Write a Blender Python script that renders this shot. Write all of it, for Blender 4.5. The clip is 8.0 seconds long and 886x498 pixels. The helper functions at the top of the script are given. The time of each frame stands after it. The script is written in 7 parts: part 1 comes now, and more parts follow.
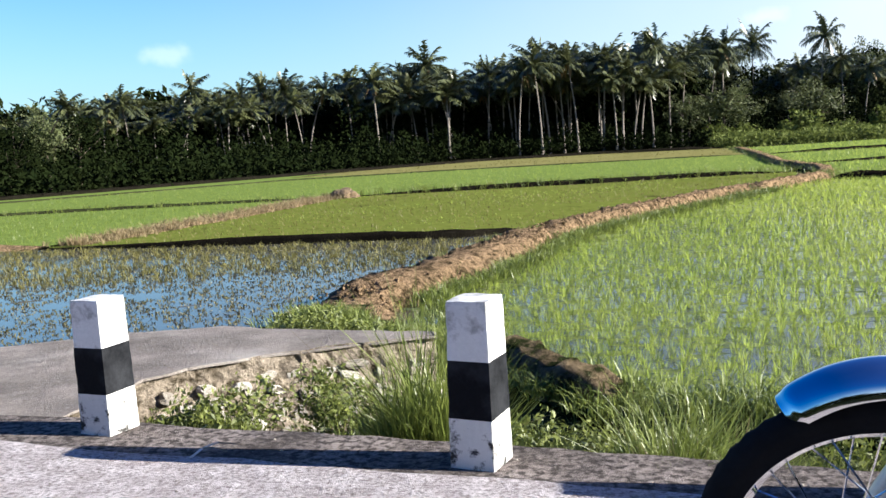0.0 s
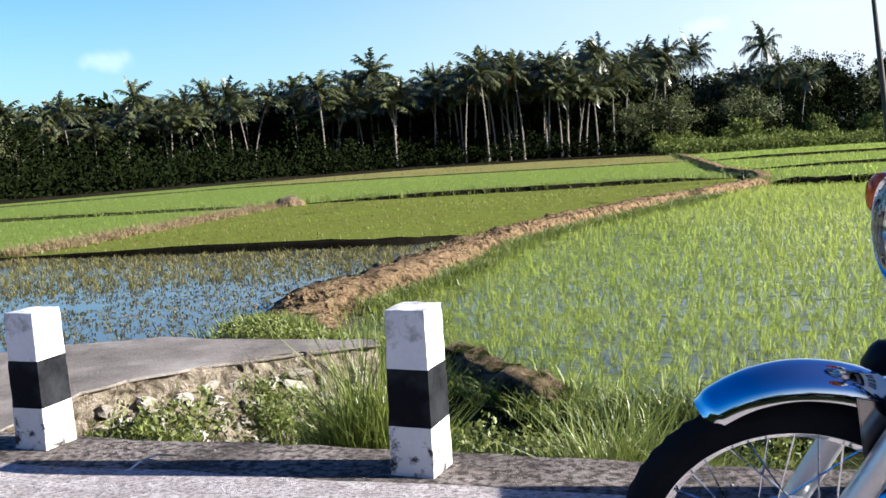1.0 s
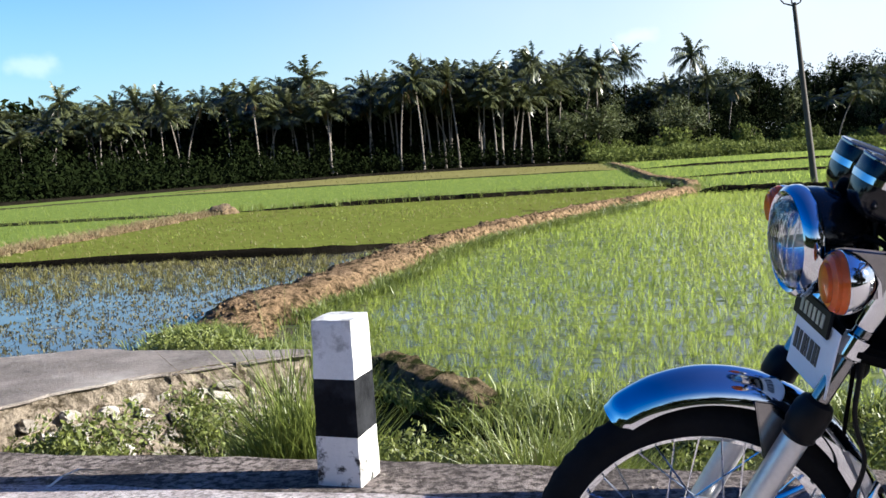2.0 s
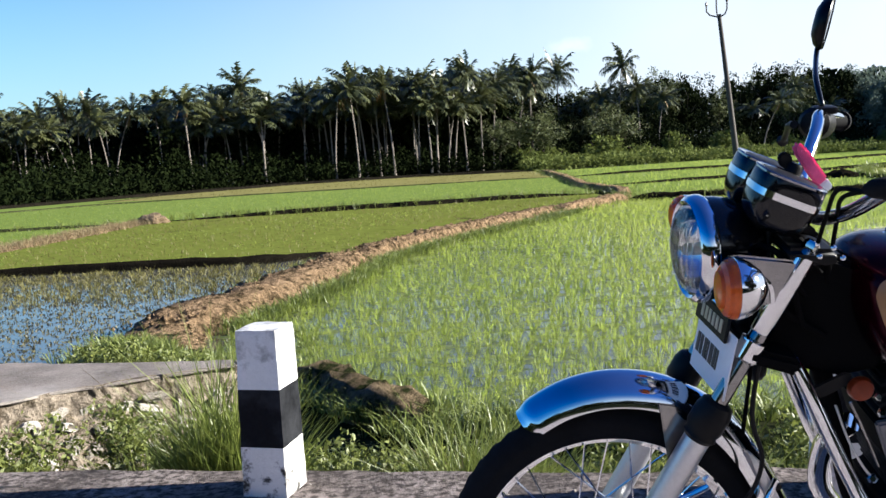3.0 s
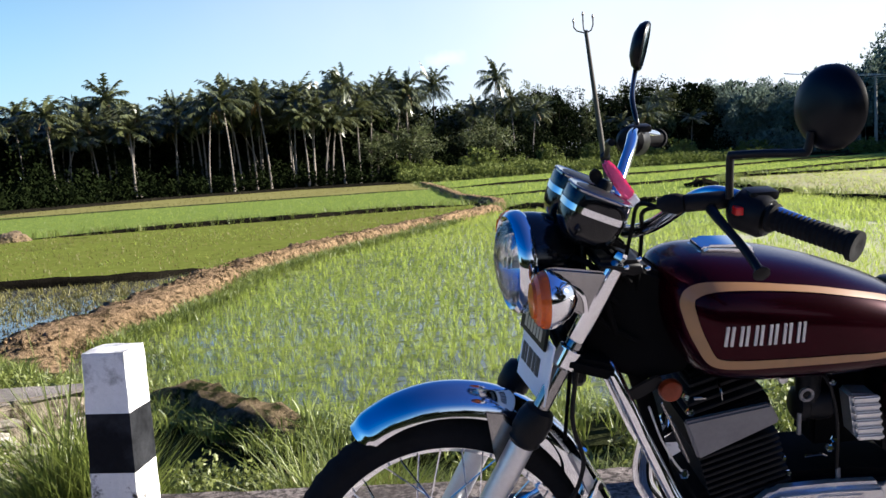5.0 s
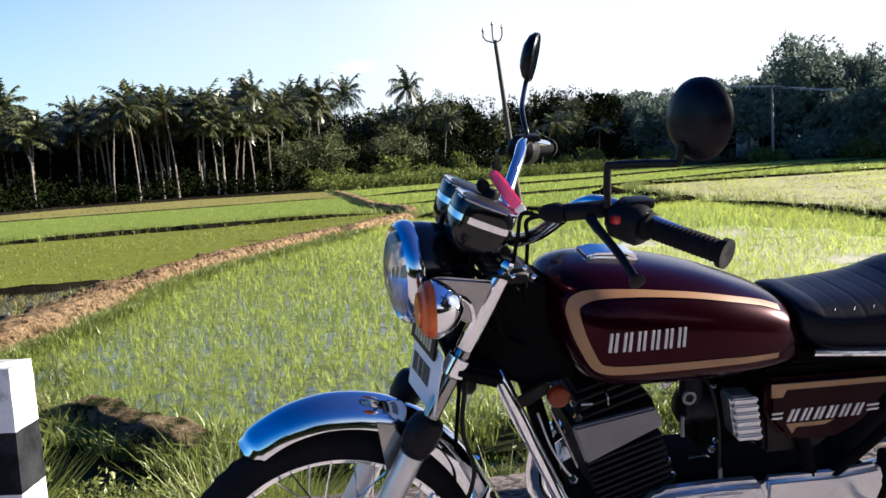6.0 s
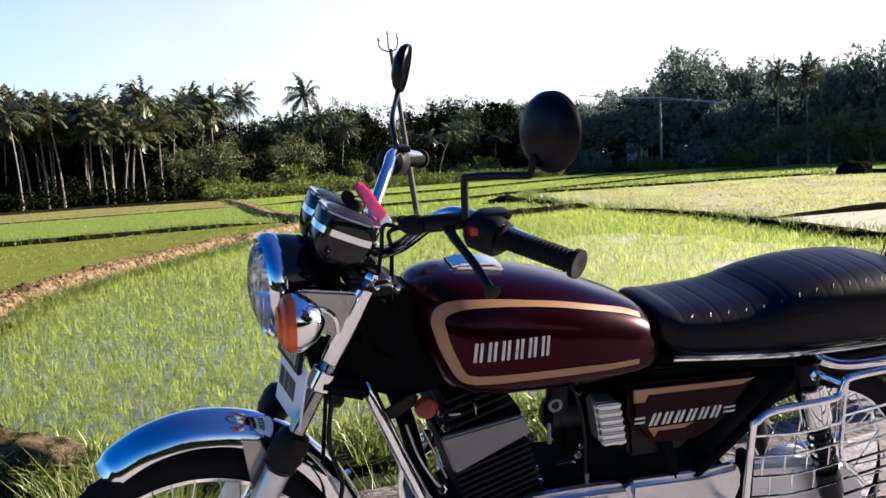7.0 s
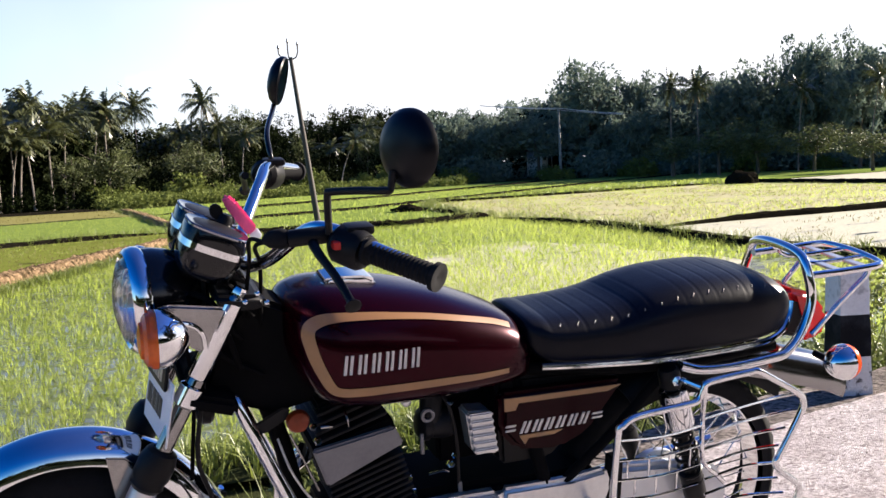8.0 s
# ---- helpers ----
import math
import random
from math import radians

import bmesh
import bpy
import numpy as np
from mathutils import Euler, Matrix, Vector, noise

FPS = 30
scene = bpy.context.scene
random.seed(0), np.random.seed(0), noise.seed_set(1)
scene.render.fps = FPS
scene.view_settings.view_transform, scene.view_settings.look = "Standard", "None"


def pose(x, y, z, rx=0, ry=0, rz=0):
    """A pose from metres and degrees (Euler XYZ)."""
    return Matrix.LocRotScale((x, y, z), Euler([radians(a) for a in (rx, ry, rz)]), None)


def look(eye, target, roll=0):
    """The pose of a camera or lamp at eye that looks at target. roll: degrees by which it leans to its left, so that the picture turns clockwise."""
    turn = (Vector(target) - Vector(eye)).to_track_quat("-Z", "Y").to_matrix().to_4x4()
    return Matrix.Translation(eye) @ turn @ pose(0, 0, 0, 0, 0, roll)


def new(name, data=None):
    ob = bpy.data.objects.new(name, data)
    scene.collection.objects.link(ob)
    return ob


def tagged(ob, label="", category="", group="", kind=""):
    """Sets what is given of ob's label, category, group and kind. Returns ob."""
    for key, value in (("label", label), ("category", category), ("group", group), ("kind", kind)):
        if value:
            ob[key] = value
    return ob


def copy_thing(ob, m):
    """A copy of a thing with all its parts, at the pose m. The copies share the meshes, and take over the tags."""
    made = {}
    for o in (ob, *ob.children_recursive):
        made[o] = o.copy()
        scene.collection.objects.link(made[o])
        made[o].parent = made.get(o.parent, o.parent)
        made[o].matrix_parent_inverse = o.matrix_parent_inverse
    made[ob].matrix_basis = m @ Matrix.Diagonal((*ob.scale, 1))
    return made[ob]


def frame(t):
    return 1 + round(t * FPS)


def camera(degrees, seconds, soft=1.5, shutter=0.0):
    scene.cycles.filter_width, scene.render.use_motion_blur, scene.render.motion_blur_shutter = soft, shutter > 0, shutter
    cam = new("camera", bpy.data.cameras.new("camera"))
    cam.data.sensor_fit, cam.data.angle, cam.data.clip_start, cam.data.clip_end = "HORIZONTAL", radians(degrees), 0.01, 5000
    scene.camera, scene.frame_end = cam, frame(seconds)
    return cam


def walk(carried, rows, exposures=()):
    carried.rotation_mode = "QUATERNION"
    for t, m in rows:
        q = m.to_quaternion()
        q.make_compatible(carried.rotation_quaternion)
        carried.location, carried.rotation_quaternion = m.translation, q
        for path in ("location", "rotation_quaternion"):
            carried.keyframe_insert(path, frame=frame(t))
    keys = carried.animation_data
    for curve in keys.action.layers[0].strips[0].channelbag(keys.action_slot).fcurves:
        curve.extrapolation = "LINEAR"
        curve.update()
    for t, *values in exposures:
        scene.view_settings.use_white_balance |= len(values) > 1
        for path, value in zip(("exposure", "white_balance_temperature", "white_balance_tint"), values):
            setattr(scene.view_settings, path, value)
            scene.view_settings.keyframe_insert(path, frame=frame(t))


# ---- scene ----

cam = camera(51.19, 8.0)
ROWS = [
    (0.0, 0.1000, 0.0000, 1.0069, 0.000, -6.987, 2.829),
    (0.5, 0.1135, -0.0172, 1.0114, -1.356, -6.852, 2.859),
    (1.0, 0.1300, -0.0344, 1.0158, -3.268, -6.705, 2.844),
    (1.5, 0.1459, -0.0522, 1.0213, -5.243, -6.568, 2.760),
    (3.0, 0.1973, -0.0988, 1.0297, -11.199, -6.123, 2.673),
    (3.5, 0.2175, -0.1196, 1.0328, -13.141, -6.014, 2.820),
    (4.0, 0.2382, -0.1348, 1.0334, -15.026, -5.912, 2.883),
    (5.5, 0.2934, -0.1589, 1.0371, -21.063, -5.635, 3.050),
    (6.0, 0.3158, -0.1640, 1.0364, -24.084, -5.513, 2.983),
    (6.5, 0.3448, -0.1678, 1.0357, -27.269, -5.409, 2.849),
    (7.0, 0.3699, -0.1843, 1.0380, -30.364, -5.305, 2.918),
    (7.5, 0.3922, -0.2053, 1.0412, -33.368, -5.199, 2.852),
    (8.0, 0.4093, -0.2292, 1.0436, -36.356, -5.040, 2.721),
]
walk(cam, [(t, pose(x, y, z, 90 + pitch, roll, yaw)) for t, x, y, z, yaw, pitch, roll in ROWS], [(0.0, 1.72, 5900.0, 9.0), (4.0, 1.70, 5950.0, 10.0), (8.0, 1.93, 6550.0, 15.0)])

# ---------------------------------------------------------------- light
SUN_EL, SUN_BEARING = 20.5, 100.6          # degrees; bearing clockwise from +y
world = bpy.data.worlds.new("world")
scene.world = world
world.use_nodes = True
wn, wl = world.node_tree.nodes, world.node_tree.links
sky = wn.new("ShaderNodeTexSky")
sky.sky_type = 'NISHITA'
sky.sun_disc = False
sky.sun_elevation, sky.sun_rotation = radians(SUN_EL), radians(SUN_BEARING)
sky.air_density, sky.dust_density, sky.ozone_density = 1.0, 0.05, 2.4
# thin high haze that whitens the sky towards the sun
wt = wn.new("ShaderNodeTexCoord")
dot = wn.new("ShaderNodeVectorMath")
dot.operation = 'DOT_PRODUCT'
dot.inputs[1].default_value = (math.sin(radians(SUN_BEARING)), math.cos(radians(SUN_BEARING)), 0.0)
wl.new(wt.outputs["Generated"], dot.inputs[0])
veil = wn.new("ShaderNodeMapRange")
veil.interpolation_type = 'SMOOTHSTEP'
veil.inputs[1].default_value, veil.inputs[2].default_value, veil.inputs[3].default_value, veil.inputs[4].default_value = -0.56, 0.60, 0.0, 0.94
wl.new(dot.outputs["Value"], veil.inputs[0])
wisp = wn.new("ShaderNodeTexNoise")
wisp.inputs["Scale"].default_value, wisp.inputs["Detail"].default_value = 3.0, 6
wl.new(wt.outputs["Generated"], wisp.inputs["Vector"])
wsp = wn.new("ShaderNodeMapRange")
wsp.inputs[1].default_value, wsp.inputs[2].default_value, wsp.inputs[3].default_value, wsp.inputs[4].default_value = 0.35, 0.75, 0.85, 1.15
wl.new(wisp.outputs["Fac"], wsp.inputs[0])
fog = wn.new("ShaderNodeMath")
fog.operation = 'MULTIPLY'
fog.use_clamp = True
wl.new(veil.outputs[0], fog.inputs[0])
wl.new(wsp.outputs[0], fog.inputs[1])
part_ = wn.new("ShaderNodeSeparateXYZ")
wl.new(wt.outputs["Generated"], part_.inputs[0])
low = wn.new("ShaderNodeMapRange")
low.interpolation_type = 'SMOOTHSTEP'
low.inputs[1].default_value, low.inputs[2].default_value, low.inputs[3].default_value, low.inputs[4].default_value = 0.10, 0.50, 1.0, 0.06
wl.new(part_.outputs["Z"], low.inputs[0])
thin = wn.new("ShaderNodeMath")
thin.operation = 'MULTIPLY'
wl.new(fog.outputs[0], thin.inputs[0])
wl.new(low.outputs[0], thin.inputs[1])
rim = wn.new("ShaderNodeMapRange")
rim.interpolation_type = 'SMOOTHSTEP'
rim.inputs[1].default_value, rim.inputs[2].default_value, rim.inputs[3].default_value, rim.inputs[4].default_value = 0.0, 0.30, 0.65, 0.0
wl.new(part_.outputs["Z"], rim.inputs[0])
pale = wn.new("ShaderNodeMix")
pale.data_type = 'RGBA'
pale.inputs[7].default_value = (2.4, 4.4, 5.7, 1)
wl.new(rim.outputs[0], pale.inputs[0])
haze = wn.new("ShaderNodeMix")
haze.data_type = 'RGBA'
haze.inputs[7].default_value = (6.6, 6.6, 6.8, 1)
wl.new(thin.outputs[0], haze.inputs[0])
deep = wn.new("ShaderNodeHueSaturation")
rich = wn.new("ShaderNodeMapRange")
rich.inputs[1].default_value, rich.inputs[2].default_value, rich.inputs[3].default_value, rich.inputs[4].default_value = 0.10, 0.50, 1.38, 1.46
wl.new(part_.outputs["Z"], rich.inputs[0])
wl.new(rich.outputs[0], deep.inputs["Saturation"])
shift = wn.new("ShaderNodeMapRange")
shift.inputs[1].default_value, shift.inputs[2].default_value, shift.inputs[3].default_value, shift.inputs[4].default_value = 0.15, 0.60, 0.500, 0.524
wl.new(part_.outputs["Z"], shift.inputs[0])
wl.new(shift.outputs[0], deep.inputs["Hue"])
wl.new(sky.outputs[0], deep.inputs["Color"])
wl.new(deep.outputs[0], pale.inputs[6])
wl.new(pale.outputs[2], haze.inputs[6])
# a few small soft puffs of cloud
last_sky = haze.outputs[2]
for cx, cy, cz, r0 in ((0.326, 0.940, 0.102, 0.011), (-0.276, 0.956, 0.095, 0.014)):
    near = wn.new("ShaderNodeVectorMath")
    near.operation = 'DISTANCE'
    near.inputs[1].default_value = (cx, cy, cz)
    squash = wn.new("ShaderNodeVectorMath")
    squash.operation = 'MULTIPLY_ADD'
    squash.inputs[1].default_value = (0.6, 0.6, 1.5)
    squash.inputs[2].default_value = (0.4 * cx, 0.4 * cy, -0.5 * cz)
    wl.new(wt.outputs["Generated"], squash.inputs[0])
    wl.new(squash.outputs[0], near.inputs[0])
    rag = wn.new("ShaderNodeTexNoise")
    rag.inputs["Scale"].default_value, rag.inputs["Detail"].default_value = 45.0, 5
    wl.new(wt.outputs["Generated"], rag.inputs["Vector"])
    edge = wn.new("ShaderNodeMath")
    edge.operation = 'MULTIPLY_ADD'
    edge.inputs[1].default_value = -2.2 * r0
    wl.new(rag.outputs["Fac"], edge.inputs[0])
    wl.new(near.outputs["Value"], edge.inputs[2])
    puff = wn.new("ShaderNodeMapRange")
    puff.interpolation_type = 'SMOOTHSTEP'
    puff.inputs[1].default_value, puff.inputs[2].default_value, puff.inputs[3].default_value, puff.inputs[4].default_value = -0.9 * r0, 0.4 * r0, 0.22, 0.0
    wl.new(edge.outputs[0], puff.inputs[0])
    over = wn.new("ShaderNodeMix")
    over.data_type = 'RGBA'
    over.inputs[7].default_value = (9.6, 9.2, 9.2, 1)
    wl.new(puff.outputs[0], over.inputs[0])
    wl.new(last_sky, over.inputs[6])
    last_sky = over.outputs[2]
wl.new(last_sky, wn["Background"].inputs[0])
wn["Background"].inputs[1].default_value = 0.052
sun = new("sun", bpy.data.lights.new("sun", 'SUN'))
sun.data.energy, sun.data.angle, sun.data.color = 5.0, radians(0.55), (1.0, 0.91, 0.76)
sb, se = radians(SUN_BEARING), radians(SUN_EL)
SUN_DIR = Vector((math.sin(sb) * math.cos(se), math.cos(sb) * math.cos(se), math.sin(se)))
sun.matrix_world = look(SUN_DIR * 50, (0, 0, 0))


# ---------------------------------------------------------------- materials
def mat(name, color, rough=0.6, metal=0.0, vary=0.25, scale=6.0, fine=60.0, bump=0.15, dist=0.004, color2=None, trans=0.0, coat=0.0, spec=0.5, island=0.0, stain=None, stain_scale=2.0, stain_lo=0.5, stain_hi=0.62, obrand=0.0):
    """A surface with two scales of colour variation, fine relief and, if asked, stains, translucency and clear coat."""
    m = bpy.data.materials.new(name)
    m.use_nodes = True
    n, k = m.node_tree.nodes, m.node_tree.links
    b = n["Principled BSDF"]
    tc = n.new("ShaderNodeTexCoord")
    n1, n2 = n.new("ShaderNodeTexNoise"), n.new("ShaderNodeTexNoise")
    n1.inputs["Scale"].default_value, n2.inputs["Scale"].default_value = scale, fine
    n1.inputs["Detail"].default_value, n2.inputs["Detail"].default_value = 6, 7
    n2.inputs["Roughness"].default_value = 0.72
    for t in (n1, n2):
        k.new(tc.outputs["Object"], t.inputs["Vector"])
    add = n.new("ShaderNodeMath")
    add.operation = 'ADD'
    k.new(n1.outputs["Fac"], add.inputs[0])
    k.new(n2.outputs["Fac"], add.inputs[1])
    last = add.outputs[0]
    if island or obrand:
        rnd = n.new("ShaderNodeNewGeometry") if island else n.new("ShaderNodeObjectInfo")
        mul = n.new("ShaderNodeMath")
        mul.operation = 'MULTIPLY_ADD'
        k.new(rnd.outputs["Random Per Island" if island else "Random"], mul.inputs[0])
        mul.inputs[1].default_value = island or obrand
        k.new(last, mul.inputs[2])
        last = mul.outputs[0]
    ramp = n.new("ShaderNodeMapRange")
    ramp.inputs[1].default_value, ramp.inputs[2].default_value = 0.7, 1.3 + (island or obrand)
    k.new(last, ramp.inputs[0])
    mix = n.new("ShaderNodeMix")
    mix.data_type = 'RGBA'
    c2 = color2 or tuple(min(1, c * (1 + vary)) for c in color)
    c1 = color if color2 else tuple(c * (1 - vary) for c in color)
    mix.inputs[6].default_value, mix.inputs[7].default_value = (*c1, 1), (*c2, 1)
    k.new(ramp.outputs[0], mix.inputs[0])
    out = mix.outputs[2]
    if stain:
        s = n.new("ShaderNodeTexNoise")
        s.inputs["Scale"].default_value, s.inputs["Detail"].default_value, s.inputs["Roughness"].default_value = stain_scale, 8, 0.65
        k.new(tc.outputs["Object"], s.inputs["Vector"])
        sr = n.new("ShaderNodeMapRange")
        sr.inputs[1].default_value, sr.inputs[2].default_value = stain_lo, stain_hi
        k.new(s.outputs["Fac"], sr.inputs[0])
        sm = n.new("ShaderNodeMix")
        sm.data_type = 'RGBA'
        k.new(sr.outputs[0], sm.inputs[0])
        k.new(out, sm.inputs[6])
        sm.inputs[7].default_value = (*stain, 1)
        out = sm.outputs[2]
    k.new(out, b.inputs["Base Color"])
    b.inputs["Roughness"].default_value, b.inputs["Metallic"].default_value = rough, metal
    b.inputs["Coat Weight"].default_value = coat
    b.inputs["Coat Roughness"].default_value = 0.05
    b.inputs["Specular IOR Level"].default_value = spec
    if bump:
        bp = n.new("ShaderNodeBump")
        bp.inputs["Strength"].default_value, bp.inputs["Distance"].default_value = bump, dist
        k.new(add.outputs[0], bp.inputs["Height"])
        k.new(bp.outputs[0], b.inputs["Normal"])
    if trans:
        tr, ms = n.new("ShaderNodeBsdfTranslucent"), n.new("ShaderNodeMixShader")
        ms.inputs[0].default_value = trans
        k.new(out, tr.inputs["Color"])
        k.new(b.outputs[0], ms.inputs[1])
        k.new(tr.outputs[0], ms.inputs[2])
        k.new(ms.outputs[0], n["Material Output"].inputs[0])
    return m


M_ROAD = mat("road_concrete", (0.78, 0.665, 0.675), 0.95, spec=0.1, vary=0.4, scale=10, fine=75, bump=1.0, dist=0.06, stain=(0.32, 0.27, 0.265), stain_scale=55, stain_lo=0.46, stain_hi=0.62)
M_SHOULDER = mat("weathered_concrete", (0.30, 0.255, 0.235), 0.95, spec=0.1, vary=0.7, scale=4, fine=45, bump=1.0, dist=0.06, stain=(0.085, 0.072, 0.066), stain_scale=30, stain_lo=0.45, stain_hi=0.58)
M_SLAB = mat("slab_concrete", (0.21, 0.183, 0.162), 0.95, spec=0.1, vary=0.5, scale=3, fine=60, bump=0.8, dist=0.02, stain=(0.44, 0.40, 0.36), stain_scale=1.1, stain_lo=0.50, stain_hi=0.72)
M_WHITE = mat("white_paint", (0.655, 0.647, 0.63), 0.75, vary=0.12, scale=5, fine=70, bump=0.4, dist=0.007, stain=(0.07, 0.06, 0.05), stain_scale=10, stain_lo=0.54, stain_hi=0.74)
M_MOULD = mat("mouldy_white_paint", (0.638, 0.622, 0.596), 0.8, vary=0.08, scale=5, fine=70, bump=0.5, dist=0.008, stain=(0.0252, 0.0227, 0.0202), stain_scale=21, stain_lo=0.53, stain_hi=0.64)
M_BLACK = mat("black_paint", (0.008, 0.0085, 0.010), 0.7, spec=0.05, vary=0.3, scale=8, fine=90, bump=0.4, dist=0.005, stain=(0.044, 0.046, 0.052), stain_scale=5, stain_lo=0.42, stain_hi=0.75)
M_EARTH = mat("earth", (0.33, 0.225, 0.132), 0.95, spec=0.0, vary=0.6, scale=6, fine=24, bump=1.0, dist=0.14, stain=(0.085, 0.062, 0.034), stain_scale=7.0, stain_lo=0.49, stain_hi=0.60)
M_BANK = mat("bank_soil", (0.20, 0.15, 0.09), 0.95, spec=0.0, vary=0.6, scale=5, fine=22, bump=1.0, dist=0.10, stain=(0.028, 0.034, 0.013), stain_scale=4.0, stain_lo=0.48, stain_hi=0.6)
# dark mud, pushed near black for the bunds' shaded faces
M_DARKMUD = mat("dark_mud_shade", (0.0115, 0.0101, 0.0072), 0.95, spec=0.0, vary=0.4, scale=3, fine=30, bump=1.0, dist=0.05)
M_GROUND = mat("ground_soil", (0.036, 0.0403, 0.0173), 0.95, spec=0.0, vary=0.4, scale=0.5, fine=6, bump=0.8, dist=0.05)
M_STONE = mat("rubble_stone", (0.16, 0.13, 0.095), 0.9, color2=(0.62, 0.58, 0.52), scale=5, fine=60, bump=0.8, dist=0.01, obrand=1.2)
M_RICE = mat("rice_blade", (0.165, 0.25, 0.036), 0.40, spec=0.6, color2=(0.42, 0.465, 0.10), scale=0.15, fine=3, bump=0, trans=0.76, island=0.5)
M_RICEDRY = mat("rice_stubble", (0.108, 0.108, 0.0216), 0.6, color2=(0.216, 0.187, 0.0504), scale=0.2, fine=3, bump=0, trans=0.35, island=0.5)
M_SEEDLING = mat("drowned_seedling", (0.0324, 0.036, 0.0115), 0.6, color2=(0.108, 0.0936, 0.0288), scale=0.3, fine=3, bump=0, trans=0.1, island=0.5)
M_GRASS = mat("grass_blade", (0.035, 0.066, 0.010), 0.42, color2=(0.30, 0.34, 0.075), scale=0.4, fine=4, bump=0, trans=0.34, island=0.6)
M_STRAW = mat("dry_grass", (0.17, 0.105, 0.045), 0.8, color2=(0.34, 0.28, 0.15), scale=1, fine=8, bump=0, trans=0.2, island=0.5)
M_WEED = mat("weed_leaf", (0.028, 0.05, 0.009), 0.5, color2=(0.26, 0.285, 0.065), scale=2, fine=9, bump=0, trans=0.3, island=0.7)
M_PALM = mat("palm_frond", (0.006, 0.013, 0.004), 0.34, spec=0.7, color2=(0.135, 0.145, 0.055), scale=0.3, fine=2, bump=0, trans=0.15, island=0.7, obrand=0)
M_PALMDRY = mat("palm_frond_dry", (0.144, 0.0936, 0.036), 0.7, color2=(0.216, 0.144, 0.0648), scale=0.5, fine=3, bump=0, trans=0.15)
M_TRUNK = mat("palm_trunk", (0.17, 0.147, 0.125), 0.9, vary=0.5, scale=1.5, fine=12, bump=0.6, dist=0.04)
M_BARK = mat("bark", (0.0792, 0.0612, 0.0432), 0.9, vary=0.3, scale=2, fine=14, bump=0.8, dist=0.04)
# leaf colour taken near black, the deep shade of the grove put in
M_LEAF = mat("shade_leaf", (0.004, 0.0075, 0.0025), 0.9, spec=0.02, color2=(0.0125, 0.0175, 0.005), scale=0.35, fine=2, bump=0, trans=0.04, island=0.5)
# slope foliage paled in its colour to stand for distance haze and glare
M_LEAFHAZE = mat("hazed_leaf", (0.085, 0.118, 0.095), 0.75, spec=0.1, color2=(0.16, 0.20, 0.15), scale=0.3, fine=2, bump=0, trans=0.30, island=0.2)
M_LEAF4 = mat("olive_leaf", (0.030, 0.042, 0.014), 0.6, spec=0.25, color2=(0.155, 0.175, 0.07), scale=0.35, fine=2, bump=0, trans=0.25, island=0.6)
M_LEAF2 = mat("bush_leaf", (0.07, 0.095, 0.018), 0.7, spec=0.1, color2=(0.16, 0.185, 0.05), scale=0.35, fine=2, bump=0, trans=0.3, island=0.5)


def wet(name, mud, rough, cover, scale, water_rough=0.06, aniso=1.0, spec=0.5, ripple=0.12, water=(0.035, 0.03, 0.02)):
    """A flooded field floor: smooth dark water broken by patches of mud and scum."""
    m = bpy.data.materials.new(name)
    m.use_nodes = True
    n, k = m.node_tree.nodes, m.node_tree.links
    b = n["Principled BSDF"]
    tc, mp = n.new("ShaderNodeTexCoord"), n.new("ShaderNodeMapping")
    mp.inputs["Scale"].default_value = (1, aniso, 1)
    k.new(tc.outputs["Object"], mp.inputs["Vector"])
    t1, t2, w = n.new("ShaderNodeTexNoise"), n.new("ShaderNodeTexNoise"), n.new("ShaderNodeTexNoise")
    for t, s, d in ((t1, scale, 8), (t2, scale * 7, 4), (w, 9, 3)):
        t.inputs["Scale"].default_value, t.inputs["Detail"].default_value = s, d
        k.new(mp.outputs[0], t.inputs["Vector"])
    r = n.new("ShaderNodeMapRange")
    r.inputs[1].default_value, r.inputs[2].default_value = 1 - cover - 0.06, 1 - cover + 0.06
    k.new(t1.outputs["Fac"], r.inputs[0])
    c = n.new("ShaderNodeMix")
    c.data_type = 'RGBA'
    c.inputs[6].default_value, c.inputs[7].default_value = (*water, 1), (*mud, 1)
    k.new(r.outputs[0], c.inputs[0])
    v = n.new("ShaderNodeMix")
    v.data_type = 'RGBA'
    v.blend_type = 'MULTIPLY'
    v.inputs[0].default_value = 0.6
    k.new(c.outputs[2], v.inputs[6])
    k.new(t2.outputs["Fac"], v.inputs[7])
    k.new(v.outputs[2], b.inputs["Base Color"])
    rr = n.new("ShaderNodeMapRange")
    rr.inputs[3].default_value, rr.inputs[4].default_value = water_rough, rough
    k.new(r.outputs[0], rr.inputs[0])
    k.new(rr.outputs[0], b.inputs["Roughness"])
    bp = n.new("ShaderNodeBump")
    bp.inputs["Strength"].default_value, bp.inputs["Distance"].default_value = ripple, 0.02
    k.new(w.outputs["Fac"], bp.inputs["Height"])
    k.new(bp.outputs[0], b.inputs["Normal"])
    b.inputs["IOR"].default_value = 1.33
    b.inputs["Specular IOR Level"].default_value = spec
    return m


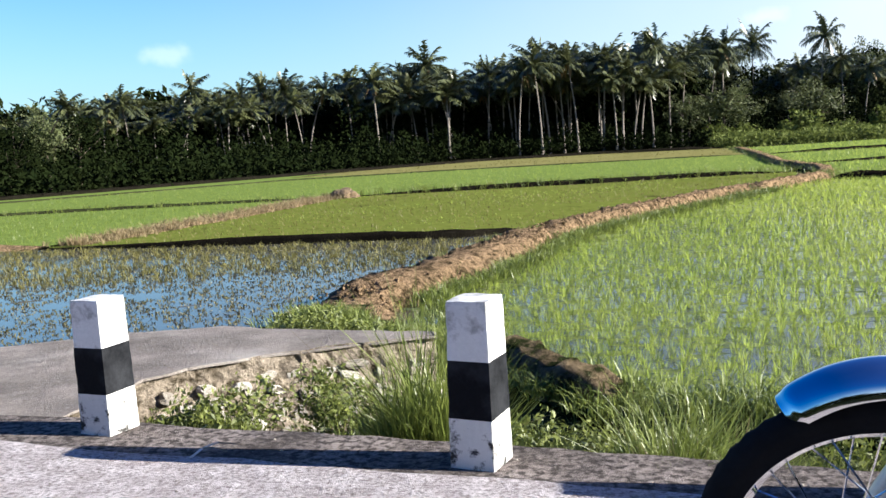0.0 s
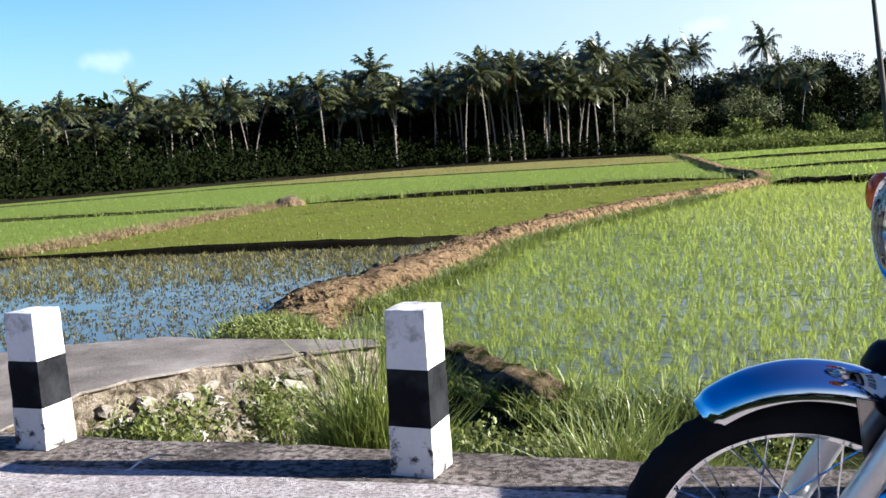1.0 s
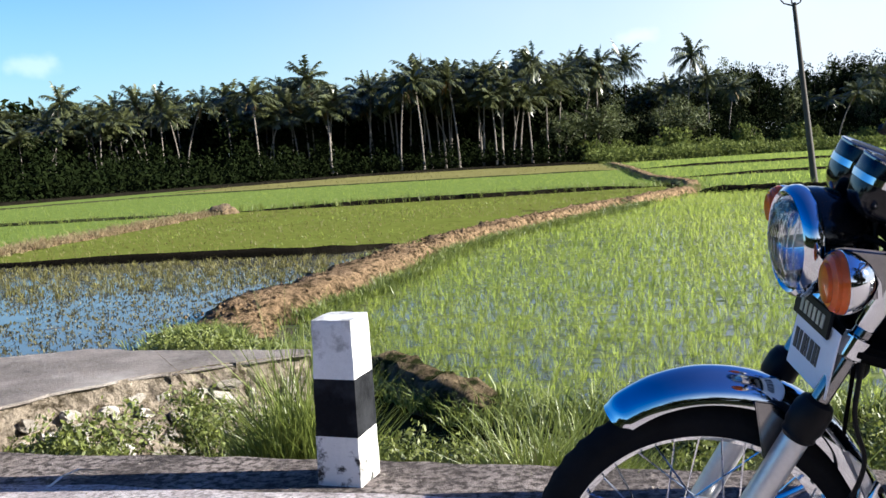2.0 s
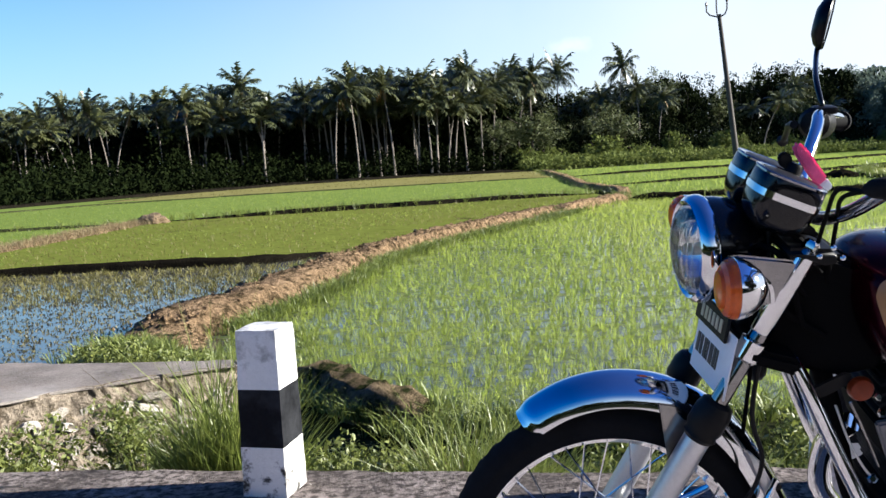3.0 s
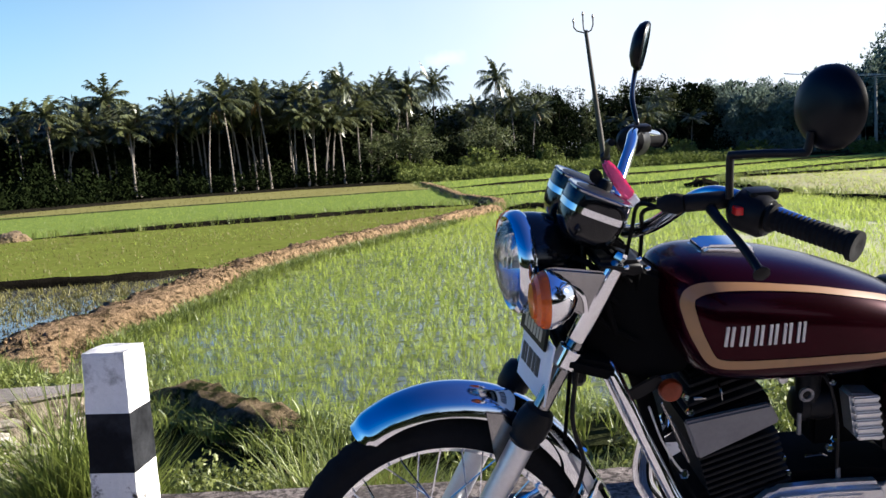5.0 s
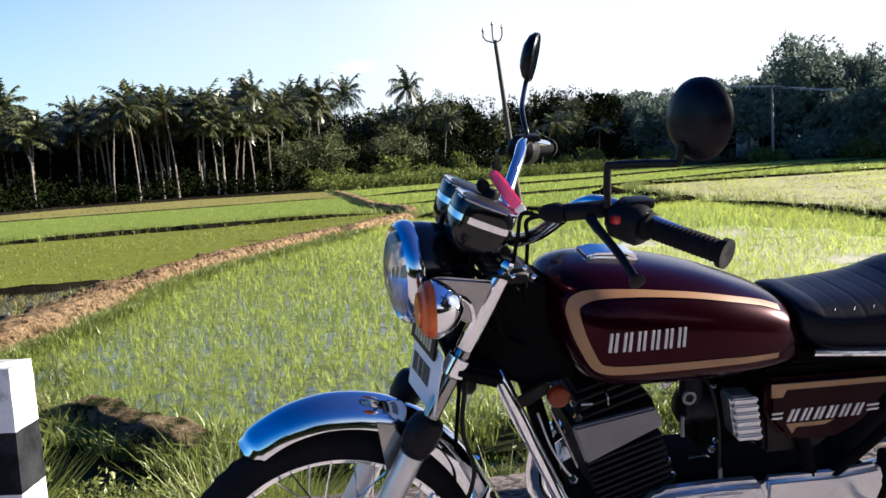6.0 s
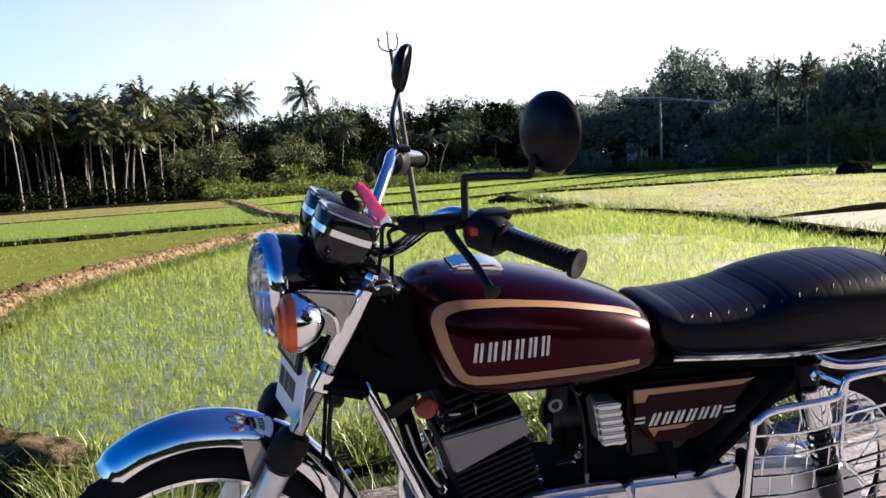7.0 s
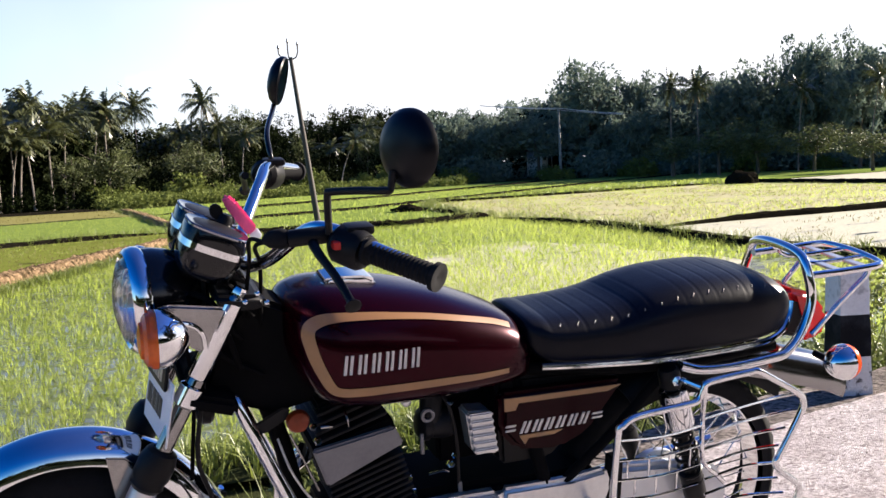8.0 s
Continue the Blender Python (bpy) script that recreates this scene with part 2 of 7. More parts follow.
# water base colours raised in place of a brighter sky reflection
M_WATER = wet("paddy_water", (0.122, 0.104, 0.0612), 0.8, 0.30, 1.6, 0.03, 2.0, 1.0, 0.04, (0.13, 0.135, 0.14))
M_WATERG = wet("paddy_water_green", (0.216, 0.259, 0.0648), 0.8, 0.44, 1.6, 0.04, 2.5, 0.9, 0.06, (0.09, 0.10, 0.085))
M_FIELDG = wet("paddy_floor_green", (0.209, 0.281, 0.0648), 0.95, 0.85, 0.6, 0.7, 1.0, 0.0)
M_FIELDB = wet("paddy_floor_brown", (0.187, 0.216, 0.0432), 0.95, 0.72, 0.7, 0.7, 1.0, 0.0)
M_FIELDY = wet("paddy_floor_dry", (0.288, 0.266, 0.0936), 0.95, 0.85, 0.4, 0.7, 1.0, 0.0)
# mud paled so that its colour carries the glint on flooded fields
M_FLOOD = wet("glinting_mud", (0.66, 0.62, 0.42), 0.55, 0.66, 0.55, 0.16, 3.5, 0.8)

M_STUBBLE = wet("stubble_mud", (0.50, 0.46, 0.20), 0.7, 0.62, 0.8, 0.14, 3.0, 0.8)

# ---------------------------------------------------------------- mesh helpers
UX, UY = Vector((0.948, -0.319, 0)).normalized(), Vector((0.319, 0.948, 0)).normalized()


def uv(u, v, z=0.0):
    """A place in the road's own directions: u along its edge, v towards the fields."""
    p = UX * u + UY * v
    return Vector((p.x, p.y, z))


def to_mesh(name, verts, faces, material, smooth=False):
    me = bpy.data.meshes.new(name)
    me.from_pydata([tuple(v) for v in verts], [], faces)
    for m in (material if isinstance(material, (list, tuple)) else [material]):
        me.materials.append(m)
    if smooth:
        me.polygons.foreach_set("use_smooth", [True] * len(me.polygons))
    me.update()
    return me


def obj(name, verts, faces, material, parent=None, label="", category="", group="", kind="", smooth=False):
    o = new(name, to_mesh(name, verts, faces, material, smooth))
    o.parent = parent
    return tagged(o, label, category, group, kind)


def from_bm(name, bm, material, parent=None, label="", smooth=True, kind="", category="", group=""):
    me = bpy.data.meshes.new(name)
    bmesh.ops.recalc_face_normals(bm, faces=bm.faces)
    bm.to_mesh(me)
    bm.free()
    me.materials.append(material)
    if smooth:
        me.polygons.foreach_set("use_smooth", [True] * len(me.polygons))
        me.set_sharp_from_angle(angle=radians(38))
    o = new(name, me)
    o.parent = parent
    return tagged(o, label, category, group, kind)


def fast_mesh(name, co, faces, material):
    """A mesh from arrays: co (n, 3), faces (m, 3 or 4)."""
    me = bpy.data.meshes.new(name)
    k = faces.shape[1]
    me.vertices.add(len(co))
    me.vertices.foreach_set("co", np.ascontiguousarray(co, dtype=np.float32).ravel())
    me.loops.add(faces.size)
    me.loops.foreach_set("vertex_index", np.ascontiguousarray(faces, dtype=np.int32).ravel())
    me.polygons.add(len(faces))
    me.polygons.foreach_set("loop_start", np.arange(0, faces.size, k, dtype=np.int32))
    me.polygons.foreach_set("loop_total", np.full(len(faces), k, dtype=np.int32))
    me.materials.append(material)
    me.update(calc_edges=True)
    return me


def blades(rng, xyz, per, height, spread, width, lean=0.45, droop=0.0):
    """Tufts of grass-like blades: at each place some narrow blades in two segments, leaning out."""
    n = len(xyz) * per
    base = np.repeat(xyz, per, axis=0)
    a = rng.uniform(0, 2 * np.pi, n)
    h = np.repeat(rng.normal(1, 0.22, len(xyz)).clip(0.45, 1.7), per) * height * rng.uniform(0.55, 1.1, n)
    d = np.stack([np.cos(a), np.sin(a), np.zeros(n)], 1)
    side = np.stack([-np.sin(a), np.cos(a), np.zeros(n)], 1)
    turn = rng.uniform(-1.2, 1.2, n)[:, None]
    side = side * np.cos(turn) + d * np.sin(turn)
    ln = (rng.uniform(0.15, 1.0, n) * lean)[:, None]
    root = base + d * (rng.uniform(0, 1, n) * spread)[:, None]
    w = (width * rng.uniform(0.7, 1.3, n))[:, None]
    up = np.array([0, 0, 1.0])
    hh = h[:, None]
    mid = root + up * hh * 0.6 + d * hh * ln * 0.45
    tip = root + up * hh * (1.0 - 0.5 * droop * ln) + d * hh * ln * (1.2 + droop)
    v = np.stack([root - side * w, root + side * w, mid + side * w * 0.8, mid - side * w * 0.8, tip], 1).reshape(-1, 3)
    i = np.arange(n)[:, None] * 5
    f = np.concatenate([i + [0, 1, 2], i + [0, 2, 3], i + [3, 2, 4]], 0)
    return v, f


def inside(poly, pts):
    x, y = pts[:, 0], pts[:, 1]
    r = np.zeros(len(pts), bool)
    for (x1, y1), (x2, y2) in zip(poly, poly[1:] + poly[:1]):
        c = ((y1 > y) != (y2 > y)) & (x < (x2 - x1) * (y - y1) / (y2 - y1 + 1e-12) + x1)
        r ^= c
    return r


def rows_in(rng, poly, step, z, jitter=0.25, angle=0.0):
    """Places on a jittered planting grid inside a polygon."""
    p = np.array(poly)
    lo, hi = p.min(0), p.max(0)
    c = (lo + hi) / 2
    r = np.hypot(*(hi - lo)) / 2
    g = np.arange(-r, r, step)
    X, Y = np.meshgrid(g, g)
    q = np.stack([X.ravel(), Y.ravel()], 1) + rng.uniform(-jitter, jitter, (X.size, 2)) * step
    ca, sa = math.cos(angle), math.sin(angle)
    q = q @ np.array([[ca, sa], [-sa, ca]]) + c
    q = q[inside(poly, q)]
    return np.concatenate([q, np.full((len(q), 1), z)], 1)


def patchy(pts, scale, seed):
    """A slow random value from 0 to 1 at each place."""
    return np.array([noise.fractal(Vector((x * scale + seed, y * scale, 0)), 0.8, 2.0, 3) for x, y, _ in pts]) * 0.5 + 0.5


# ---------------------------------------------------------------- ground, road and fields
FIELD = -1.10


def road_z(v):
    return -0.095 * min(1, max(0, (v - 1.75) / 1.1)) - 0.02 * max(0, v - 2.85)


def bow(u):
    """How far the road's edge swings out along its length."""
    return 0.26 * max(0.0, u - 1.55) * min(1, max(0.0, u - 1.55)) if u < 14 else 0.26 * 12.45


def strip(name, us, vs, zf, material, thick, label, wobble=0.0, kind="structure"):
    """A slab of road surface in the road's directions, with a broken outer edge and a real thickness."""
    verts, faces = [], []
    for i, u in enumerate(us):
        for j, v in enumerate(vs):
            vv = v + (wobble * noise.noise(Vector((u * 1.7, v, 3))) + wobble * 0.5 * noise.noise(Vector((u * 6, v, 8))) if j == len(vs) - 1 else 0)
            verts.append(uv(u, vv + (bow(u) if v > 1.8 else 0), zf(vv) + 0.006 * noise.noise(Vector((u * 1.3, vv * 1.3, 0)))))
    nv = len(vs)
    for i in range(len(us) - 1):
        for j in range(nv - 1):
            a = i * nv + j
            faces.append((a, a + nv, a + nv + 1, a + 1))
    n0 = len(verts)
    for i in range(len(us)):
        p = verts[i * nv + nv - 1]
        verts.append(p + UY * 0.02 + Vector((0, 0, -thick)))
    for i in range(len(us) - 1):
        a = i * nv + nv - 1
        faces.append((a, a + nv, n0 + i + 1, n0 + i))
    return obj(name, verts, faces, material, label=label, category="road", kind=kind, smooth=False)


US = [-60, -40, -25, -15, -10] + [-8 + 0.12 * i for i in range(160)] + [12, 16, 25, 40, 60]
strip("road", US, [-3.0, -2, -1, -0.4, 0.2, 0.8, 1.3, 1.75, 2.1, 2.45, 2.76], road_z, M_ROAD, 0.05, "pale rough concrete village road with gravelly surface", 0.05)
strip("pavement", US, [2.60, 2.75, 2.9, 3.0, 3.11], lambda v: road_z(v) - 0.012 * (1 if v < 2.72 else 0) - (0.004 if v < 2.8 else 0), M_SHOULDER, 0.5, "dark weathered concrete road shoulder with broken edge", 0.06)

# the ground as one sheet: bank below the road, ditch, fields, rise under the woods
def ground_z(p):
    v = p.dot(UY) - bow(p.dot(UX))
    if v < -2.85:
        return -0.03 + 0.04 * noise.noise(Vector((p.x * 0.6, p.y * 0.6, 2)))
    if v < 3.0:
        return -0.6
    z = -0.42 - 0.76 * min(1, (v - 3.0) / 1.6)
    z += 0.05 * noise.noise(Vector((p.x * 1.5, p.y * 1.5, 0))) * min(1, (v - 3.0))
    if v > 6.5:
        z = min(z, -1.16)
    if p.length > 118:
        z += min(1.5, (p.length - 118) * 0.03)
    return z


gu = [-900, -400, -200, -120, -80, -50, -30, -20, -14] + [-10 + 0.4 * i for i in range(60)] + [15, 20, 30, 45, 60, 80, 110, 150, 220, 400, 900]
gv = [-900, -300, -100, -40, -20, -10, -6, -4, -3.3, -2.9, -2.6, 0, 2.0, 2.9] + [3.0 + 0.2 * i for i in range(24)] + [8, 9, 10, 12, 15, 20, 30, 40, 50, 60, 70, 80, 100, 130, 170, 220, 400, 900]
gverts = [uv(a, b) for a in gu for b in gv]
gverts = [Vector((p.x, p.y, ground_z(p))) for p in gverts]
nv = len(gv)
obj("ground", gverts, [(i * nv + j, (i + 1) * nv + j, (i + 1) * nv + j + 1, i * nv + j + 1) for i in range(len(gu) - 1) for j in range(nv - 1)], M_GROUND,
    label="green and brown earth bank and farmland", category="ground", kind="structure", smooth=True)


def field(name, poly, z, material, label, cat="field"):
    return obj(name, [(x, y, z) for x, y in poly], [tuple(range(len(poly)))], material, label=label, category=cat, kind="structure")


BUND_MAIN = [(-1.5, 11.3), (-0.35, 13.8), (0.75, 16.2), (1.5, 18.0), (3.4, 20.6), (5.6, 23.2), (9.0, 27.2), (12.9, 31.3), (15.2, 37.0), (16.0, 44.0), (19.5, 58.0), (22.7, 72.5)]
NEAR_EDGE = [(-1.5, 11.3), (-0.9, 9.4), (0.0, 8.9), (0.66, 8.05), (1.0, 7.2), (1.5, 6.55), (5.5, 5.4), (9, 4.5), (14, 2.8), (20, 0.8)]
FAR_EDGE = [(12.9, 31.3), (16.5, 30.0), (19.8, 28.6), (24.3, 29.2)]
SIDE_EDGE = [(24.3, 29.2), (22.9, 23.5), (21.4, 18.6), (18.6, 12.6), (17.4, 6.0), (19, 1.0)]
P_RICE = NEAR_EDGE[:-1] + [(19, 1.0)] + SIDE_EDGE[::-1][1:] + FAR_EDGE[::-1][1:] + BUND_MAIN[:7][::-1][:-1]
P_WATER = [(-40, 4), (-12, 3.2), (-4, 4.0), (-2.0, 5.0), (-1.2, 8), (-1.5, 11.3)] + BUND_MAIN[1:4] + [(1.4, 19.5), (0.2, 19.0), (-2.65, 19.45), (-5.9, 19.95), (-9.2, 20.8), (-25, 23.0), (-60, 26)]
P_MID = [(-9.0, 20.85), (-5.9, 20.0), (-2.65, 19.5), (0.2, 19.05), (1.5, 19.7), (3.4, 20.8)] + BUND_MAIN[5:8] + [(13.8, 36.4), (5, 35.2), (-4, 34.4)]
P_LEFT = [(-60, 27), (-25, 23.2), (-9.4, 21.0), (-4.3, 34.2), (-11.7, 33.7), (-16, 33.1), (-60, 36.8)]
P_FAR = [(-60, 37.3), (-16, 33.6), (-11.7, 34.2), (-4, 34.8), (5, 35.6), (13.8, 36.8), (16, 44), (19.0, 57.5), (0, 55), (-9, 52), (-19, 43), (-30, 36.5)]
P_DRY = [(0, 55.4), (19.2, 58), (22.3, 73), (12, 74), (3, 70.5), (-6, 61.8), (-9, 55.5)]
P_LEFT2 = [(-30, 37), (-19, 43.4), (-9, 52.4), (0, 55.3), (-9.2, 55.6), (-7, 61.5), (-21.5, 45.2), (-32, 38)]
P_RIGHT = [(13.3, 31.6), (16.5, 30.3), (19.8, 28.9), (24.5, 29.6), (27.7, 38.6), (33.2, 46.1), (46.2, 44.0), (57.0, 42.9), (80, 42), (140, 38), (130, 60), (112, 76), (100, 86), (70, 88), (40, 80), (23.2, 72), (19.9, 57.6), (16.4, 43.6), (15.5, 36.6)]
P_FLOOD1 = [(24.7, 29.3), (23.0, 22.8), (21.8, 18.9), (25.0, 18.5), (32.1, 16.9), (45.0, 14.2), (49.0, 18.0), (53.0, 27.8), (57.6, 39.4), (57.0, 42.4), (46.2, 43.5), (33.4, 45.6), (27.9, 38.1)]
P_FLOOD2 = [(21.6, 18.5), (18.8, 12.6), (17.6, 6.0), (20, 0), (60, -14), (60, 9.5), (45.0, 13.8), (32.1, 16.5), (25.0, 18.1)]
P_FLOOD3 = [(58.0, 39.2), (53.4, 27.6), (49.4, 17.6), (46.0, 14.0), (100, 2), (140, 30), (80, 41.3), (61.0, 41.8)]
field("water", P_WATER, FIELD, M_WATER, "flooded paddy of still muddy water", "water")
field("paddy_field", P_RICE, FIELD, M_WATERG, "wet paddy floor between young green rice")
field("paddy_field", P_MID, FIELD + 0.02, M_FIELDB, "short brownish green paddy field")
field("paddy_field", P_LEFT, FIELD + 0.01, M_FIELDG, "bright green young paddy field")
field("paddy_field", P_FAR, FIELD + 0.02, M_FIELDG, "bright green far paddy field")
field("paddy_field", P_DRY, FIELD + 0.03, M_FIELDY, "yellowish harvested paddy strip")
field("paddy_field", P_LEFT2, FIELD + 0.03, M_FIELDG, "green paddy field along the palm grove")
field("paddy_field", P_RIGHT, FIELD + 0.01, M_FIELDG, "light green paddy field beyond the bund")
P_GLARE = []
for i in range(40):                                   # outline of thinly grown wet mud in the rice, paled for its glare
    a = 2 * math.pi * i / 40
    k = 1 + 0.14 * math.sin(3 * a + 1) + 0.08 * math.sin(7 * a) + 0.05 * math.sin(11 * a + 2)
    p, q = 5.2 * k * math.cos(a), 3.3 * k * math.sin(a)
    P_GLARE.append((13.6 + 0.62 * p - 0.78 * q, 14.2 + 0.78 * p + 0.62 * q))
field("mud", P_GLARE, FIELD + 0.006, M_FLOOD, "pale wet mud between thin rice, glitter put in its colour", "mud")
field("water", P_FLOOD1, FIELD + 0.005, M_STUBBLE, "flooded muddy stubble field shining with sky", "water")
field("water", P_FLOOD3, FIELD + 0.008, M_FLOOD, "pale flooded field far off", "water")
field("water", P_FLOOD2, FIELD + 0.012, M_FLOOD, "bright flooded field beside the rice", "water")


def bund(path, w, h, material, label, seed=0, steps=5, top=0.45):
    """An earthen field wall along a path: uneven, flat-topped, with sloping sides."""
    pts = []
    for (x1, y1), (x2, y2) in zip(path, path[1:]):
        d = math.hypot(x2 - x1, y2 - y1)
        k = max(2, int(d / (0.11 if h > 0.2 and d < 12 else 0.6)))
        pts += [(x1 + (x2 - x1) * i / k, y1 + (y2 - y1) * i / k) for i in range(k)]
    pts.append(path[-1])
    prof = [(-1.0, -0.08), (-0.9, 0.25), (-0.78, 0.62), (-0.66, 0.92), (-0.35, 1.0), (0.0, 1.02), (0.35, 1.0), (0.66, 0.93), (0.78, 0.6), (0.9, 0.24), (1.0, -0.08)]
    verts, faces = [], []
    for i, (x, y) in enumerate(pts):
        a, b = pts[max(0, i - 1)], pts[min(len(pts) - 1, i + 1)]
        t = Vector((b[0] - a[0], b[1] - a[1], 0)).normalized()
        s = Vector((-t.y, t.x, 0))
        end_ = min(1.0, 0.12 + i / 9, 0.12 + (len(pts) - 1 - i) / 5)
        sw = w * (1 + 0.3 * noise.noise(Vector((x * 0.9, y * 0.9, seed))))
        for j, (q, r) in enumerate(prof):
            nz = 1 + 0.16 * noise.noise(Vector((x * 1.2 + q, y * 1.2, seed + 5))) + 0.26 * noise.noise(Vector((x * 4 + q * 3, y * 4, seed))) + 0.22 * noise.noise(Vector((x * 17 + q * 9, y * 17, seed)))
            e = 0.14 * w * noise.noise(Vector((x * 2.1, y * 2.1, q + seed))) + 0.12 * w * noise.noise(Vector((x * 8, y * 8, q * 5))) + 0.07 * w * noise.noise(Vector((x * 19, y * 19, q * 11)))
            p = Vector((x, y, 0)) + s * (q * sw + e)
            verts.append((p.x, p.y, FIELD + max(-0.1, r * h * nz * end_)))
    k = len(prof)
    for i in range(len(pts) - 1):
        for j in range(k - 1):
            a = i * k + j
            faces.append((a, a + 1, a + k + 1, a + k))
    return obj("bund", verts, faces, material, label=label, category="field bund", kind="structure", smooth=True)


BUND_NEAR = [(-1.22, 10.75), (-0.95, 11.7), (0.06, 13.58), (1.12, 15.98), (1.82, 17.82), (3.55, 20.5), (5.68, 23.15), (9.0, 27.2)]
bund(BUND_NEAR[:5], 0.60, 0.28, M_EARTH, "reddish brown earth bund between the paddies", 1)
bund(BUND_NEAR[4:], 0.34, 0.28, M_EARTH, "reddish brown earth bund between the paddies", 21)
bund(BUND_MAIN[6:8], 0.34, 0.28, M_EARTH, "reddish brown earth bund between the paddies", 2)
bund(BUND_MAIN[7:], 0.38, 0.20, M_EARTH, "dark earth bund winding to the woods", 3)
bund([(-9.1, 20.75), (-5.9, 19.9), (-2.65, 19.4), (0.2, 18.95), (1.35, 19.6), (1.9, 19.7)], 0.13, 0.17, M_DARKMUD, "dark wet mud bund, shaded face in its colour", 4)
bund([(-60, 26.2), (-25, 23.1), (-9.2, 20.9)], 0.4, 0.22, M_EARTH, "low earth bund", 5)
bund([(-8.6, 20.9), (-7.2, 24.6), (-5.6, 29.3), (-4.1, 34.0)], 0.45, 0.10, M_EARTH, "low dry brown bund", 6)
bund([(-60, 37.0), (-16, 33.35), (-11.7, 33.95), (-4, 34.4)], 0.2, 0.10, M_GROUND, "thin grassy bund", 7)
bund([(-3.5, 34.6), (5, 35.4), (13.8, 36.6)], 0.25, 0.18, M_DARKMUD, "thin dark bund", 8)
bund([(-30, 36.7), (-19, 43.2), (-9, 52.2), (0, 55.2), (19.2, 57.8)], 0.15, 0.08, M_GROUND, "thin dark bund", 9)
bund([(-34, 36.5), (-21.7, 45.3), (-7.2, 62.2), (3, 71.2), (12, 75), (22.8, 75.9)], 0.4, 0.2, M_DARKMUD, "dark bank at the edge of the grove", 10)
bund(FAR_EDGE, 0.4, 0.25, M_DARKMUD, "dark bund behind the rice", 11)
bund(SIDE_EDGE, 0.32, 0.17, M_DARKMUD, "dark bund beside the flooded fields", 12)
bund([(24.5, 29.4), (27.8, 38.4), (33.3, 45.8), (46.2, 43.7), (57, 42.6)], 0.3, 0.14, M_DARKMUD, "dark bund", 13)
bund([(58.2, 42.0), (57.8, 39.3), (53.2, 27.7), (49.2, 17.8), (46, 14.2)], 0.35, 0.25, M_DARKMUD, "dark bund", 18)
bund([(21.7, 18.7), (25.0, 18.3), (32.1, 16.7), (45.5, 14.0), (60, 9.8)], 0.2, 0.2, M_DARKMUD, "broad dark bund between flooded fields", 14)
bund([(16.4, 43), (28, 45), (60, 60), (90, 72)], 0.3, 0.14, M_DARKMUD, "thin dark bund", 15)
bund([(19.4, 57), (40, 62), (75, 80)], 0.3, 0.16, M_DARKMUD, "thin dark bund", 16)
bund(NEAR_EDGE[:4], 0.30, 0.16, M_BANK, "low earth bund at the edge of the rice", 17)
bund(NEAR_EDGE[2:6], 0.22, 0.26, M_BANK, "low earth bund above the ditch", 19)
bund(NEAR_EDGE[4:], 0.30, 0.12, M_GROUND, "low grassy bund at the edge of the rice", 20)


# ---------------------------------------------------------------- guard posts
def bm_box(cx, cy, cz, sx, sy, sz, bevel=0.0, seg=2):
    bm = bmesh.new()
    bmesh.ops.create_cube(bm, size=1, matrix=Matrix.Translation((cx, cy, cz)) @ Matrix.Diagonal((sx, sy, sz, 1)))
    if bevel:
        bmesh.ops.bevel(bm, geom=bm.edges[:], offset=bevel, segments=seg, affect='EDGES', profile=0.6)
    return bm


def guard_post(u, v, z, turn=0.0, lean=(0, 0), wide=1.0, h=0.578):
    """A squat concrete guard stone in three painted bands, white, black and white, slightly tapered."""
    root = new("guard_post")
    for k, (a, b, m) in enumerate(((-0.12, 0.32 * h, M_MOULD), (0.32 * h, 0.658 * h, M_BLACK), (0.658 * h, h, M_WHITE))):
        bm = bm_box(0, 0, (a + b) / 2, 1, 1, b - a)
        if k != 1:
            bmesh.ops.bevel(bm, geom=[e for e in bm.edges if k == 2 and (all(w.co.z > 0.5 for w in e.verts) or abs(e.verts[0].co.z - e.verts[1].co.z) > 0.05) or k == 0 and abs(e.verts[0].co.z - e.verts[1].co.z) > 0.05], offset=0.009, segments=2, affect='EDGES')
        bmesh.ops.subdivide_edges(bm, edges=[e for e in bm.edges if e.calc_length() > 0.12], cuts=5, use_grid_fill=True)
        for w in bm.verts:
            s = (0.152 - 0.018 * w.co.z / h) * wide
            d = (0.165 - 0.018 * w.co.z / h) * wide
            n_ = 0.004 * noise.noise(Vector((w.co.x * 4 + u * 7, w.co.y * 4, w.co.z * 9))) + 0.004 * noise.noise(Vector((w.co.x * 22 + u * 7, w.co.y * 22, w.co.z * 26)))
            w.co.x, w.co.y = w.co.x * (s + n_), w.co.y * (d + n_)
            if k == 2 and w.co.z > 0.5:
                w.co.z += 0.003 * noise.noise(Vector((w.co.x * 30, w.co.y * 30, u)))
        from_bm(("base_band", "middle_band", "top_band")[k], bm, m, root, ("chipped white band with black mould", "black painted band", "white painted band")[k])
    a = math.degrees(math.atan2(UX.y, UX.x))
    root.matrix_world = pose(*uv(u, v, z), lean[0], lean[1], a + turn)
    return tagged(root, "black and white banded concrete guard post at the road edge", "guard post", "guard posts along the road")


guard_post(-0.795, 2.92, -0.108, -6.0, (0, 0), 1.05)
guard_post(-2.372, 3.00, -0.105, -4.0, (0, -0.6), 1.0, 0.545)
guard_post(1.05, 2.93, -0.105, 2)
guard_post(3.53, 3.42, -0.10, -14)

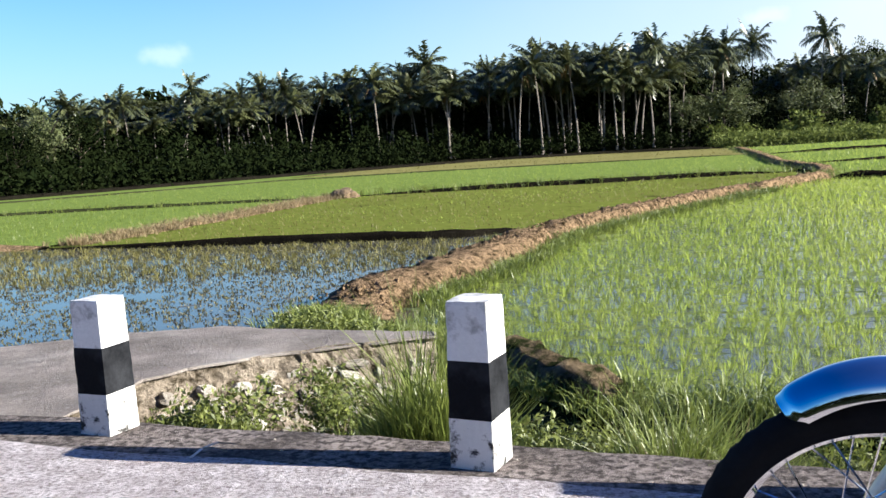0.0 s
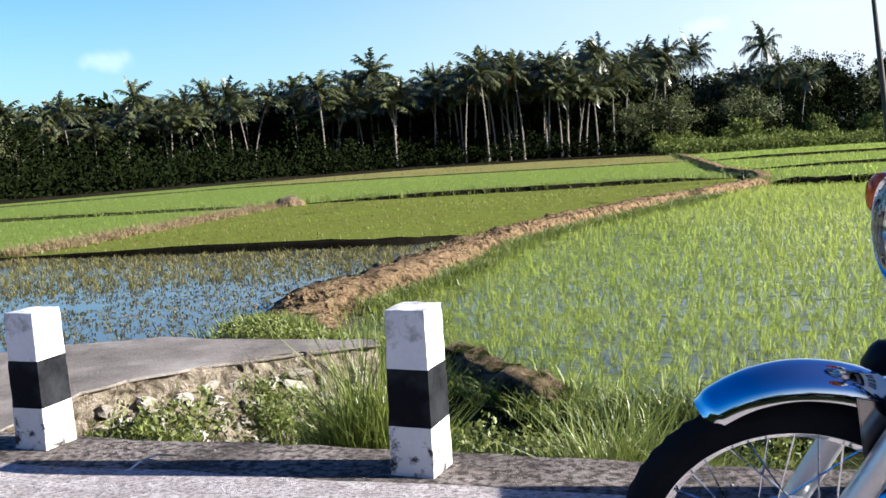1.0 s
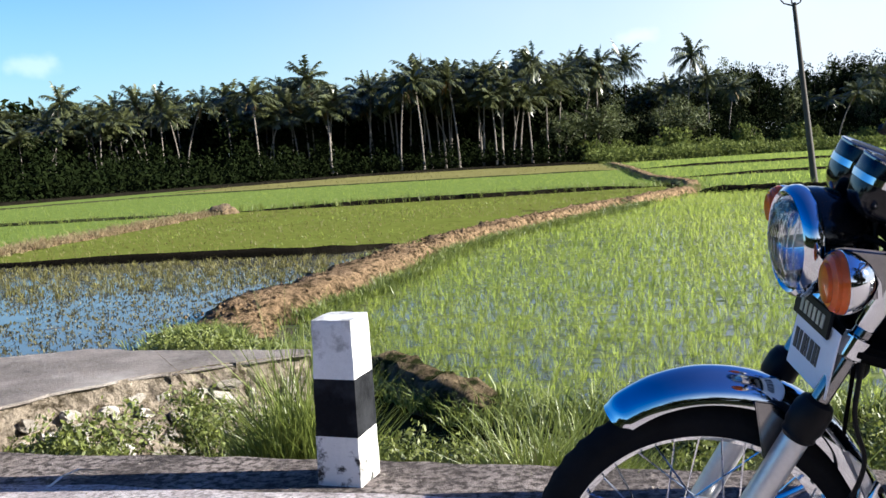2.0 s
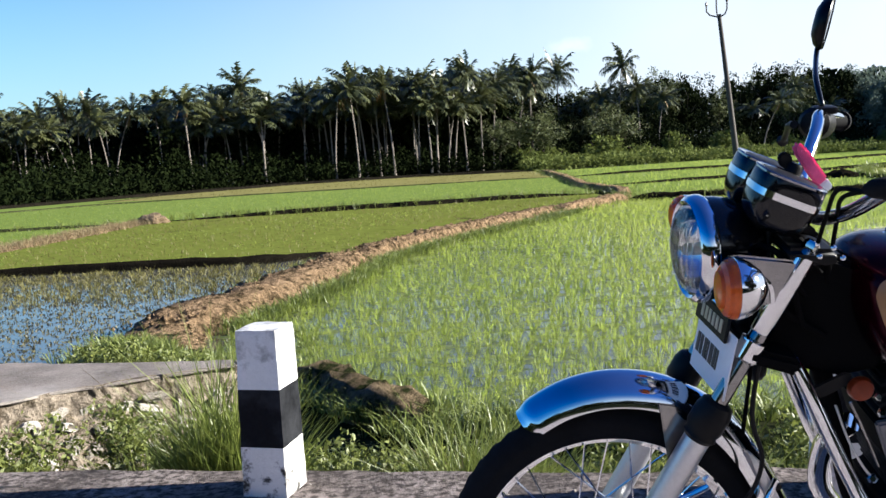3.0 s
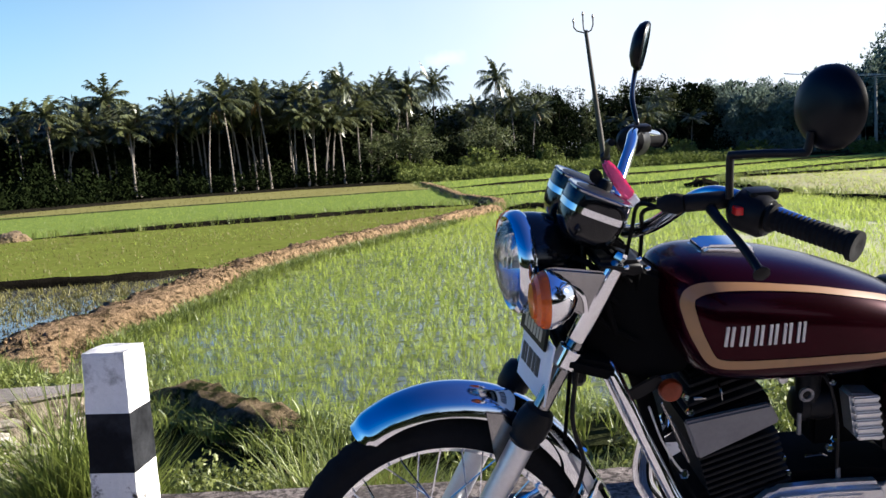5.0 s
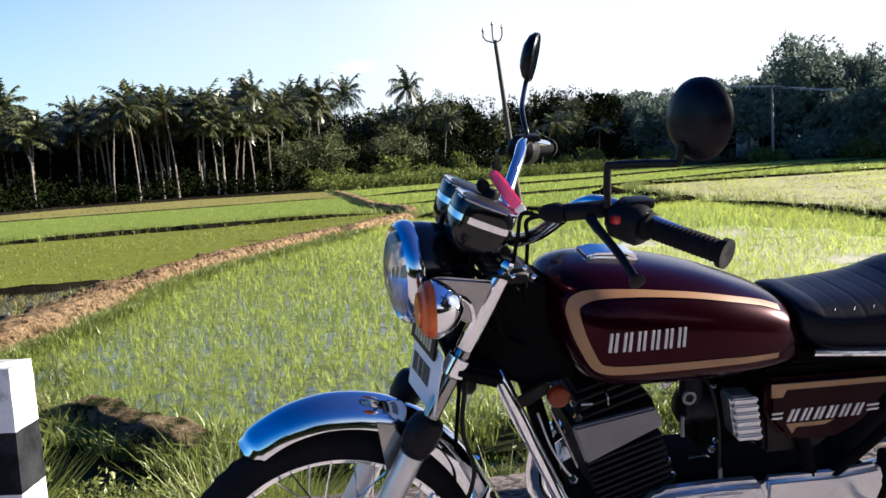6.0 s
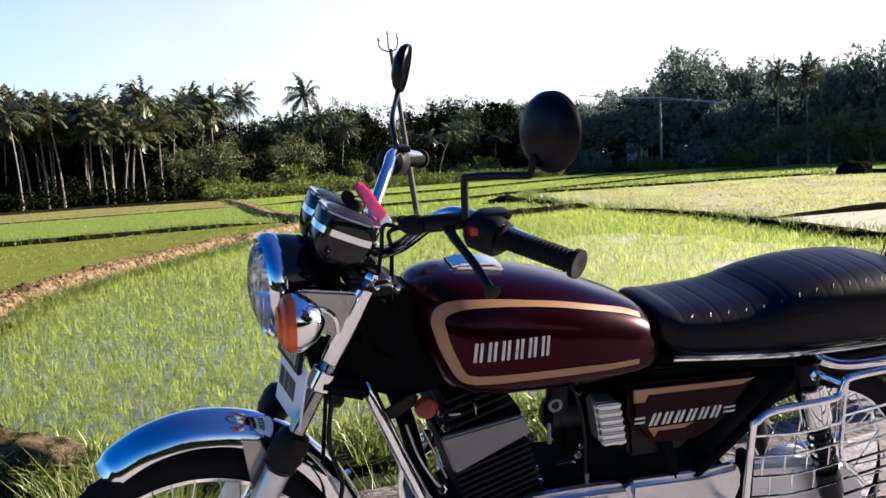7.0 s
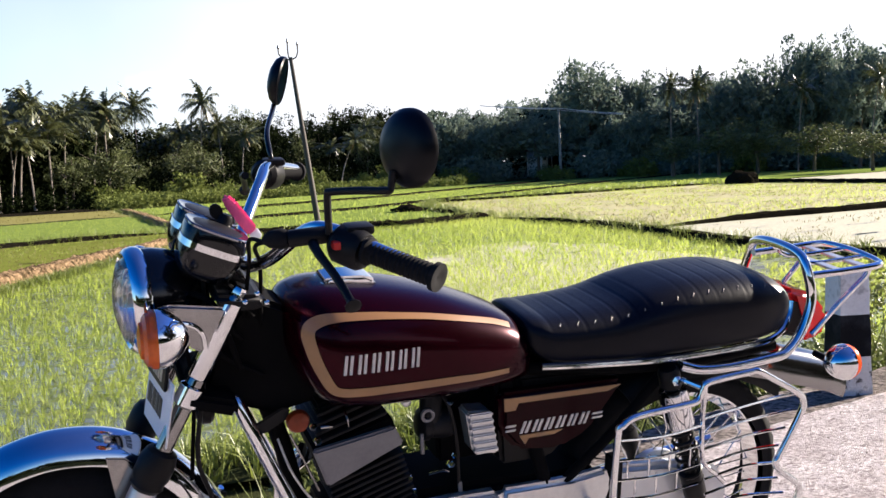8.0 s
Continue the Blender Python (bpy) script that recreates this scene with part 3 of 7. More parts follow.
# ---------------------------------------------------------------- culvert slab and rubble wall
SLAB = [(-5.2, 4.65), (-2.69, 5.56), (-2.1, 5.88), (-1.43, 6.0), (-1.02, 5.8), (-0.01, 5.49), (0.01, 5.33), (-0.43, 5.21), (-0.83, 5.05), (-1.08, 4.91), (-1.31, 4.75), (-1.48, 4.55), (-1.62, 3.85), (-3.0, 4.3)]
rng = np.random.default_rng(3)
edge_ = []
for (xa, ya), (xb, yb) in zip(SLAB, SLAB[1:] + SLAB[:1]):
    k = max(1, int(math.hypot(xb - xa, yb - ya) / 0.11))
    edge_ += [(xa + (xb - xa) * i / k + rng.normal(0, 0.011), ya + (yb - ya) * i / k + rng.normal(0, 0.011)) for i in range(k)]
bm = bmesh.new()
top = [bm.verts.new((x, y, -0.12 - 0.05 * max(0, (Vector((x, y, 0)).dot(UY) - 3.2) / 2.2) + 0.012 * noise.noise(Vector((x * 2, y * 2, 0))))) for x, y in edge_]
f = bm.faces.new(top)
ex = bmesh.ops.extrude_face_region(bm, geom=[f])
for w in ex["geom"]:
    if isinstance(w, bmesh.types.BMVert):
        w.co.z -= 0.014 + 0.006 * noise.noise(w.co * 5)
bmesh.ops.bevel(bm, geom=[e for e in bm.edges if all(w.co.z > -0.2 for w in e.verts)], offset=0.003, segments=1, affect='EDGES')
slab = from_bm("culvert_slab", bm, M_SLAB, label="weathered grey concrete culvert slab over the ditch", smooth=False, kind="structure", category="slab")

rng = np.random.default_rng(4)
M_MORTAR = mat("mortar", (0.36, 0.30, 0.235), 0.95, spec=0.05, vary=0.5, scale=14, fine=60, bump=1.0, dist=0.04, stain=(0.07, 0.055, 0.035), stain_scale=12, stain_lo=0.46, stain_hi=0.62)
FACE = [(-1.62, 3.95), (-1.5, 4.52), (-1.31, 4.74), (-1.08, 4.9), (-0.83, 5.04), (-0.43, 5.2), (0.02, 5.33), (-0.02, 5.5)]
line_ = []
for (xa, ya), (xb, yb) in zip(FACE, FACE[1:]):
    k = max(1, int(math.hypot(xb - xa, yb - ya) / 0.03))
    line_ += [(xa + (xb - xa) * i / k, ya + (yb - ya) * i / k) for i in range(k)]
line_.append(FACE[-1])
wv, wf = [], []
for i, (x, y) in enumerate(line_):
    for j in range(26):
        z = -0.125 - 0.04 * min(1, max(0, (0.319 * x + 0.948 * y - 3.2) / 2.2)) - 0.042 * j
        d = 0.028 * noise.noise(Vector((x * 9, y * 9, z * 9))) + 0.014 * noise.noise(Vector((x * 26, y * 26, z * 26)))
        wv.append((x - 0.02 + d * 0.4, y + 0.03 - d, z))
for i in range(len(line_) - 1):
    for j in range(25):
        q = i * 26 + j
        wf.append((q, q + 1, q + 27, q + 26))
wall = obj("wall_retaining", wv, wf, M_MORTAR, label="mortared rubble stone retaining wall under the slab", category="wall", kind="structure")
stone_meshes = []
for s in range(8):
    bm = bmesh.new()
    bmesh.ops.create_icosphere(bm, subdivisions=2, radius=0.5)
    for w in bm.verts:
        w.co *= 1 + 0.95 * noise.noise(w.co * 2.9 + Vector((s * 5, 0, 0))) + 0.25 * noise.noise(w.co * 7)
        w.co = Vector((max(-0.4, min(0.4, w.co.x)), max(-0.36, min(0.36, w.co.y)), max(-0.38, min(0.38, w.co.z))))
    me = bpy.data.meshes.new("stone")
    bm.to_mesh(me)
    bm.free()
    me.materials.append(M_STONE)
    stone_meshes.append(me)
seg = [(Vector((*a, 0)), Vector((*b, 0))) for a, b in zip(FACE[1:-1], FACE[2:-1])]
lens_ = [(b - a).length for a, b in seg]
for row in range(9):
    z, d = -0.285 - row * 0.08, rng.uniform(0, 0.12)
    while d < sum(lens_) - 0.02:
        w_ = rng.uniform(0.05, 0.16)
        r, i = d + w_ / 2, 0
        while i < len(lens_) - 1 and r > lens_[i]:
            r, i = r - lens_[i], i + 1
        p = seg[i][0].lerp(seg[i][1], min(1, r / lens_[i]))
        o = new("stone", stone_meshes[int(rng.integers(8))])
        o.parent = wall
        t_ = seg[i][1] - seg[i][0]
        o.matrix_world = pose(p.x - 0.018, p.y + 0.045 + rng.uniform(0, 0.03), z + rng.uniform(-0.02, 0.02), rng.uniform(-15, 15), rng.uniform(-30, 30), math.degrees(math.atan2(t_.y, t_.x)) + rng.uniform(-12, 12)) @ Matrix.Diagonal((w_ * 1.2, rng.uniform(0.08, 0.17), rng.uniform(0.065, 0.10), 1))
        d += w_ + rng.uniform(0.02, 0.12)

# ---------------------------------------------------------------- planting
def stuff(name, v, f, material, label, category="plants"):
    return tagged(new(name, fast_mesh(name, v, f, material)), label, category, kind="stuff")


def plant(name, poly, step, per, h, spread, w, material, label, seed, lean=0.45, patch=0.0, angle=0.3, jit=0.28):
    rng = np.random.default_rng(seed)
    q = rows_in(rng, poly, step, FIELD - 0.01, jit, angle)
    q = q[q[:, 0] > (-14 if poly is P_WATER else -26)]
    if patch:
        q = q[patchy(q, 0.25, seed) > patch]
    v, f = blades(rng, q, per, h, spread, w, lean)
    return stuff(name, v, f, material, label)


RICE = rows_in(np.random.default_rng(11), P_RICE, 0.185, FIELD - 0.01, 0.22, 0.42)
RICE = RICE[(RICE[:, 0] > 0.5) | (RICE[:, 1] > 11.0)]
for (xa, ya), (xb, yb) in zip(BUND_NEAR, BUND_NEAR[1:]):     # bare earth along the bund
    ab = np.array([xb - xa, yb - ya])
    t_ = ((RICE[:, :2] - [xa, ya]) @ ab / (ab @ ab)).clip(0, 1)
    RICE = RICE[np.hypot(*(RICE[:, :2] - [xa, ya] - t_[:, None] * ab).T) > 0.60]
RICE = RICE[patchy(RICE, 0.25, 11) > 0.12 + 0.36 * np.exp(-((RICE[:, 0] - 13.6) ** 2 + (RICE[:, 1] - 14.2) ** 2) / 16.0)]
reach = np.hypot(RICE[:, 0], RICE[:, 1])
for a, b, per, w in ((0, 11, 30, 0.0021), (11, 17, 17, 0.0031), (17, 60, 9, 0.0048)):
    v, f = blades(np.random.default_rng(int(a) + 11), RICE[(reach >= a) & (reach < b)], per, 0.165, 0.045, w, 0.85, 0.5)
    stuff("rice_plants", v, f, M_RICE, "young bright green rice in wet rows")
plant("rice_plants", P_WATER, 0.125, 5, 0.038, 0.055, 0.010, M_SEEDLING, "flat brownish rice seedlings floating in flooded paddy", 12, 1.5, 0.24, 0.3, 0.9)
plant("rice_plants", [(-40, 15), (-2, 14.5), (0.6, 16.2), (1.2, 18.0), (0.9, 18.7), (0.1, 18.7), (-2.7, 19.1), (-5.9, 19.6), (-9.0, 20.4), (-40, 24.2)], 0.19, 8, 0.10, 0.06, 0.006, M_RICEDRY, "brownish young rice tufts in flooded paddy", 22, 1.0, 0.30, 0.3, 0.8)
plant("rice_plants", P_MID, 0.29, 4, 0.09, 0.08, 0.008, M_RICEDRY, "short brownish green paddy growth", 13, 0.7, 0.3)
plant("rice_plants", P_MID, 0.36, 4, 0.09, 0.09, 0.008, M_RICE, "short green paddy growth", 14, 0.7, 0.5)
plant("rice_plants", [p for p in P_LEFT if p[0] > -50], 0.34, 5, 0.12, 0.12, 0.0065, M_RICE, "bright green young rice", 15, 0.6)
plant("rice_plants", P_FAR[1:9] + [(-9, 52), (-19, 43)], 0.52, 5, 0.13, 0.18, 0.006, M_RICE, "bright green rice far off", 16, 0.5)
plant("rice_plants", [(13.3, 31.6), (16.5, 30.3), (19.8, 28.9), (24.5, 29.6), (27.7, 38.6), (33.2, 46.1), (46.2, 44.0), (57.0, 42.9), (66, 42.6), (75, 70), (40, 78), (23.2, 72), (19.9, 57.6), (16.4, 43.6), (15.5, 36.6)], 0.6, 5, 0.16, 0.24, 0.010, M_RICE, "light green rice beyond the bund", 17, 0.6)
plant("rice_plants", P_FLOOD1, 0.46, 5, 0.10, 0.12, 0.009, M_RICEDRY, "sparse brownish stubble in flooded mud", 18, 1.0, 0.45)
plant("rice_plants", P_FLOOD1, 0.40, 5, 0.12, 0.14, 0.009, M_RICE, "thin yellowish green rice in flooded mud", 24, 0.9, 0.42)
plant("rice_plants", [(21.6, 19.2), (18.8, 12.6), (17.6, 6.0), (40, 6), (40, 14), (32.4, 16.9)], 0.6, 5, 0.12, 0.12, 0.010, M_RICEDRY, "sparse stubble in flooded mud", 19, 1.0, 0.6)

plant("rice_plants", P_DRY, 0.5, 4, 0.13, 0.2, 0.012, M_RICEDRY, "thin yellowish stubble", 20, 0.8, 0.4)
plant("grass", [(-1.0, 10.0), (-0.9, 9.5), (0.0, 9.0), (0.7, 8.2), (0.75, 11.2), (0.1, 11.6), (-0.4, 10.6)], 0.10, 7, 0.10, 0.04, 0.005, M_GRASS, "low dark green grass at the end of the bund", 23, 0.8, 0.2)
# grass on the bank between road and rice, taller beside the posts
rng = np.random.default_rng(21)
def bank(n, u0, u1, v0, v1):
    q = np.stack([rng.uniform(u0, u1, n), rng.uniform(v0, v1, n)], 1)
    out = []
    for u, v in q:
        p = uv(u, v + bow(u))
        if p.x < -0.25 and p.y > 5.6:
            continue
        if inside(SLAB, np.array([[p.x, p.y]]))[0]:
            continue
        out.append((p.x, p.y, ground_z(p) - 0.02))
    return np.array(out)


short = bank(3000, -3.4, 9, 3.16, 6.9)
short = short[patchy(short, 1.3, 4.0) > 0.56]
v, f = blades(rng, short, 10, 0.15, 0.06, 0.0035, 1.0, 0.5)
stuff("grass", v, f, M_GRASS, "short green grass on the bank below the road", "grass")


def clump(centres, tufts, spread):
    """Tuft places gathered round some centres on the bank."""
    out = []
    for u, v_ in centres:
        k = rng.normal(0, spread, (tufts, 2))
        for a, b in k:
            p = uv(u + a, max(3.2, v_ + b) + bow(u + a))
            if not inside(SLAB, np.array([[p.x, p.y]]))[0]:
                out.append((p.x, p.y, ground_z(p) - 0.02))
    return np.array(out)


for centres, tufts, spread, h, lean in ((((-1.36, 3.52), (-1.28, 3.46), (-1.20, 3.50), (-1.13, 3.46), (-1.22, 3.62), (-1.06, 3.56)), 9, 0.04, 0.74, 0.26), (((-1.62, 3.6), (-1.46, 3.52)), 3, 0.06, 0.66, 0.8), (((-1.55, 3.8), (-1.4, 4.0), (-1.2, 4.1), (-1.7, 4.2)), 6, 0.08, 0.40, 0.7), (((-0.62, 3.36), (-0.48, 3.42)), 4, 0.06, 0.30, 0.6), (((-0.30, 3.34), (-0.20, 3.30), (-0.10, 3.34), (-0.22, 3.44), (-0.05, 3.46), (0.06, 3.4)), 11, 0.045, 0.54, 0.34), (((0.22, 3.4), (0.5, 3.45), (0.85, 3.4), (1.2, 3.5)), 8, 0.08, 0.44, 0.45), (((-0.75, 4.0), (-0.5, 4.2), (-0.25, 4.0), (0.0, 4.2), (0.3, 4.0), (-0.6, 4.6), (-0.1, 4.6), (0.4, 4.5)), 4, 0.10, 0.36, 0.6),
                                        ([(1.6 + 0.42 * i, 3.45 + 0.2 * (i % 2)) for i in range(16)], 8, 0.10, 0.46, 0.5), ([(-0.9 + 0.5 * i, 4.7 + 0.35 * (i % 3)) for i in range(9)], 5, 0.12, 0.26, 0.5)):
    v, f = blades(rng, clump(centres, tufts, spread), 52, h, 0.035, 0.0033, lean, 0.8)
    stuff("tall_grass", v, f, M_GRASS, "dense arching green grass tuft below the road edge", "grass")
v, f = blades(rng, np.concatenate([clump(((-1.2, 3.5), (-1.5, 3.55)), 5, 0.06), clump(((-0.3, 3.28), (-0.1, 3.28), (-0.2, 3.3), (0.02, 3.3), (0.3, 3.4)), 16, 0.05)]), 16, 0.38, 0.05, 0.0028, 0.55, 0.6)
stuff("dry_grass", v, f, M_STRAW, "dry straw-coloured grass among the green", "grass")
v, f = blades(rng, bank(9, -2.25, -1.3, 3.5, 4.2), 3, 0.95, 0.05, 0.0022, 0.75, 0.5)
stuff("grass_stalks", v, f, M_STRAW, "tall thin dry grass stalks by the slab", "grass")
# loose gravel on the shoulder
k = 2600
gu_, gv_ = rng.uniform(-3.5, 5.5, k), 1.2 + 1.85 * rng.uniform(0, 1, k) ** 0.6
oct_ = np.array([(1, 0, 0), (-1, 0, 0), (0, 1, 0), (0, -1, 0), (0, 0, 1), (0, 0, -1)], float)
otri = np.array([(0, 2, 4), (2, 1, 4), (1, 3, 4), (3, 0, 4), (2, 0, 5), (1, 2, 5), (3, 1, 5), (0, 3, 5)])
gs_ = rng.lognormal(-5.8, 0.45, k).clip(0.0016, 0.009)
gc = np.array([tuple(uv(a, b + (bow(a) if b > 1.8 else 0), road_z(b) + s * 0.2)) for a, b, s in zip(gu_, gv_, gs_)])
v = (gc[:, None, :] + oct_[None] * gs_[:, None, None] * rng.uniform(0.55, 1.25, (k, 6, 1)) * np.array([1, 1, 0.7])).reshape(-1, 3)
f = (np.arange(k)[:, None, None] * 6 + otri[None]).reshape(-1, 3)
stuff("gravel", v, f, mat("gravel_stone", (0.15, 0.13, 0.11), 0.9, color2=(0.36, 0.32, 0.28), scale=30, fine=90, bump=0, island=0.8), "loose grey gravel on the road shoulder", "gravel")
bm = bmesh.new()
for pts in ([(-0.86, 3.17, -0.09), (-0.83, 3.25, -0.078), (-0.78, 3.29, -0.07), (-0.70, 3.30, -0.085)], [(-0.83, 3.25, -0.078), (-0.79, 3.25, -0.075), (-0.74, 3.24, -0.088)]):
    pts = [Vector(p) for p in pts]
    for a, b in zip(pts, pts[1:]):
        ring = [[bm.verts.new(c + Vector((math.cos(q), math.sin(q), math.sin(q * 2)) ) * 0.0055) for q in (0, 2.1, 4.2)] for c in (a, b)]
        for q in range(3):
            bm.faces.new((ring[0][q], ring[0][(q + 1) % 3], ring[1][(q + 1) % 3], ring[1][q]))
from_bm("twig", bm, mat("bleached_twig", (0.62, 0.57, 0.50), 0.8, vary=0.2, scale=20, fine=90, bump=0), label="dry pale twig lying on the road shoulder", category="twig")
# crumbled clods on the near bund
k = 1500
j_ = rng.choice(len(BUND_NEAR) - 1, k, p=(lambda w: w / w.sum())(np.array([math.dist(a, b) for a, b in zip(BUND_NEAR, BUND_NEAR[1:])])))
t_ = rng.uniform(0, 1, k)
pa = np.array(BUND_NEAR)
ax_ = (pa[j_ + 1] - pa[j_]) / np.linalg.norm(pa[j_ + 1] - pa[j_], axis=1)[:, None]
q_ = rng.uniform(-0.9, 1.0, k)
wide_ = np.where(j_ < 4, 0.56, 0.32)
gs_ = rng.lognormal(-3.75, 0.5, k).clip(0.010, 0.06)
gc = np.column_stack([pa[j_] * (1 - t_)[:, None] + pa[j_ + 1] * t_[:, None] + np.stack([ax_[:, 1], -ax_[:, 0]], 1) * (q_ * wide_)[:, None], FIELD + 0.27 * np.clip((1.0 - np.abs(q_)) / 0.36, 0.0, 1.0)])
v = (gc[:, None, :] + oct_[None] * gs_[:, None, None] * rng.uniform(0.5, 1.3, (k, 6, 1)) * np.array([1, 1, 0.8])).reshape(-1, 3)
f = (np.arange(k)[:, None, None] * 6 + otri[None]).reshape(-1, 3)
stuff("clods", v, f, M_EARTH, "crumbled reddish brown clods on the earth bund", "clods")
# grass along the bunds
for path, h, n, mt, off in ((BUND_NEAR, 0.06, 2000, M_STRAW, 0.4), (BUND_NEAR[3:], 0.10, 500, M_GRASS, 0.4), ([(x + 0.72, y - 0.34) for x, y in BUND_NEAR[1:]], 0.13, 1300, M_GRASS, 0.22), ([(x - 0.6, y + 0.3) for x, y in BUND_NEAR[2:]], 0.09, 300, M_GRASS, 0.2), (NEAR_EDGE[:4], 0.10, 500, M_GRASS, 0.3), (NEAR_EDGE[:4], 0.08, 300, M_STRAW, 0.3), (NEAR_EDGE[5:], 0.20, 1500, M_GRASS, 0.35), (NEAR_EDGE[2:5], 0.09, 260, M_STRAW, 0.16), (NEAR_EDGE[2:6], 0.12, 700, M_GRASS, 0.3), (BUND_MAIN[5:], 0.16, 700, M_GRASS, 0.6), ([(-3.5, 34.6), (5, 35.4), (13.8, 36.6)], 0.25, 300, M_GRASS, 0.3), ([(-40, 35.3), (-16, 33.35), (-11.7, 33.95), (-4, 34.4)], 0.16, 400, M_GRASS, 0.3), (FAR_EDGE + SIDE_EDGE[1:], 0.28, 500, M_GRASS, 0.3), ([(-8.6, 20.9), (-7.2, 24.6), (-5.6, 29.3), (-4.1, 34.0)], 0.14, 900, M_STRAW, 0.55), ([(-1.75, 10.1), (-1.3, 10.6), (-0.9, 9.4), (-0.1, 8.9)], 0.15, 500, M_GRASS, 0.3), ([(24.5, 29.4), (27.8, 38.4), (33.3, 45.8), (46.2, 43.7), (57, 42.6)], 0.3, 400, M_GRASS, 0.4)):
    w_ = np.array([math.dist(a, b) for a, b in zip(path, path[1:])])
    k = rng.choice(len(path) - 1, n, p=w_ / w_.sum())
    t_ = rng.uniform(0, 1, n)
    pa = np.array(path)
    q = pa[k] * (1 - t_)[:, None] + pa[k + 1] * t_[:, None] + rng.normal(0, off * 0.6, (n, 2))
    v, f = blades(rng, np.concatenate([q, np.full((n, 1), FIELD + 0.04)], 1), 9, h * 1.3, 0.07, 0.006 if h < 0.3 else 0.010, 0.9, 0.4)
    stuff("bund_grass", v, f, mt, "tufts of grass on the field bund", "grass")


# ---------------------------------------------------------------- leaves
def leaf_cloud(rng, centers, radius, per, size):
    """Clumps of small folded leaves round the given centres."""
    n = len(centers) * per
    c = np.repeat(centers, per, 0)
    d = rng.normal(0, 1, (n, 3))
    d /= np.linalg.norm(d, axis=1)[:, None]
    p = c + d * (np.repeat(radius, per) * rng.uniform(0.3, 1, n) ** 0.5)[:, None]
    a = rng.normal(0, 1, (n, 3)) + d * 0.5
    a /= np.linalg.norm(a, axis=1)[:, None]
    b = np.cross(a, rng.normal(0, 1, (n, 3)))
    b /= np.linalg.norm(b, axis=1)[:, None] + 1e-9
    s = (size * rng.uniform(0.6, 1.4, n))[:, None]
    v = np.stack([p - a * s, p - b * s * 0.42 + a * s * 0.1, p + a * s, p + b * s * 0.42 + a * s * 0.1], 1).reshape(-1, 3)
    return v, np.arange(n * 4).reshape(-1, 4)


def tube(bm, pts, radii, seg=8, cap=True):
    """A round tube through points, with a radius at each."""
    rings = []
    pts = [Vector(p) for p in pts]
    if not isinstance(radii, (list, tuple)):
        radii = [radii] * len(pts)
    prev = None
    for i, p in enumerate(pts):
        t = (pts[min(i + 1, len(pts) - 1)] - pts[max(i - 1, 0)]).normalized()
        if prev is None:
            s = t.cross(Vector((0, 0, 1)) if abs(t.z) < 0.9 else Vector((1, 0, 0))).normalized()
        else:
            s = (prev - t * prev.dot(t)).normalized()
        prev = s
        u = t.cross(s)
        rings.append([bm.verts.new(p + (s * math.cos(a) + u * math.sin(a)) * radii[i]) for a in (2 * math.pi * k / seg for k in range(seg))])
    for a, b in zip(rings, rings[1:]):
        for k in range(seg):
            bm.faces.new((a[k], a[(k + 1) % seg], b[(k + 1) % seg], b[k]))
    if cap:
        bm.faces.new(rings[0][::-1])
        bm.faces.new(rings[-1])
    return bm


def smooth_path(pts, k=6):
    """A Catmull-Rom curve through points."""
    pts = [Vector(p) for p in pts]
    q = [pts[0] * 2 - pts[1]] + pts + [pts[-1] * 2 - pts[-2]]
    out = []
    for i in range(1, len(q) - 2):
        a, b, c, d = q[i - 1:i + 3]
        for j in range(k):
            t = j / k
            out.append(0.5 * ((2 * b) + (c - a) * t + (2 * a - 5 * b + 4 * c - d) * t * t + (3 * b - a - 3 * c + d) * t ** 3))
    return out + [pts[-1]]


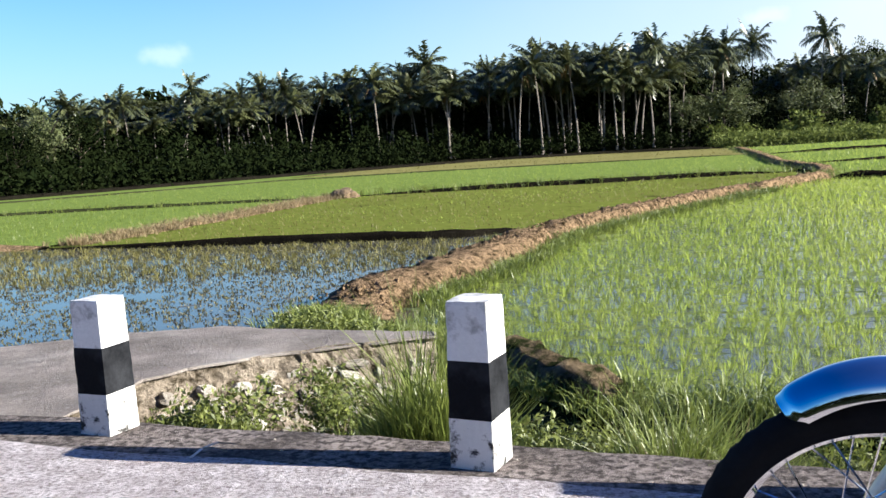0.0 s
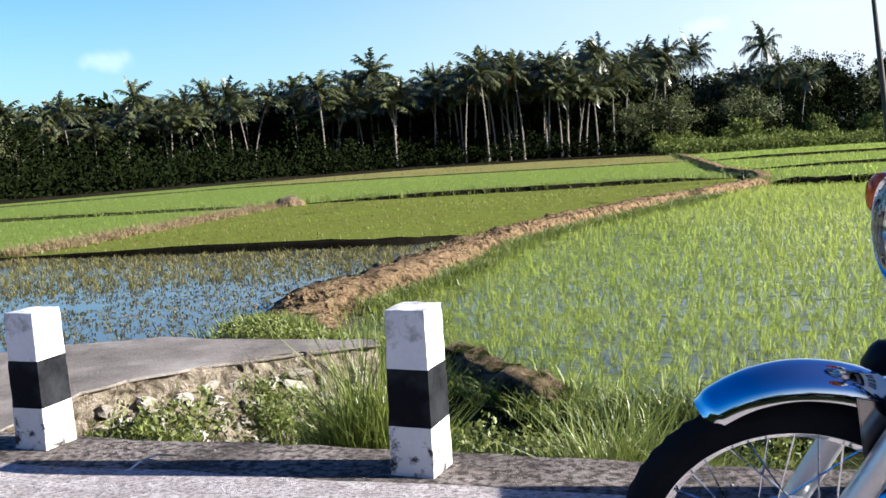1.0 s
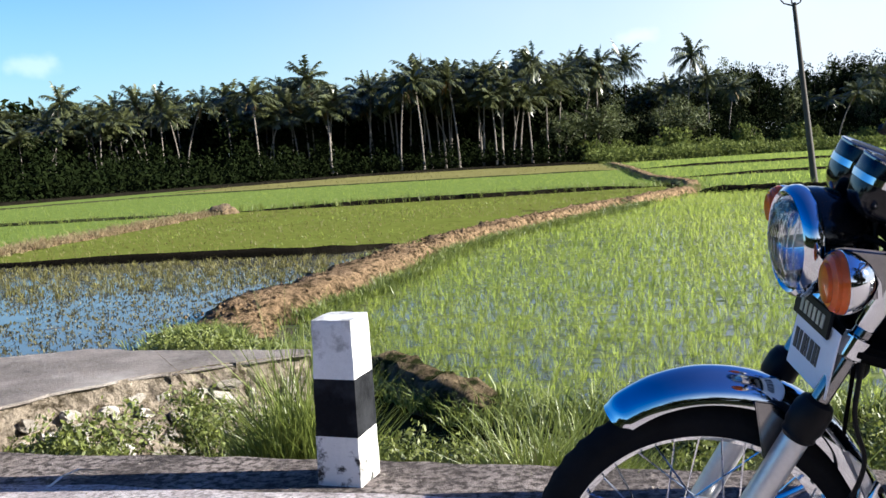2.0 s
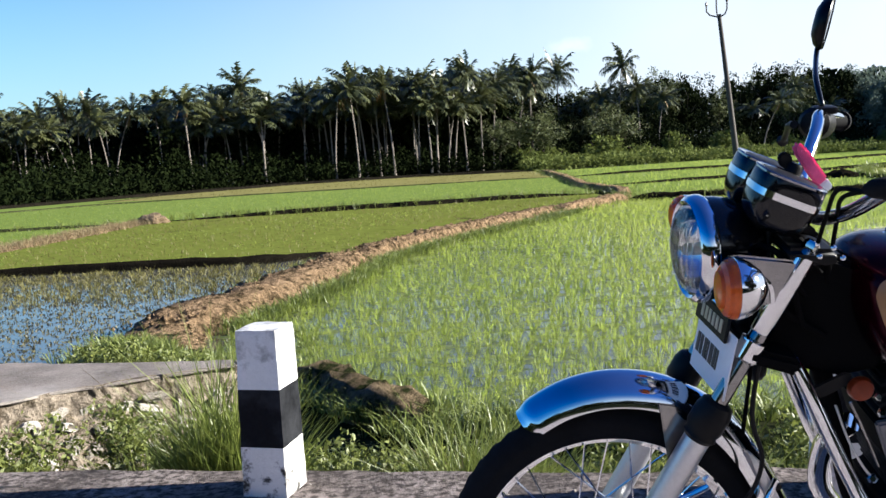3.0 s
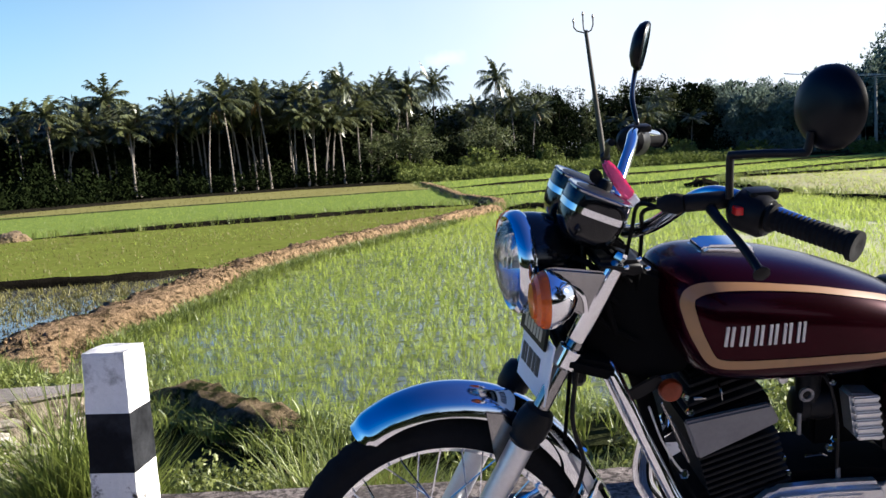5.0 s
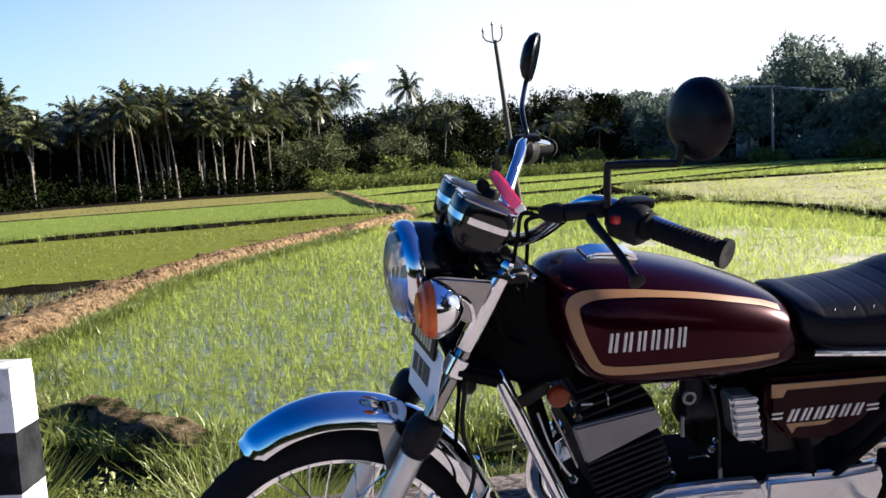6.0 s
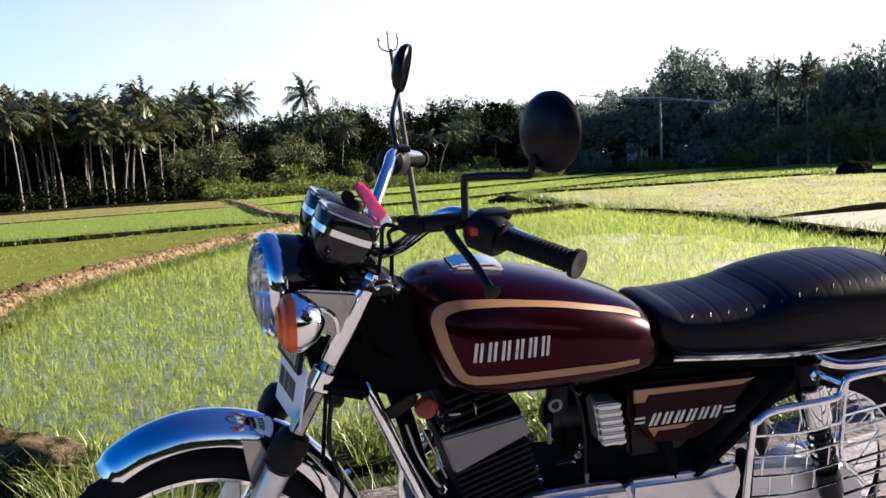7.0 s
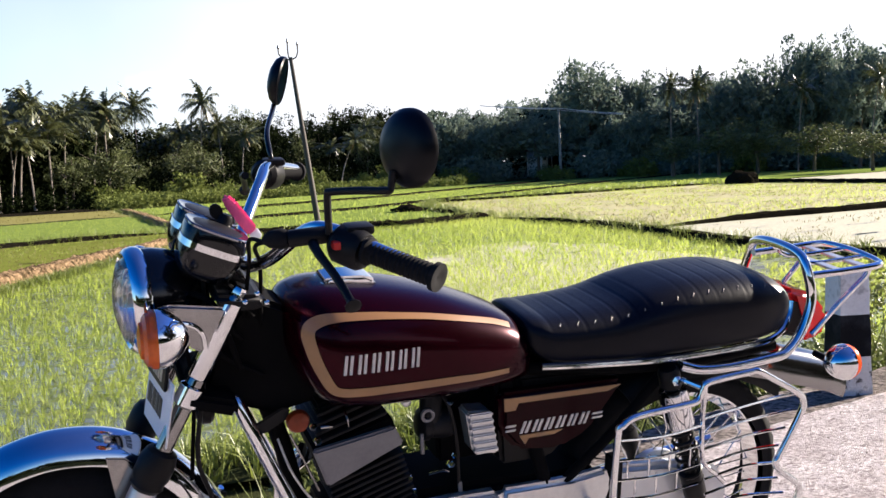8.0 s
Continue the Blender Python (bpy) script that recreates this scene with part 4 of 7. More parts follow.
def make_palm(seed, h, r=2.0, bend=0.6, wind=-0.35):
    """A coconut palm: thin bent ringed trunk and a crown of feathered, drooping fronds."""
    rng = np.random.default_rng(seed)
    root = new("coconut_palm")
    bx, by = bend * rng.normal(0, 1), bend * rng.normal(0, 1)
    path = [Vector((bx * (t ** 1.7), by * (t ** 1.7), h * t - 0.3 * (t == 0))) for t in (0, 0.1, 0.25, 0.4, 0.55, 0.7, 0.85, 1.0)]
    bm = bmesh.new()
    tube(bm, path, [0.14, 0.085, 0.075, 0.07, 0.066, 0.062, 0.06, 0.07], 7)
    from_bm("trunk", bm, M_TRUNK, root, "grey slender palm trunk")
    topp = np.array(path[-1])
    V, F = [], []
    base = 0
    nf = int(rng.integers(26, 34))
    for i in range(nf):
        az = i * 2.399 + rng.normal(0, 0.25)
        old = (i / nf) ** 0.8                      # the youngest stand upright, the oldest hang
        el = math.radians(78 - 118 * old + rng.normal(0, 9))
        L = r * rng.uniform(0.72, 1.12) * (0.8 if i < 5 else 1.0)
        d0 = np.array([math.cos(az) * math.cos(el), math.sin(az) * math.cos(el), math.sin(el)])
        p, d = topp.copy(), d0
        K = 7
        side0 = np.cross(d0, [0, 0, 1.0])
        side0 /= np.linalg.norm(side0) + 1e-9
        sag = rng.uniform(0.07, 0.20)
        twist = rng.normal(0, 0.5)
        for k in range(K):
            q = p + d * (L / K)
            d = d + np.array([wind * 0.16, -0.04, -sag * (0.5 + 1.2 * k / K)])
            d /= np.linalg.norm(d)
            s = k / K
            ll = 0.30 * r * (0.35 + 1.1 * s) * (1.12 - s ** 2.5) * 0.72
            for sg in (-1, 1):
                for h2 in (0.0, 0.5):
                    a = p + (q - p) * h2
                    o = side0 * sg * ll * rng.uniform(0.55, 1.1) + d * ll * rng.uniform(0.4, 0.9) + np.array([0, 0, -ll * (rng.uniform(0.3, 1.0) + 0.4 * sg * twist)])
                    w = d * 0.038 * r
                    V += [a - w, a + w, a + o * 0.6 + w * 0.6, a + o]
                    F.append((base, base + 1, base + 2, base + 3))
                    base += 4
            V += [p - side0 * 0.022, p + side0 * 0.022, q + side0 * 0.018, q - side0 * 0.018]
            F.append((base, base + 1, base + 2, base + 3))
            base += 4
            p = q
    me = fast_mesh("crown", np.array(V), np.array(F), M_PALM)
    c = new("crown", me)
    c.parent = root
    tagged(c, "crown of dark feathered fronds")
    if seed % 2:
        v, f = [], []
        for i in range(3):
            az = rng.uniform(0, 6.28)
            a = topp + [0, 0, -0.1]
            o = np.array([math.cos(az), math.sin(az), 0])
            s = np.array([-o[1], o[0], 0]) * 0.16
            v += [a - s * 0.3, a + s * 0.3, a + o * 0.5 - [0, 0, 0.8] + s, a + o * 0.55 - [0, 0, 1.5]]
            f.append((4 * i, 4 * i + 1, 4 * i + 2, 4 * i + 3))
        dd = new("dry_frond", fast_mesh("dry_frond", np.array(v), np.array(f), M_PALMDRY))
        dd.parent = root
    return tagged(root, "tall coconut palm with slender grey trunk in the grove", "palm tree", "coconut palms of the grove")


def make_tree(seed, h, r, material=M_LEAF, label="leafy dark green broadleaf tree at the edge of the fields", low=0.25, leaf=0.15, clumps=70, per=36, fat=0.9):
    """A broadleaf tree: tapered trunk, limbs and an uneven crown of leaf clumps with gaps."""
    rng = np.random.default_rng(seed)
    root = new("broadleaf_tree")
    bm = bmesh.new()
    tube(bm, [(0, 0, -0.4), (0.05, 0, h * 0.25), (0.1 * r, 0.05, h * 0.5), (0.1, 0, h * 0.85)], [0.05 * h * 0.5, 0.035 * h * 0.5, 0.022 * h * 0.5, 0.03], 7)
    for i in range(6):
        a = i * 1.05 + rng.normal(0, 0.3)
        z = h * rng.uniform(0.3, 0.55)
        tube(bm, [(0.06, 0, z), (math.cos(a) * r * 0.35, math.sin(a) * r * 0.35, z + h * 0.12), (math.cos(a) * r * 0.75, math.sin(a) * r * 0.75, z + h * 0.25)], [0.02 * h * 0.5, 0.014 * h * 0.5, 0.02], 5)
    from_bm("trunk", bm, M_BARK, root)
    c = []
    lobes = [(rng.normal(0, 0.35, 2) * r, rng.uniform(0.45, 0.8) * h, rng.uniform(0.45, 0.75)) for _ in range(7)] + [(np.array([0, 0]), 0.62 * h, 0.9)]
    while len(c) < clumps:
        o, zc, s = lobes[int(rng.integers(len(lobes)))]
        d = rng.normal(0, 1, 3)
        d /= np.linalg.norm(d)
        p = np.array([o[0], o[1], zc]) + d * np.array([r * s, r * s, h * 0.34 * s]) * rng.uniform(0.7, 1.02)
        if p[2] > low * h * rng.uniform(0.6, 1.3) and p[2] < h:
            c.append(p)
    c = np.array(c)
    v, f = leaf_cloud(rng, c, rng.uniform(0.14, 0.26, len(c)) * r * fat, per, leaf)
    core = np.array([0, 0, 0.6 * h]) + rng.normal(0, 0.24, (38, 3)).clip(-0.42, 0.42) * np.array([r, r, 0.45 * h])
    core = core[core[:, 2] > low * h]
    v2, f2 = leaf_cloud(rng, core, np.full(len(core), 0.24 * r), 12, leaf * 2.2)
    v, f = np.concatenate([v, v2]), np.concatenate([f, f2 + len(v)])
    cr = new("crown", fast_mesh("crown", v, f, material))
    cr.parent = root
    return tagged(root, label, "tree", "broadleaf trees round the fields")


def make_bush(seed, r, h, material, label):
    rng = np.random.default_rng(seed)
    root = new("bush")
    bm = bmesh.new()
    for i in range(5):
        a = i * 1.26
        tube(bm, [(0, 0, -0.2), (math.cos(a) * r * 0.3, math.sin(a) * r * 0.3, h * 0.4), (math.cos(a) * r * 0.6, math.sin(a) * r * 0.6, h * 0.75)], [0.05, 0.035, 0.015], 5)
    from_bm("stem", bm, M_BARK, root)
    d = rng.normal(0, 1, (60, 3))
    d /= np.linalg.norm(d, axis=1)[:, None]
    d[:, 2] = np.abs(d[:, 2])
    c = d * np.array([r, r, h]) * rng.uniform(0.55, 1.0, (60, 1)) * 0.85
    v, f = leaf_cloud(rng, c, rng.uniform(0.16, 0.3, 60) * r, 30, 0.18)
    cr = new("foliage", fast_mesh("foliage", v, f, material))
    cr.parent = root
    return tagged(root, label, "bush", "bushes at the edge of the woods")


def put(kinds, i, x, y, z, s=1.0, turn=0.0, sz=None):
    src = kinds[i % len(kinds)]
    m = pose(x, y, z, 0, 0, turn) @ Matrix.Diagonal((s, s, sz or s, 1))
    a = math.degrees(math.atan2(x - 0.4, y + 0.2))
    if abs(a - 42.45) < 2.0 and math.hypot(x, y) < 125:          # keep the house in sight
        y, x = y + 12, x + 11
    if not src.get("placed"):
        src["placed"] = 1
        src.matrix_basis = m
        return src
    o = copy_thing(src, m)
    o.matrix_basis = m
    return o


PALMS = [make_palm(i + 1, 8.0, 2.6) for i in range(7)]
TREES = [make_tree(20 + i, 8.0, 3.4) for i in range(4)]
WOODS = [make_tree(30 + i, 8.0, 3.4, M_LEAFHAZE, "rounded grey-green tree on the wooded slope", 0.10, 0.17, 80, 50, 0.95) for i in range(4)]
OLIVE = [make_tree(60 + i, 8.0, 3.4, M_LEAF4, "rounded olive-green tree before the palm grove", 0.08, 0.12, 76, 44, 0.95) for i in range(3)]
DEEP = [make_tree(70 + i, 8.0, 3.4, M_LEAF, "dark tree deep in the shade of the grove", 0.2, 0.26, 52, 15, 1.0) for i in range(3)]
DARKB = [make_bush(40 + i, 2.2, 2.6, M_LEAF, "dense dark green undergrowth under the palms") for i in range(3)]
SUNB = [make_bush(50 + i, 2.2, 2.4, M_LEAF2, "sunlit yellowish green bush beside the field") for i in range(3)]
rng = np.random.default_rng(77)
n_ = 0
for x, y, z in ((-25.3, 69.5, 4.6), (-23.6, 70.7, 5.2), (-22.1, 71.8, 3.6), (-20.1, 73.0, 6.2), (-17.4, 74.5, 5.0), (-15.7, 75.5, 4.1), (-13.9, 76.3, 6.1), (-11.1, 77.6, 5.8), (-7.5, 79.0, 6.1),
                (-4.2, 80.1, 5.3), (-2.1, 80.7, 5.7), (1.0, 81.4, 7.8), (4.1, 82.1, 6.7), (6.6, 82.6, 6.4), (9.6, 83.0, 7.9), (10.9, 83.1, 7.4), (14.3, 83.4, 7.4), (16.3, 83.6, 6.6), (17.9, 83.6, 8.5), (20.5, 83.7, 6.3),
                (27.8, 100.2, 9.5), (29.6, 99.7, 7.4), (31.0, 99.3, 7.9), (33.0, 98.7, 9.5), (36.0, 97.6, 6.7), (39.0, 96.4, 9.9), (41.2, 95.5, 7.4), (42.9, 94.8, 6.2), (52.5, 89.8, 5.1),
                (80.3, 66.4, 9.1), (82.1, 64.1, 8.9), (87.9, 56.0, 7.9), (91.4, 50.1, 8.4)):
    hh = (z + 0.2) / 8.0
    o = put(PALMS, n_ * 5 + n_ // 3, x, y, -0.8, 0.72 if x < -12 else 0.86 if x < 0 else 1.08 if x < 30 else 0.95 if x < 60 else 0.9, rng.uniform(0, 360), hh)
    n_ += 1
# the rest of the grove behind them
for i in range(215):
    t = rng.uniform(0, 1)
    x = -55 + 80 * t + rng.normal(0, 2)
    y = (57 + (x + 55) * 0.33 if x < -20 else 69.5 + (x + 20) * 0.22) + rng.uniform(1.5, 26)
    top_ = 5.6 + 0.05 * (x + 20) + (y - 75) * 0.02
    put(PALMS, i, x, y, -0.7, rng.uniform(0.70, 0.92) if x < -8 else rng.uniform(0.95, 1.2), rng.uniform(0, 360), max(3.0, top_ * rng.uniform(0.7, 1.06)) / 8)
for i in range(40):
    x = rng.uniform(24, 75)
    put(PALMS, i, x, 100 + rng.uniform(0, 14) - 0.15 * max(0, x - 45), -0.6, 0.95, rng.uniform(0, 360), rng.uniform(4.5, 7.2) / 8)
# trees that can be told apart: x, y, top, half width
for i, (x, y, z, w) in enumerate(((86.6, 84.7, 13.8, 5.6), (95.3, 59.3, 14.4, 3.8), (93.8, 65.2, 12.7, 4.2), (89.8, 67.3, 10.3, 3.4), (94.4, 52.9, 12.8, 4.0), (89.3, 74.3, 8.7, 4.3), (86.2, 77.9, 7.3, 3.5), (97.1, 56.4, 12.0, 3.4),
                                (81.1, 88.6, 7.4, 4.4), (77.3, 91.9, 8.0, 4.4), (73.4, 97.5, 8.9, 3.7), (67.9, 101.4, 7.3, 3.7), (62.1, 100.4, 7.7, 3.2), (57.2, 103.2, 7.6, 3.6), (49.1, 100.6, 8.4, 2.7), (46.1, 102.0, 8.2, 3.1),
                                (80.1, 60.1, 4.7, 3.7), (83.6, 51.5, 4.1, 3.6), (82.4, 57.0, 4.2, 3.7), (81.0, 44.1, 3.1, 3.1), (78.9, 65.0, 3.6, 3.1), (-24.2, 57.0, 4.1, 2.2), (-25.0, 54.5, 3.1, 2.2), (-23.3, 59.6, 4.0, 2.2),
                                (47.4, 101.5, 7.8, 3.4), (36.1, 99.7, 4.6, 3.2), (-23.7, 50.7, 1.6, 1.6), (37.4, 92.7, 5.0, 3.7), (26.1, 86.2, 5.1, 3.2), (22.6, 85.4, 4.0, 2.6), (53.0, 101, 7.0, 3.4), (-31, 58, 4.5, 3), (-36, 57, 4.5, 3), (-42, 56, 5, 3), (90.5, 91.5, 12.0, 5.0), (91.5, 97.5, 11.2, 5.2), (94.5, 105.5, 10.2, 5.2), (100.0, 116.0, 10.8, 5.5))):
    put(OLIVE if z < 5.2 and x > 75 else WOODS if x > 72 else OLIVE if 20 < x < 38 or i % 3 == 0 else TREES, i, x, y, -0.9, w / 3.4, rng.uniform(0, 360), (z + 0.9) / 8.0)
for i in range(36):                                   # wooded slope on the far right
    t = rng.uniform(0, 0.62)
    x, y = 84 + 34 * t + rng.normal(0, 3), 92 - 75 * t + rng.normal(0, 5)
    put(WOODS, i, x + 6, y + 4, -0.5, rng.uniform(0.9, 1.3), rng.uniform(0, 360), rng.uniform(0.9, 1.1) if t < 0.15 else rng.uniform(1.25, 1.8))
for i in range(34):
    x = rng.uniform(20, 84)
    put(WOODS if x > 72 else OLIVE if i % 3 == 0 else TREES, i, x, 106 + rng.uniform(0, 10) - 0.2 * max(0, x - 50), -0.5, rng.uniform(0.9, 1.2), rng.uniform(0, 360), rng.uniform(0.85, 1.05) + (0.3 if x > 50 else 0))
for i in range(72):                                   # dark trees inside the grove
    x = -60 + 86 * i / 71 + rng.normal(0, 0.7)
    y = (58 + (x + 60) * 0.25 if x < -20 else 74 + (x + 20) * 0.22) + rng.uniform(9, 22)
    put(DEEP, i, x, y, -0.8, rng.uniform(0.8, 1.1), rng.uniform(0, 360), rng.uniform(0.56, 0.76) + 0.0042 * (x + 20))
# unseen trees added along the road's far side, to shade it and darken reflections
for i in range(6):
    p = uv(10.0 + 5.5 * i, -6.5 - 0.8 * (i % 2))
    put(TREES, i, p.x, p.y, -0.1, 1.4, rng.uniform(0, 360), 1.15)
# unseen wooded far side of the road, behind, darkening reflections and fill light
for i in range(30):
    a = math.radians(128 + 190 * i / 29)
    r = 27 + rng.uniform(0, 8)
    put(DEEP, i, r * math.sin(a), min(-12, r * math.cos(a)) if i < 24 else r * math.cos(a), -0.3, rng.uniform(1.0, 1.4), rng.uniform(0, 360), rng.uniform(0.7, 1.0))
    if i % 2 and i < 22:
        put(DARKB, i, (r - 3) * math.sin(a), min(-11, (r - 3) * math.cos(a)), -0.2, 2.2, rng.uniform(0, 360), 1.4)


def thicket(places, seed, material, label, leaf=0.22, per=10):
    """Undergrowth that nobody could count: uneven leafy mounds side by side. places: x, y, half width, height."""
    rng = np.random.default_rng(seed)
    cs, rs = [], []
    for x, y, r, h in places:
        a = math.degrees(math.atan2(x - 0.4, y + 0.2))
        if abs(a - 42.45) < 2.4 and math.hypot(x, y) < 125:
            continue
        k = int(16 + 5 * h)
        d = rng.normal(0, 1, (k, 3))
        d /= np.linalg.norm(d, axis=1)[:, None]
        c = d * [r * 0.8, r * 0.8, h * 0.5] + [x, y, -0.9 + h * 0.5]
        c[:, 2] = np.maximum(c[:, 2], -0.7)
        cs.append(c)
        rs.append(rng.uniform(0.28, 0.5, k) * r)
    v, f = leaf_cloud(rng, np.concatenate(cs), np.concatenate(rs), per, leaf)
    return stuff("undergrowth", v, f, material, label, "undergrowth")


def grove_edge(x):
    return float(np.interp(x, (-62, -34, -21.7, -7.2, 3, 12, 23), (30, 37, 45.8, 62.7, 71.6, 75.5, 76.3)))


spots = []
for i in range(84):
    x = -62 + 86 * i / 83 + rng.normal(0, 0.5)
    for k in range(5):
        back = (1.2, 4.5, 9.0, 15.0, 21.0)[k] + rng.uniform(0, 3.0)
        if x > -9 and k < 1:
            continue
        spots.append((x + rng.normal(0, 0.8), grove_edge(x) + back, rng.uniform(1.1, 2.2), ((0.7, 1.0, 1.5, 2.4, 3.4) if x < -9 else (0, 1.0, 2.4, 4.2, 5.0))[k] * rng.uniform(0.6, 1.2)))
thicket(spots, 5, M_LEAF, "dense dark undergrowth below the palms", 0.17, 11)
spots = []
for i in range(56):
    x, y = (24 + 46 * i / 31, 84 + 8 * i / 31) if i < 32 else (70 + 46 * (i - 32) / 23, 92 - 66 * (i - 32) / 23)
    for k in range(4):
        spots.append((x + rng.normal(0, 1.0), y + rng.uniform(3, 5) + 3.2 * k, rng.uniform(1.8, 2.8), (1.6, 2.6, 4.4, 6.6)[k] * rng.uniform(0.7, 1.2)))
    if i % 3 == 0:
        put(SUNB, i // 3, x + rng.normal(0, 0.8), y + rng.uniform(0, 3), -0.9, rng.uniform(0.7, 1.3), rng.uniform(0, 360), rng.uniform(0.5, 1.3))
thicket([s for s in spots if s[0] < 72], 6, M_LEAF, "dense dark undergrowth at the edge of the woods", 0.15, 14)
thicket([s for s in spots if s[0] >= 72], 7, M_LEAFHAZE, "dense grey-green undergrowth at the foot of the slope", 0.26, 18)
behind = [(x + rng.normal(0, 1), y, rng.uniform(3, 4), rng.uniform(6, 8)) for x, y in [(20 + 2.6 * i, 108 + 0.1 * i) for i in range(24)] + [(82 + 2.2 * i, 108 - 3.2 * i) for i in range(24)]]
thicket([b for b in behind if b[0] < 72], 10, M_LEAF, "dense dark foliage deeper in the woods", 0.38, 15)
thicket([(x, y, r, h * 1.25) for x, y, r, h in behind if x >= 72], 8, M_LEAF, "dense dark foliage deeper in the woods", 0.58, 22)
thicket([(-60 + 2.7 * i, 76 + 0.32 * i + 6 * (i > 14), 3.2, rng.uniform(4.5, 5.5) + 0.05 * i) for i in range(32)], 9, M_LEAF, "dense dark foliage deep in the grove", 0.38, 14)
# rough sunlit scrub in front of the woods on the right
c = np.stack([rng.uniform(23, 66, 900), rng.uniform(0, 1, 900), np.zeros(900)], 1)
c[:, 1] = 78 + 8 * np.sin((c[:, 0] - 23) / 43 * 1.6) + c[:, 1] * 9 - 3
c[:, 2] = -0.75 + rng.uniform(0, 1, 900) ** 2 * 0.5
v, f = leaf_cloud(rng, c, np.full(900, 0.55), 26, 0.15)
stuff("scrub", v, f, M_LEAF2, "band of sunlit yellowish green scrub before the woods", "scrub")
# low leafy mat on the bank behind the slab
c = np.stack([rng.uniform(-1.75, -0.35, 330), rng.uniform(0, 1, 330), np.zeros(330)], 1)
c[:, 2] = -1.05 + rng.uniform(0, 1, 330) * (0.16 + 0.16 * np.exp(-((c[:, 0] + 1.25) / 0.3) ** 2))
c[:, 1] = 9.9 - 0.55 * (c[:, 0] + 1.6) - c[:, 1] * 0.9
v, f = leaf_cloud(rng, c, np.full(330, 0.085), 22, 0.024)
stuff("weed_mat", v, f, M_WEED, "low mat of leafy dark green weeds behind the slab", "weeds")
# leafy weeds on the rubble wall and beside the far guard post
def weed(x, y, z, r, h, seed):
    rng = np.random.default_rng(seed)
    root = new("weed_clump")
    for i in range(5):
        a = i * 1.26 + seed
        bm = bmesh.new()
        tube(bm, [(0, 0, 0), (math.cos(a) * r * 0.4, math.sin(a) * r * 0.4, h * 0.5), (math.cos(a) * r * 0.8, math.sin(a) * r * 0.8, h * rng.uniform(0.6, 0.95))], [0.005, 0.004, 0.002], 4)
        from_bm("stem", bm, M_WEED, root)
    c = rng.normal(0, 0.45, (70, 3)) * [r, r, 0] + np.stack([np.zeros(70), np.zeros(70), rng.uniform(0.1, 1, 70) * h], 1)
    v, f = leaf_cloud(rng, c, np.full(70, 0.06), 16, 0.016)
    l = new("leaves", fast_mesh("leaves", v, f, M_WEED))
    l.parent = root
    root.matrix_basis = Matrix.Translation((x, y, z))
    return tagged(root, "small leafy green weed growing on the ditch bank", "weed", "weeds along the ditch")


for i, (x, y, z, r, h) in enumerate(((0.47, 3.36, -0.50, 0.11, 0.30), (0.60, 3.34, -0.50, 0.12, 0.26), (0.38, 3.46, -0.52, 0.10, 0.28), (-0.60, 4.62, -0.62, 0.10, 0.50), (-0.52, 4.50, -0.66, 0.12, 0.44), (-0.40, 4.60, -0.70, 0.14, 0.46), (-0.22, 4.62, -0.72, 0.15, 0.42), (-0.30, 4.35, -0.66, 0.15, 0.30), (-0.08, 4.72, -0.75, 0.14, 0.46), (0.12, 4.6, -0.75, 0.16, 0.40), (-1.18, 4.22, -0.55, 0.17, 0.34), (-1.05, 4.36, -0.58, 0.18, 0.42), (-0.9, 4.46, -0.62, 0.18, 0.44), (-1.0, 4.15, -0.55, 0.15, 0.32), (-1.3, 4.2, -0.5, 0.10, 0.22),
                                     (0.45, 4.0, -0.65, 0.18, 0.35), (0.7, 3.85, -0.6, 0.18, 0.32), (1.0, 3.7, -0.55, 0.18, 0.3), (2.3, 3.3, -0.55, 0.2, 0.42), (1.6, 3.45, -0.55, 0.2, 0.4), (3.0, 3.3, -0.5, 0.25, 0.45))):
    weed(x, y, z, r, h, 60 + i)
for i, (u, v_, h) in enumerate(((4.0, 3.95, 0.85), (4.35, 4.05, 0.95), (4.7, 4.1, 0.9), (4.15, 4.25, 0.8))):
    p = uv(u, v_)
    weed(p.x, p.y, -0.5, 0.32, h, 80 + i)

# ---------------------------------------------------------------- heaps, poles, house
def heap(x, y, r, h, material, label, seed):
    bm = bmesh.new()
    bmesh.ops.create_icosphere(bm, subdivisions=4, radius=1)
    for w in list(bm.verts):
        d = w.co.copy()
        k = 1 + 0.22 * noise.noise(d * 2 + Vector((seed, 0, 0))) + 0.1 * noise.noise(d * 7)
        w.co = Vector((x + d.x * r * k, y + d.y * r * k, FIELD + max(-0.1, d.z * h * k)))
    return from_bm("mound", bm, material, label=label, smooth=False, category="heap")


heap(-3.62, 34.1, 0.55, 0.36, mat("old_straw", (0.16, 0.11, 0.06), 0.95, vary=0.4, scale=4, fine=30, bump=1, dist=0.05), "mound of old brown straw on the bund", 1)
heap(56.5, 40.2, 1.15, 0.9, M_DARKMUD, "dark mound of mud and straw", 2)
heap(26.6, 38.6, 0.8, 0.35, M_DARKMUD, "low dark weedy mound", 3)

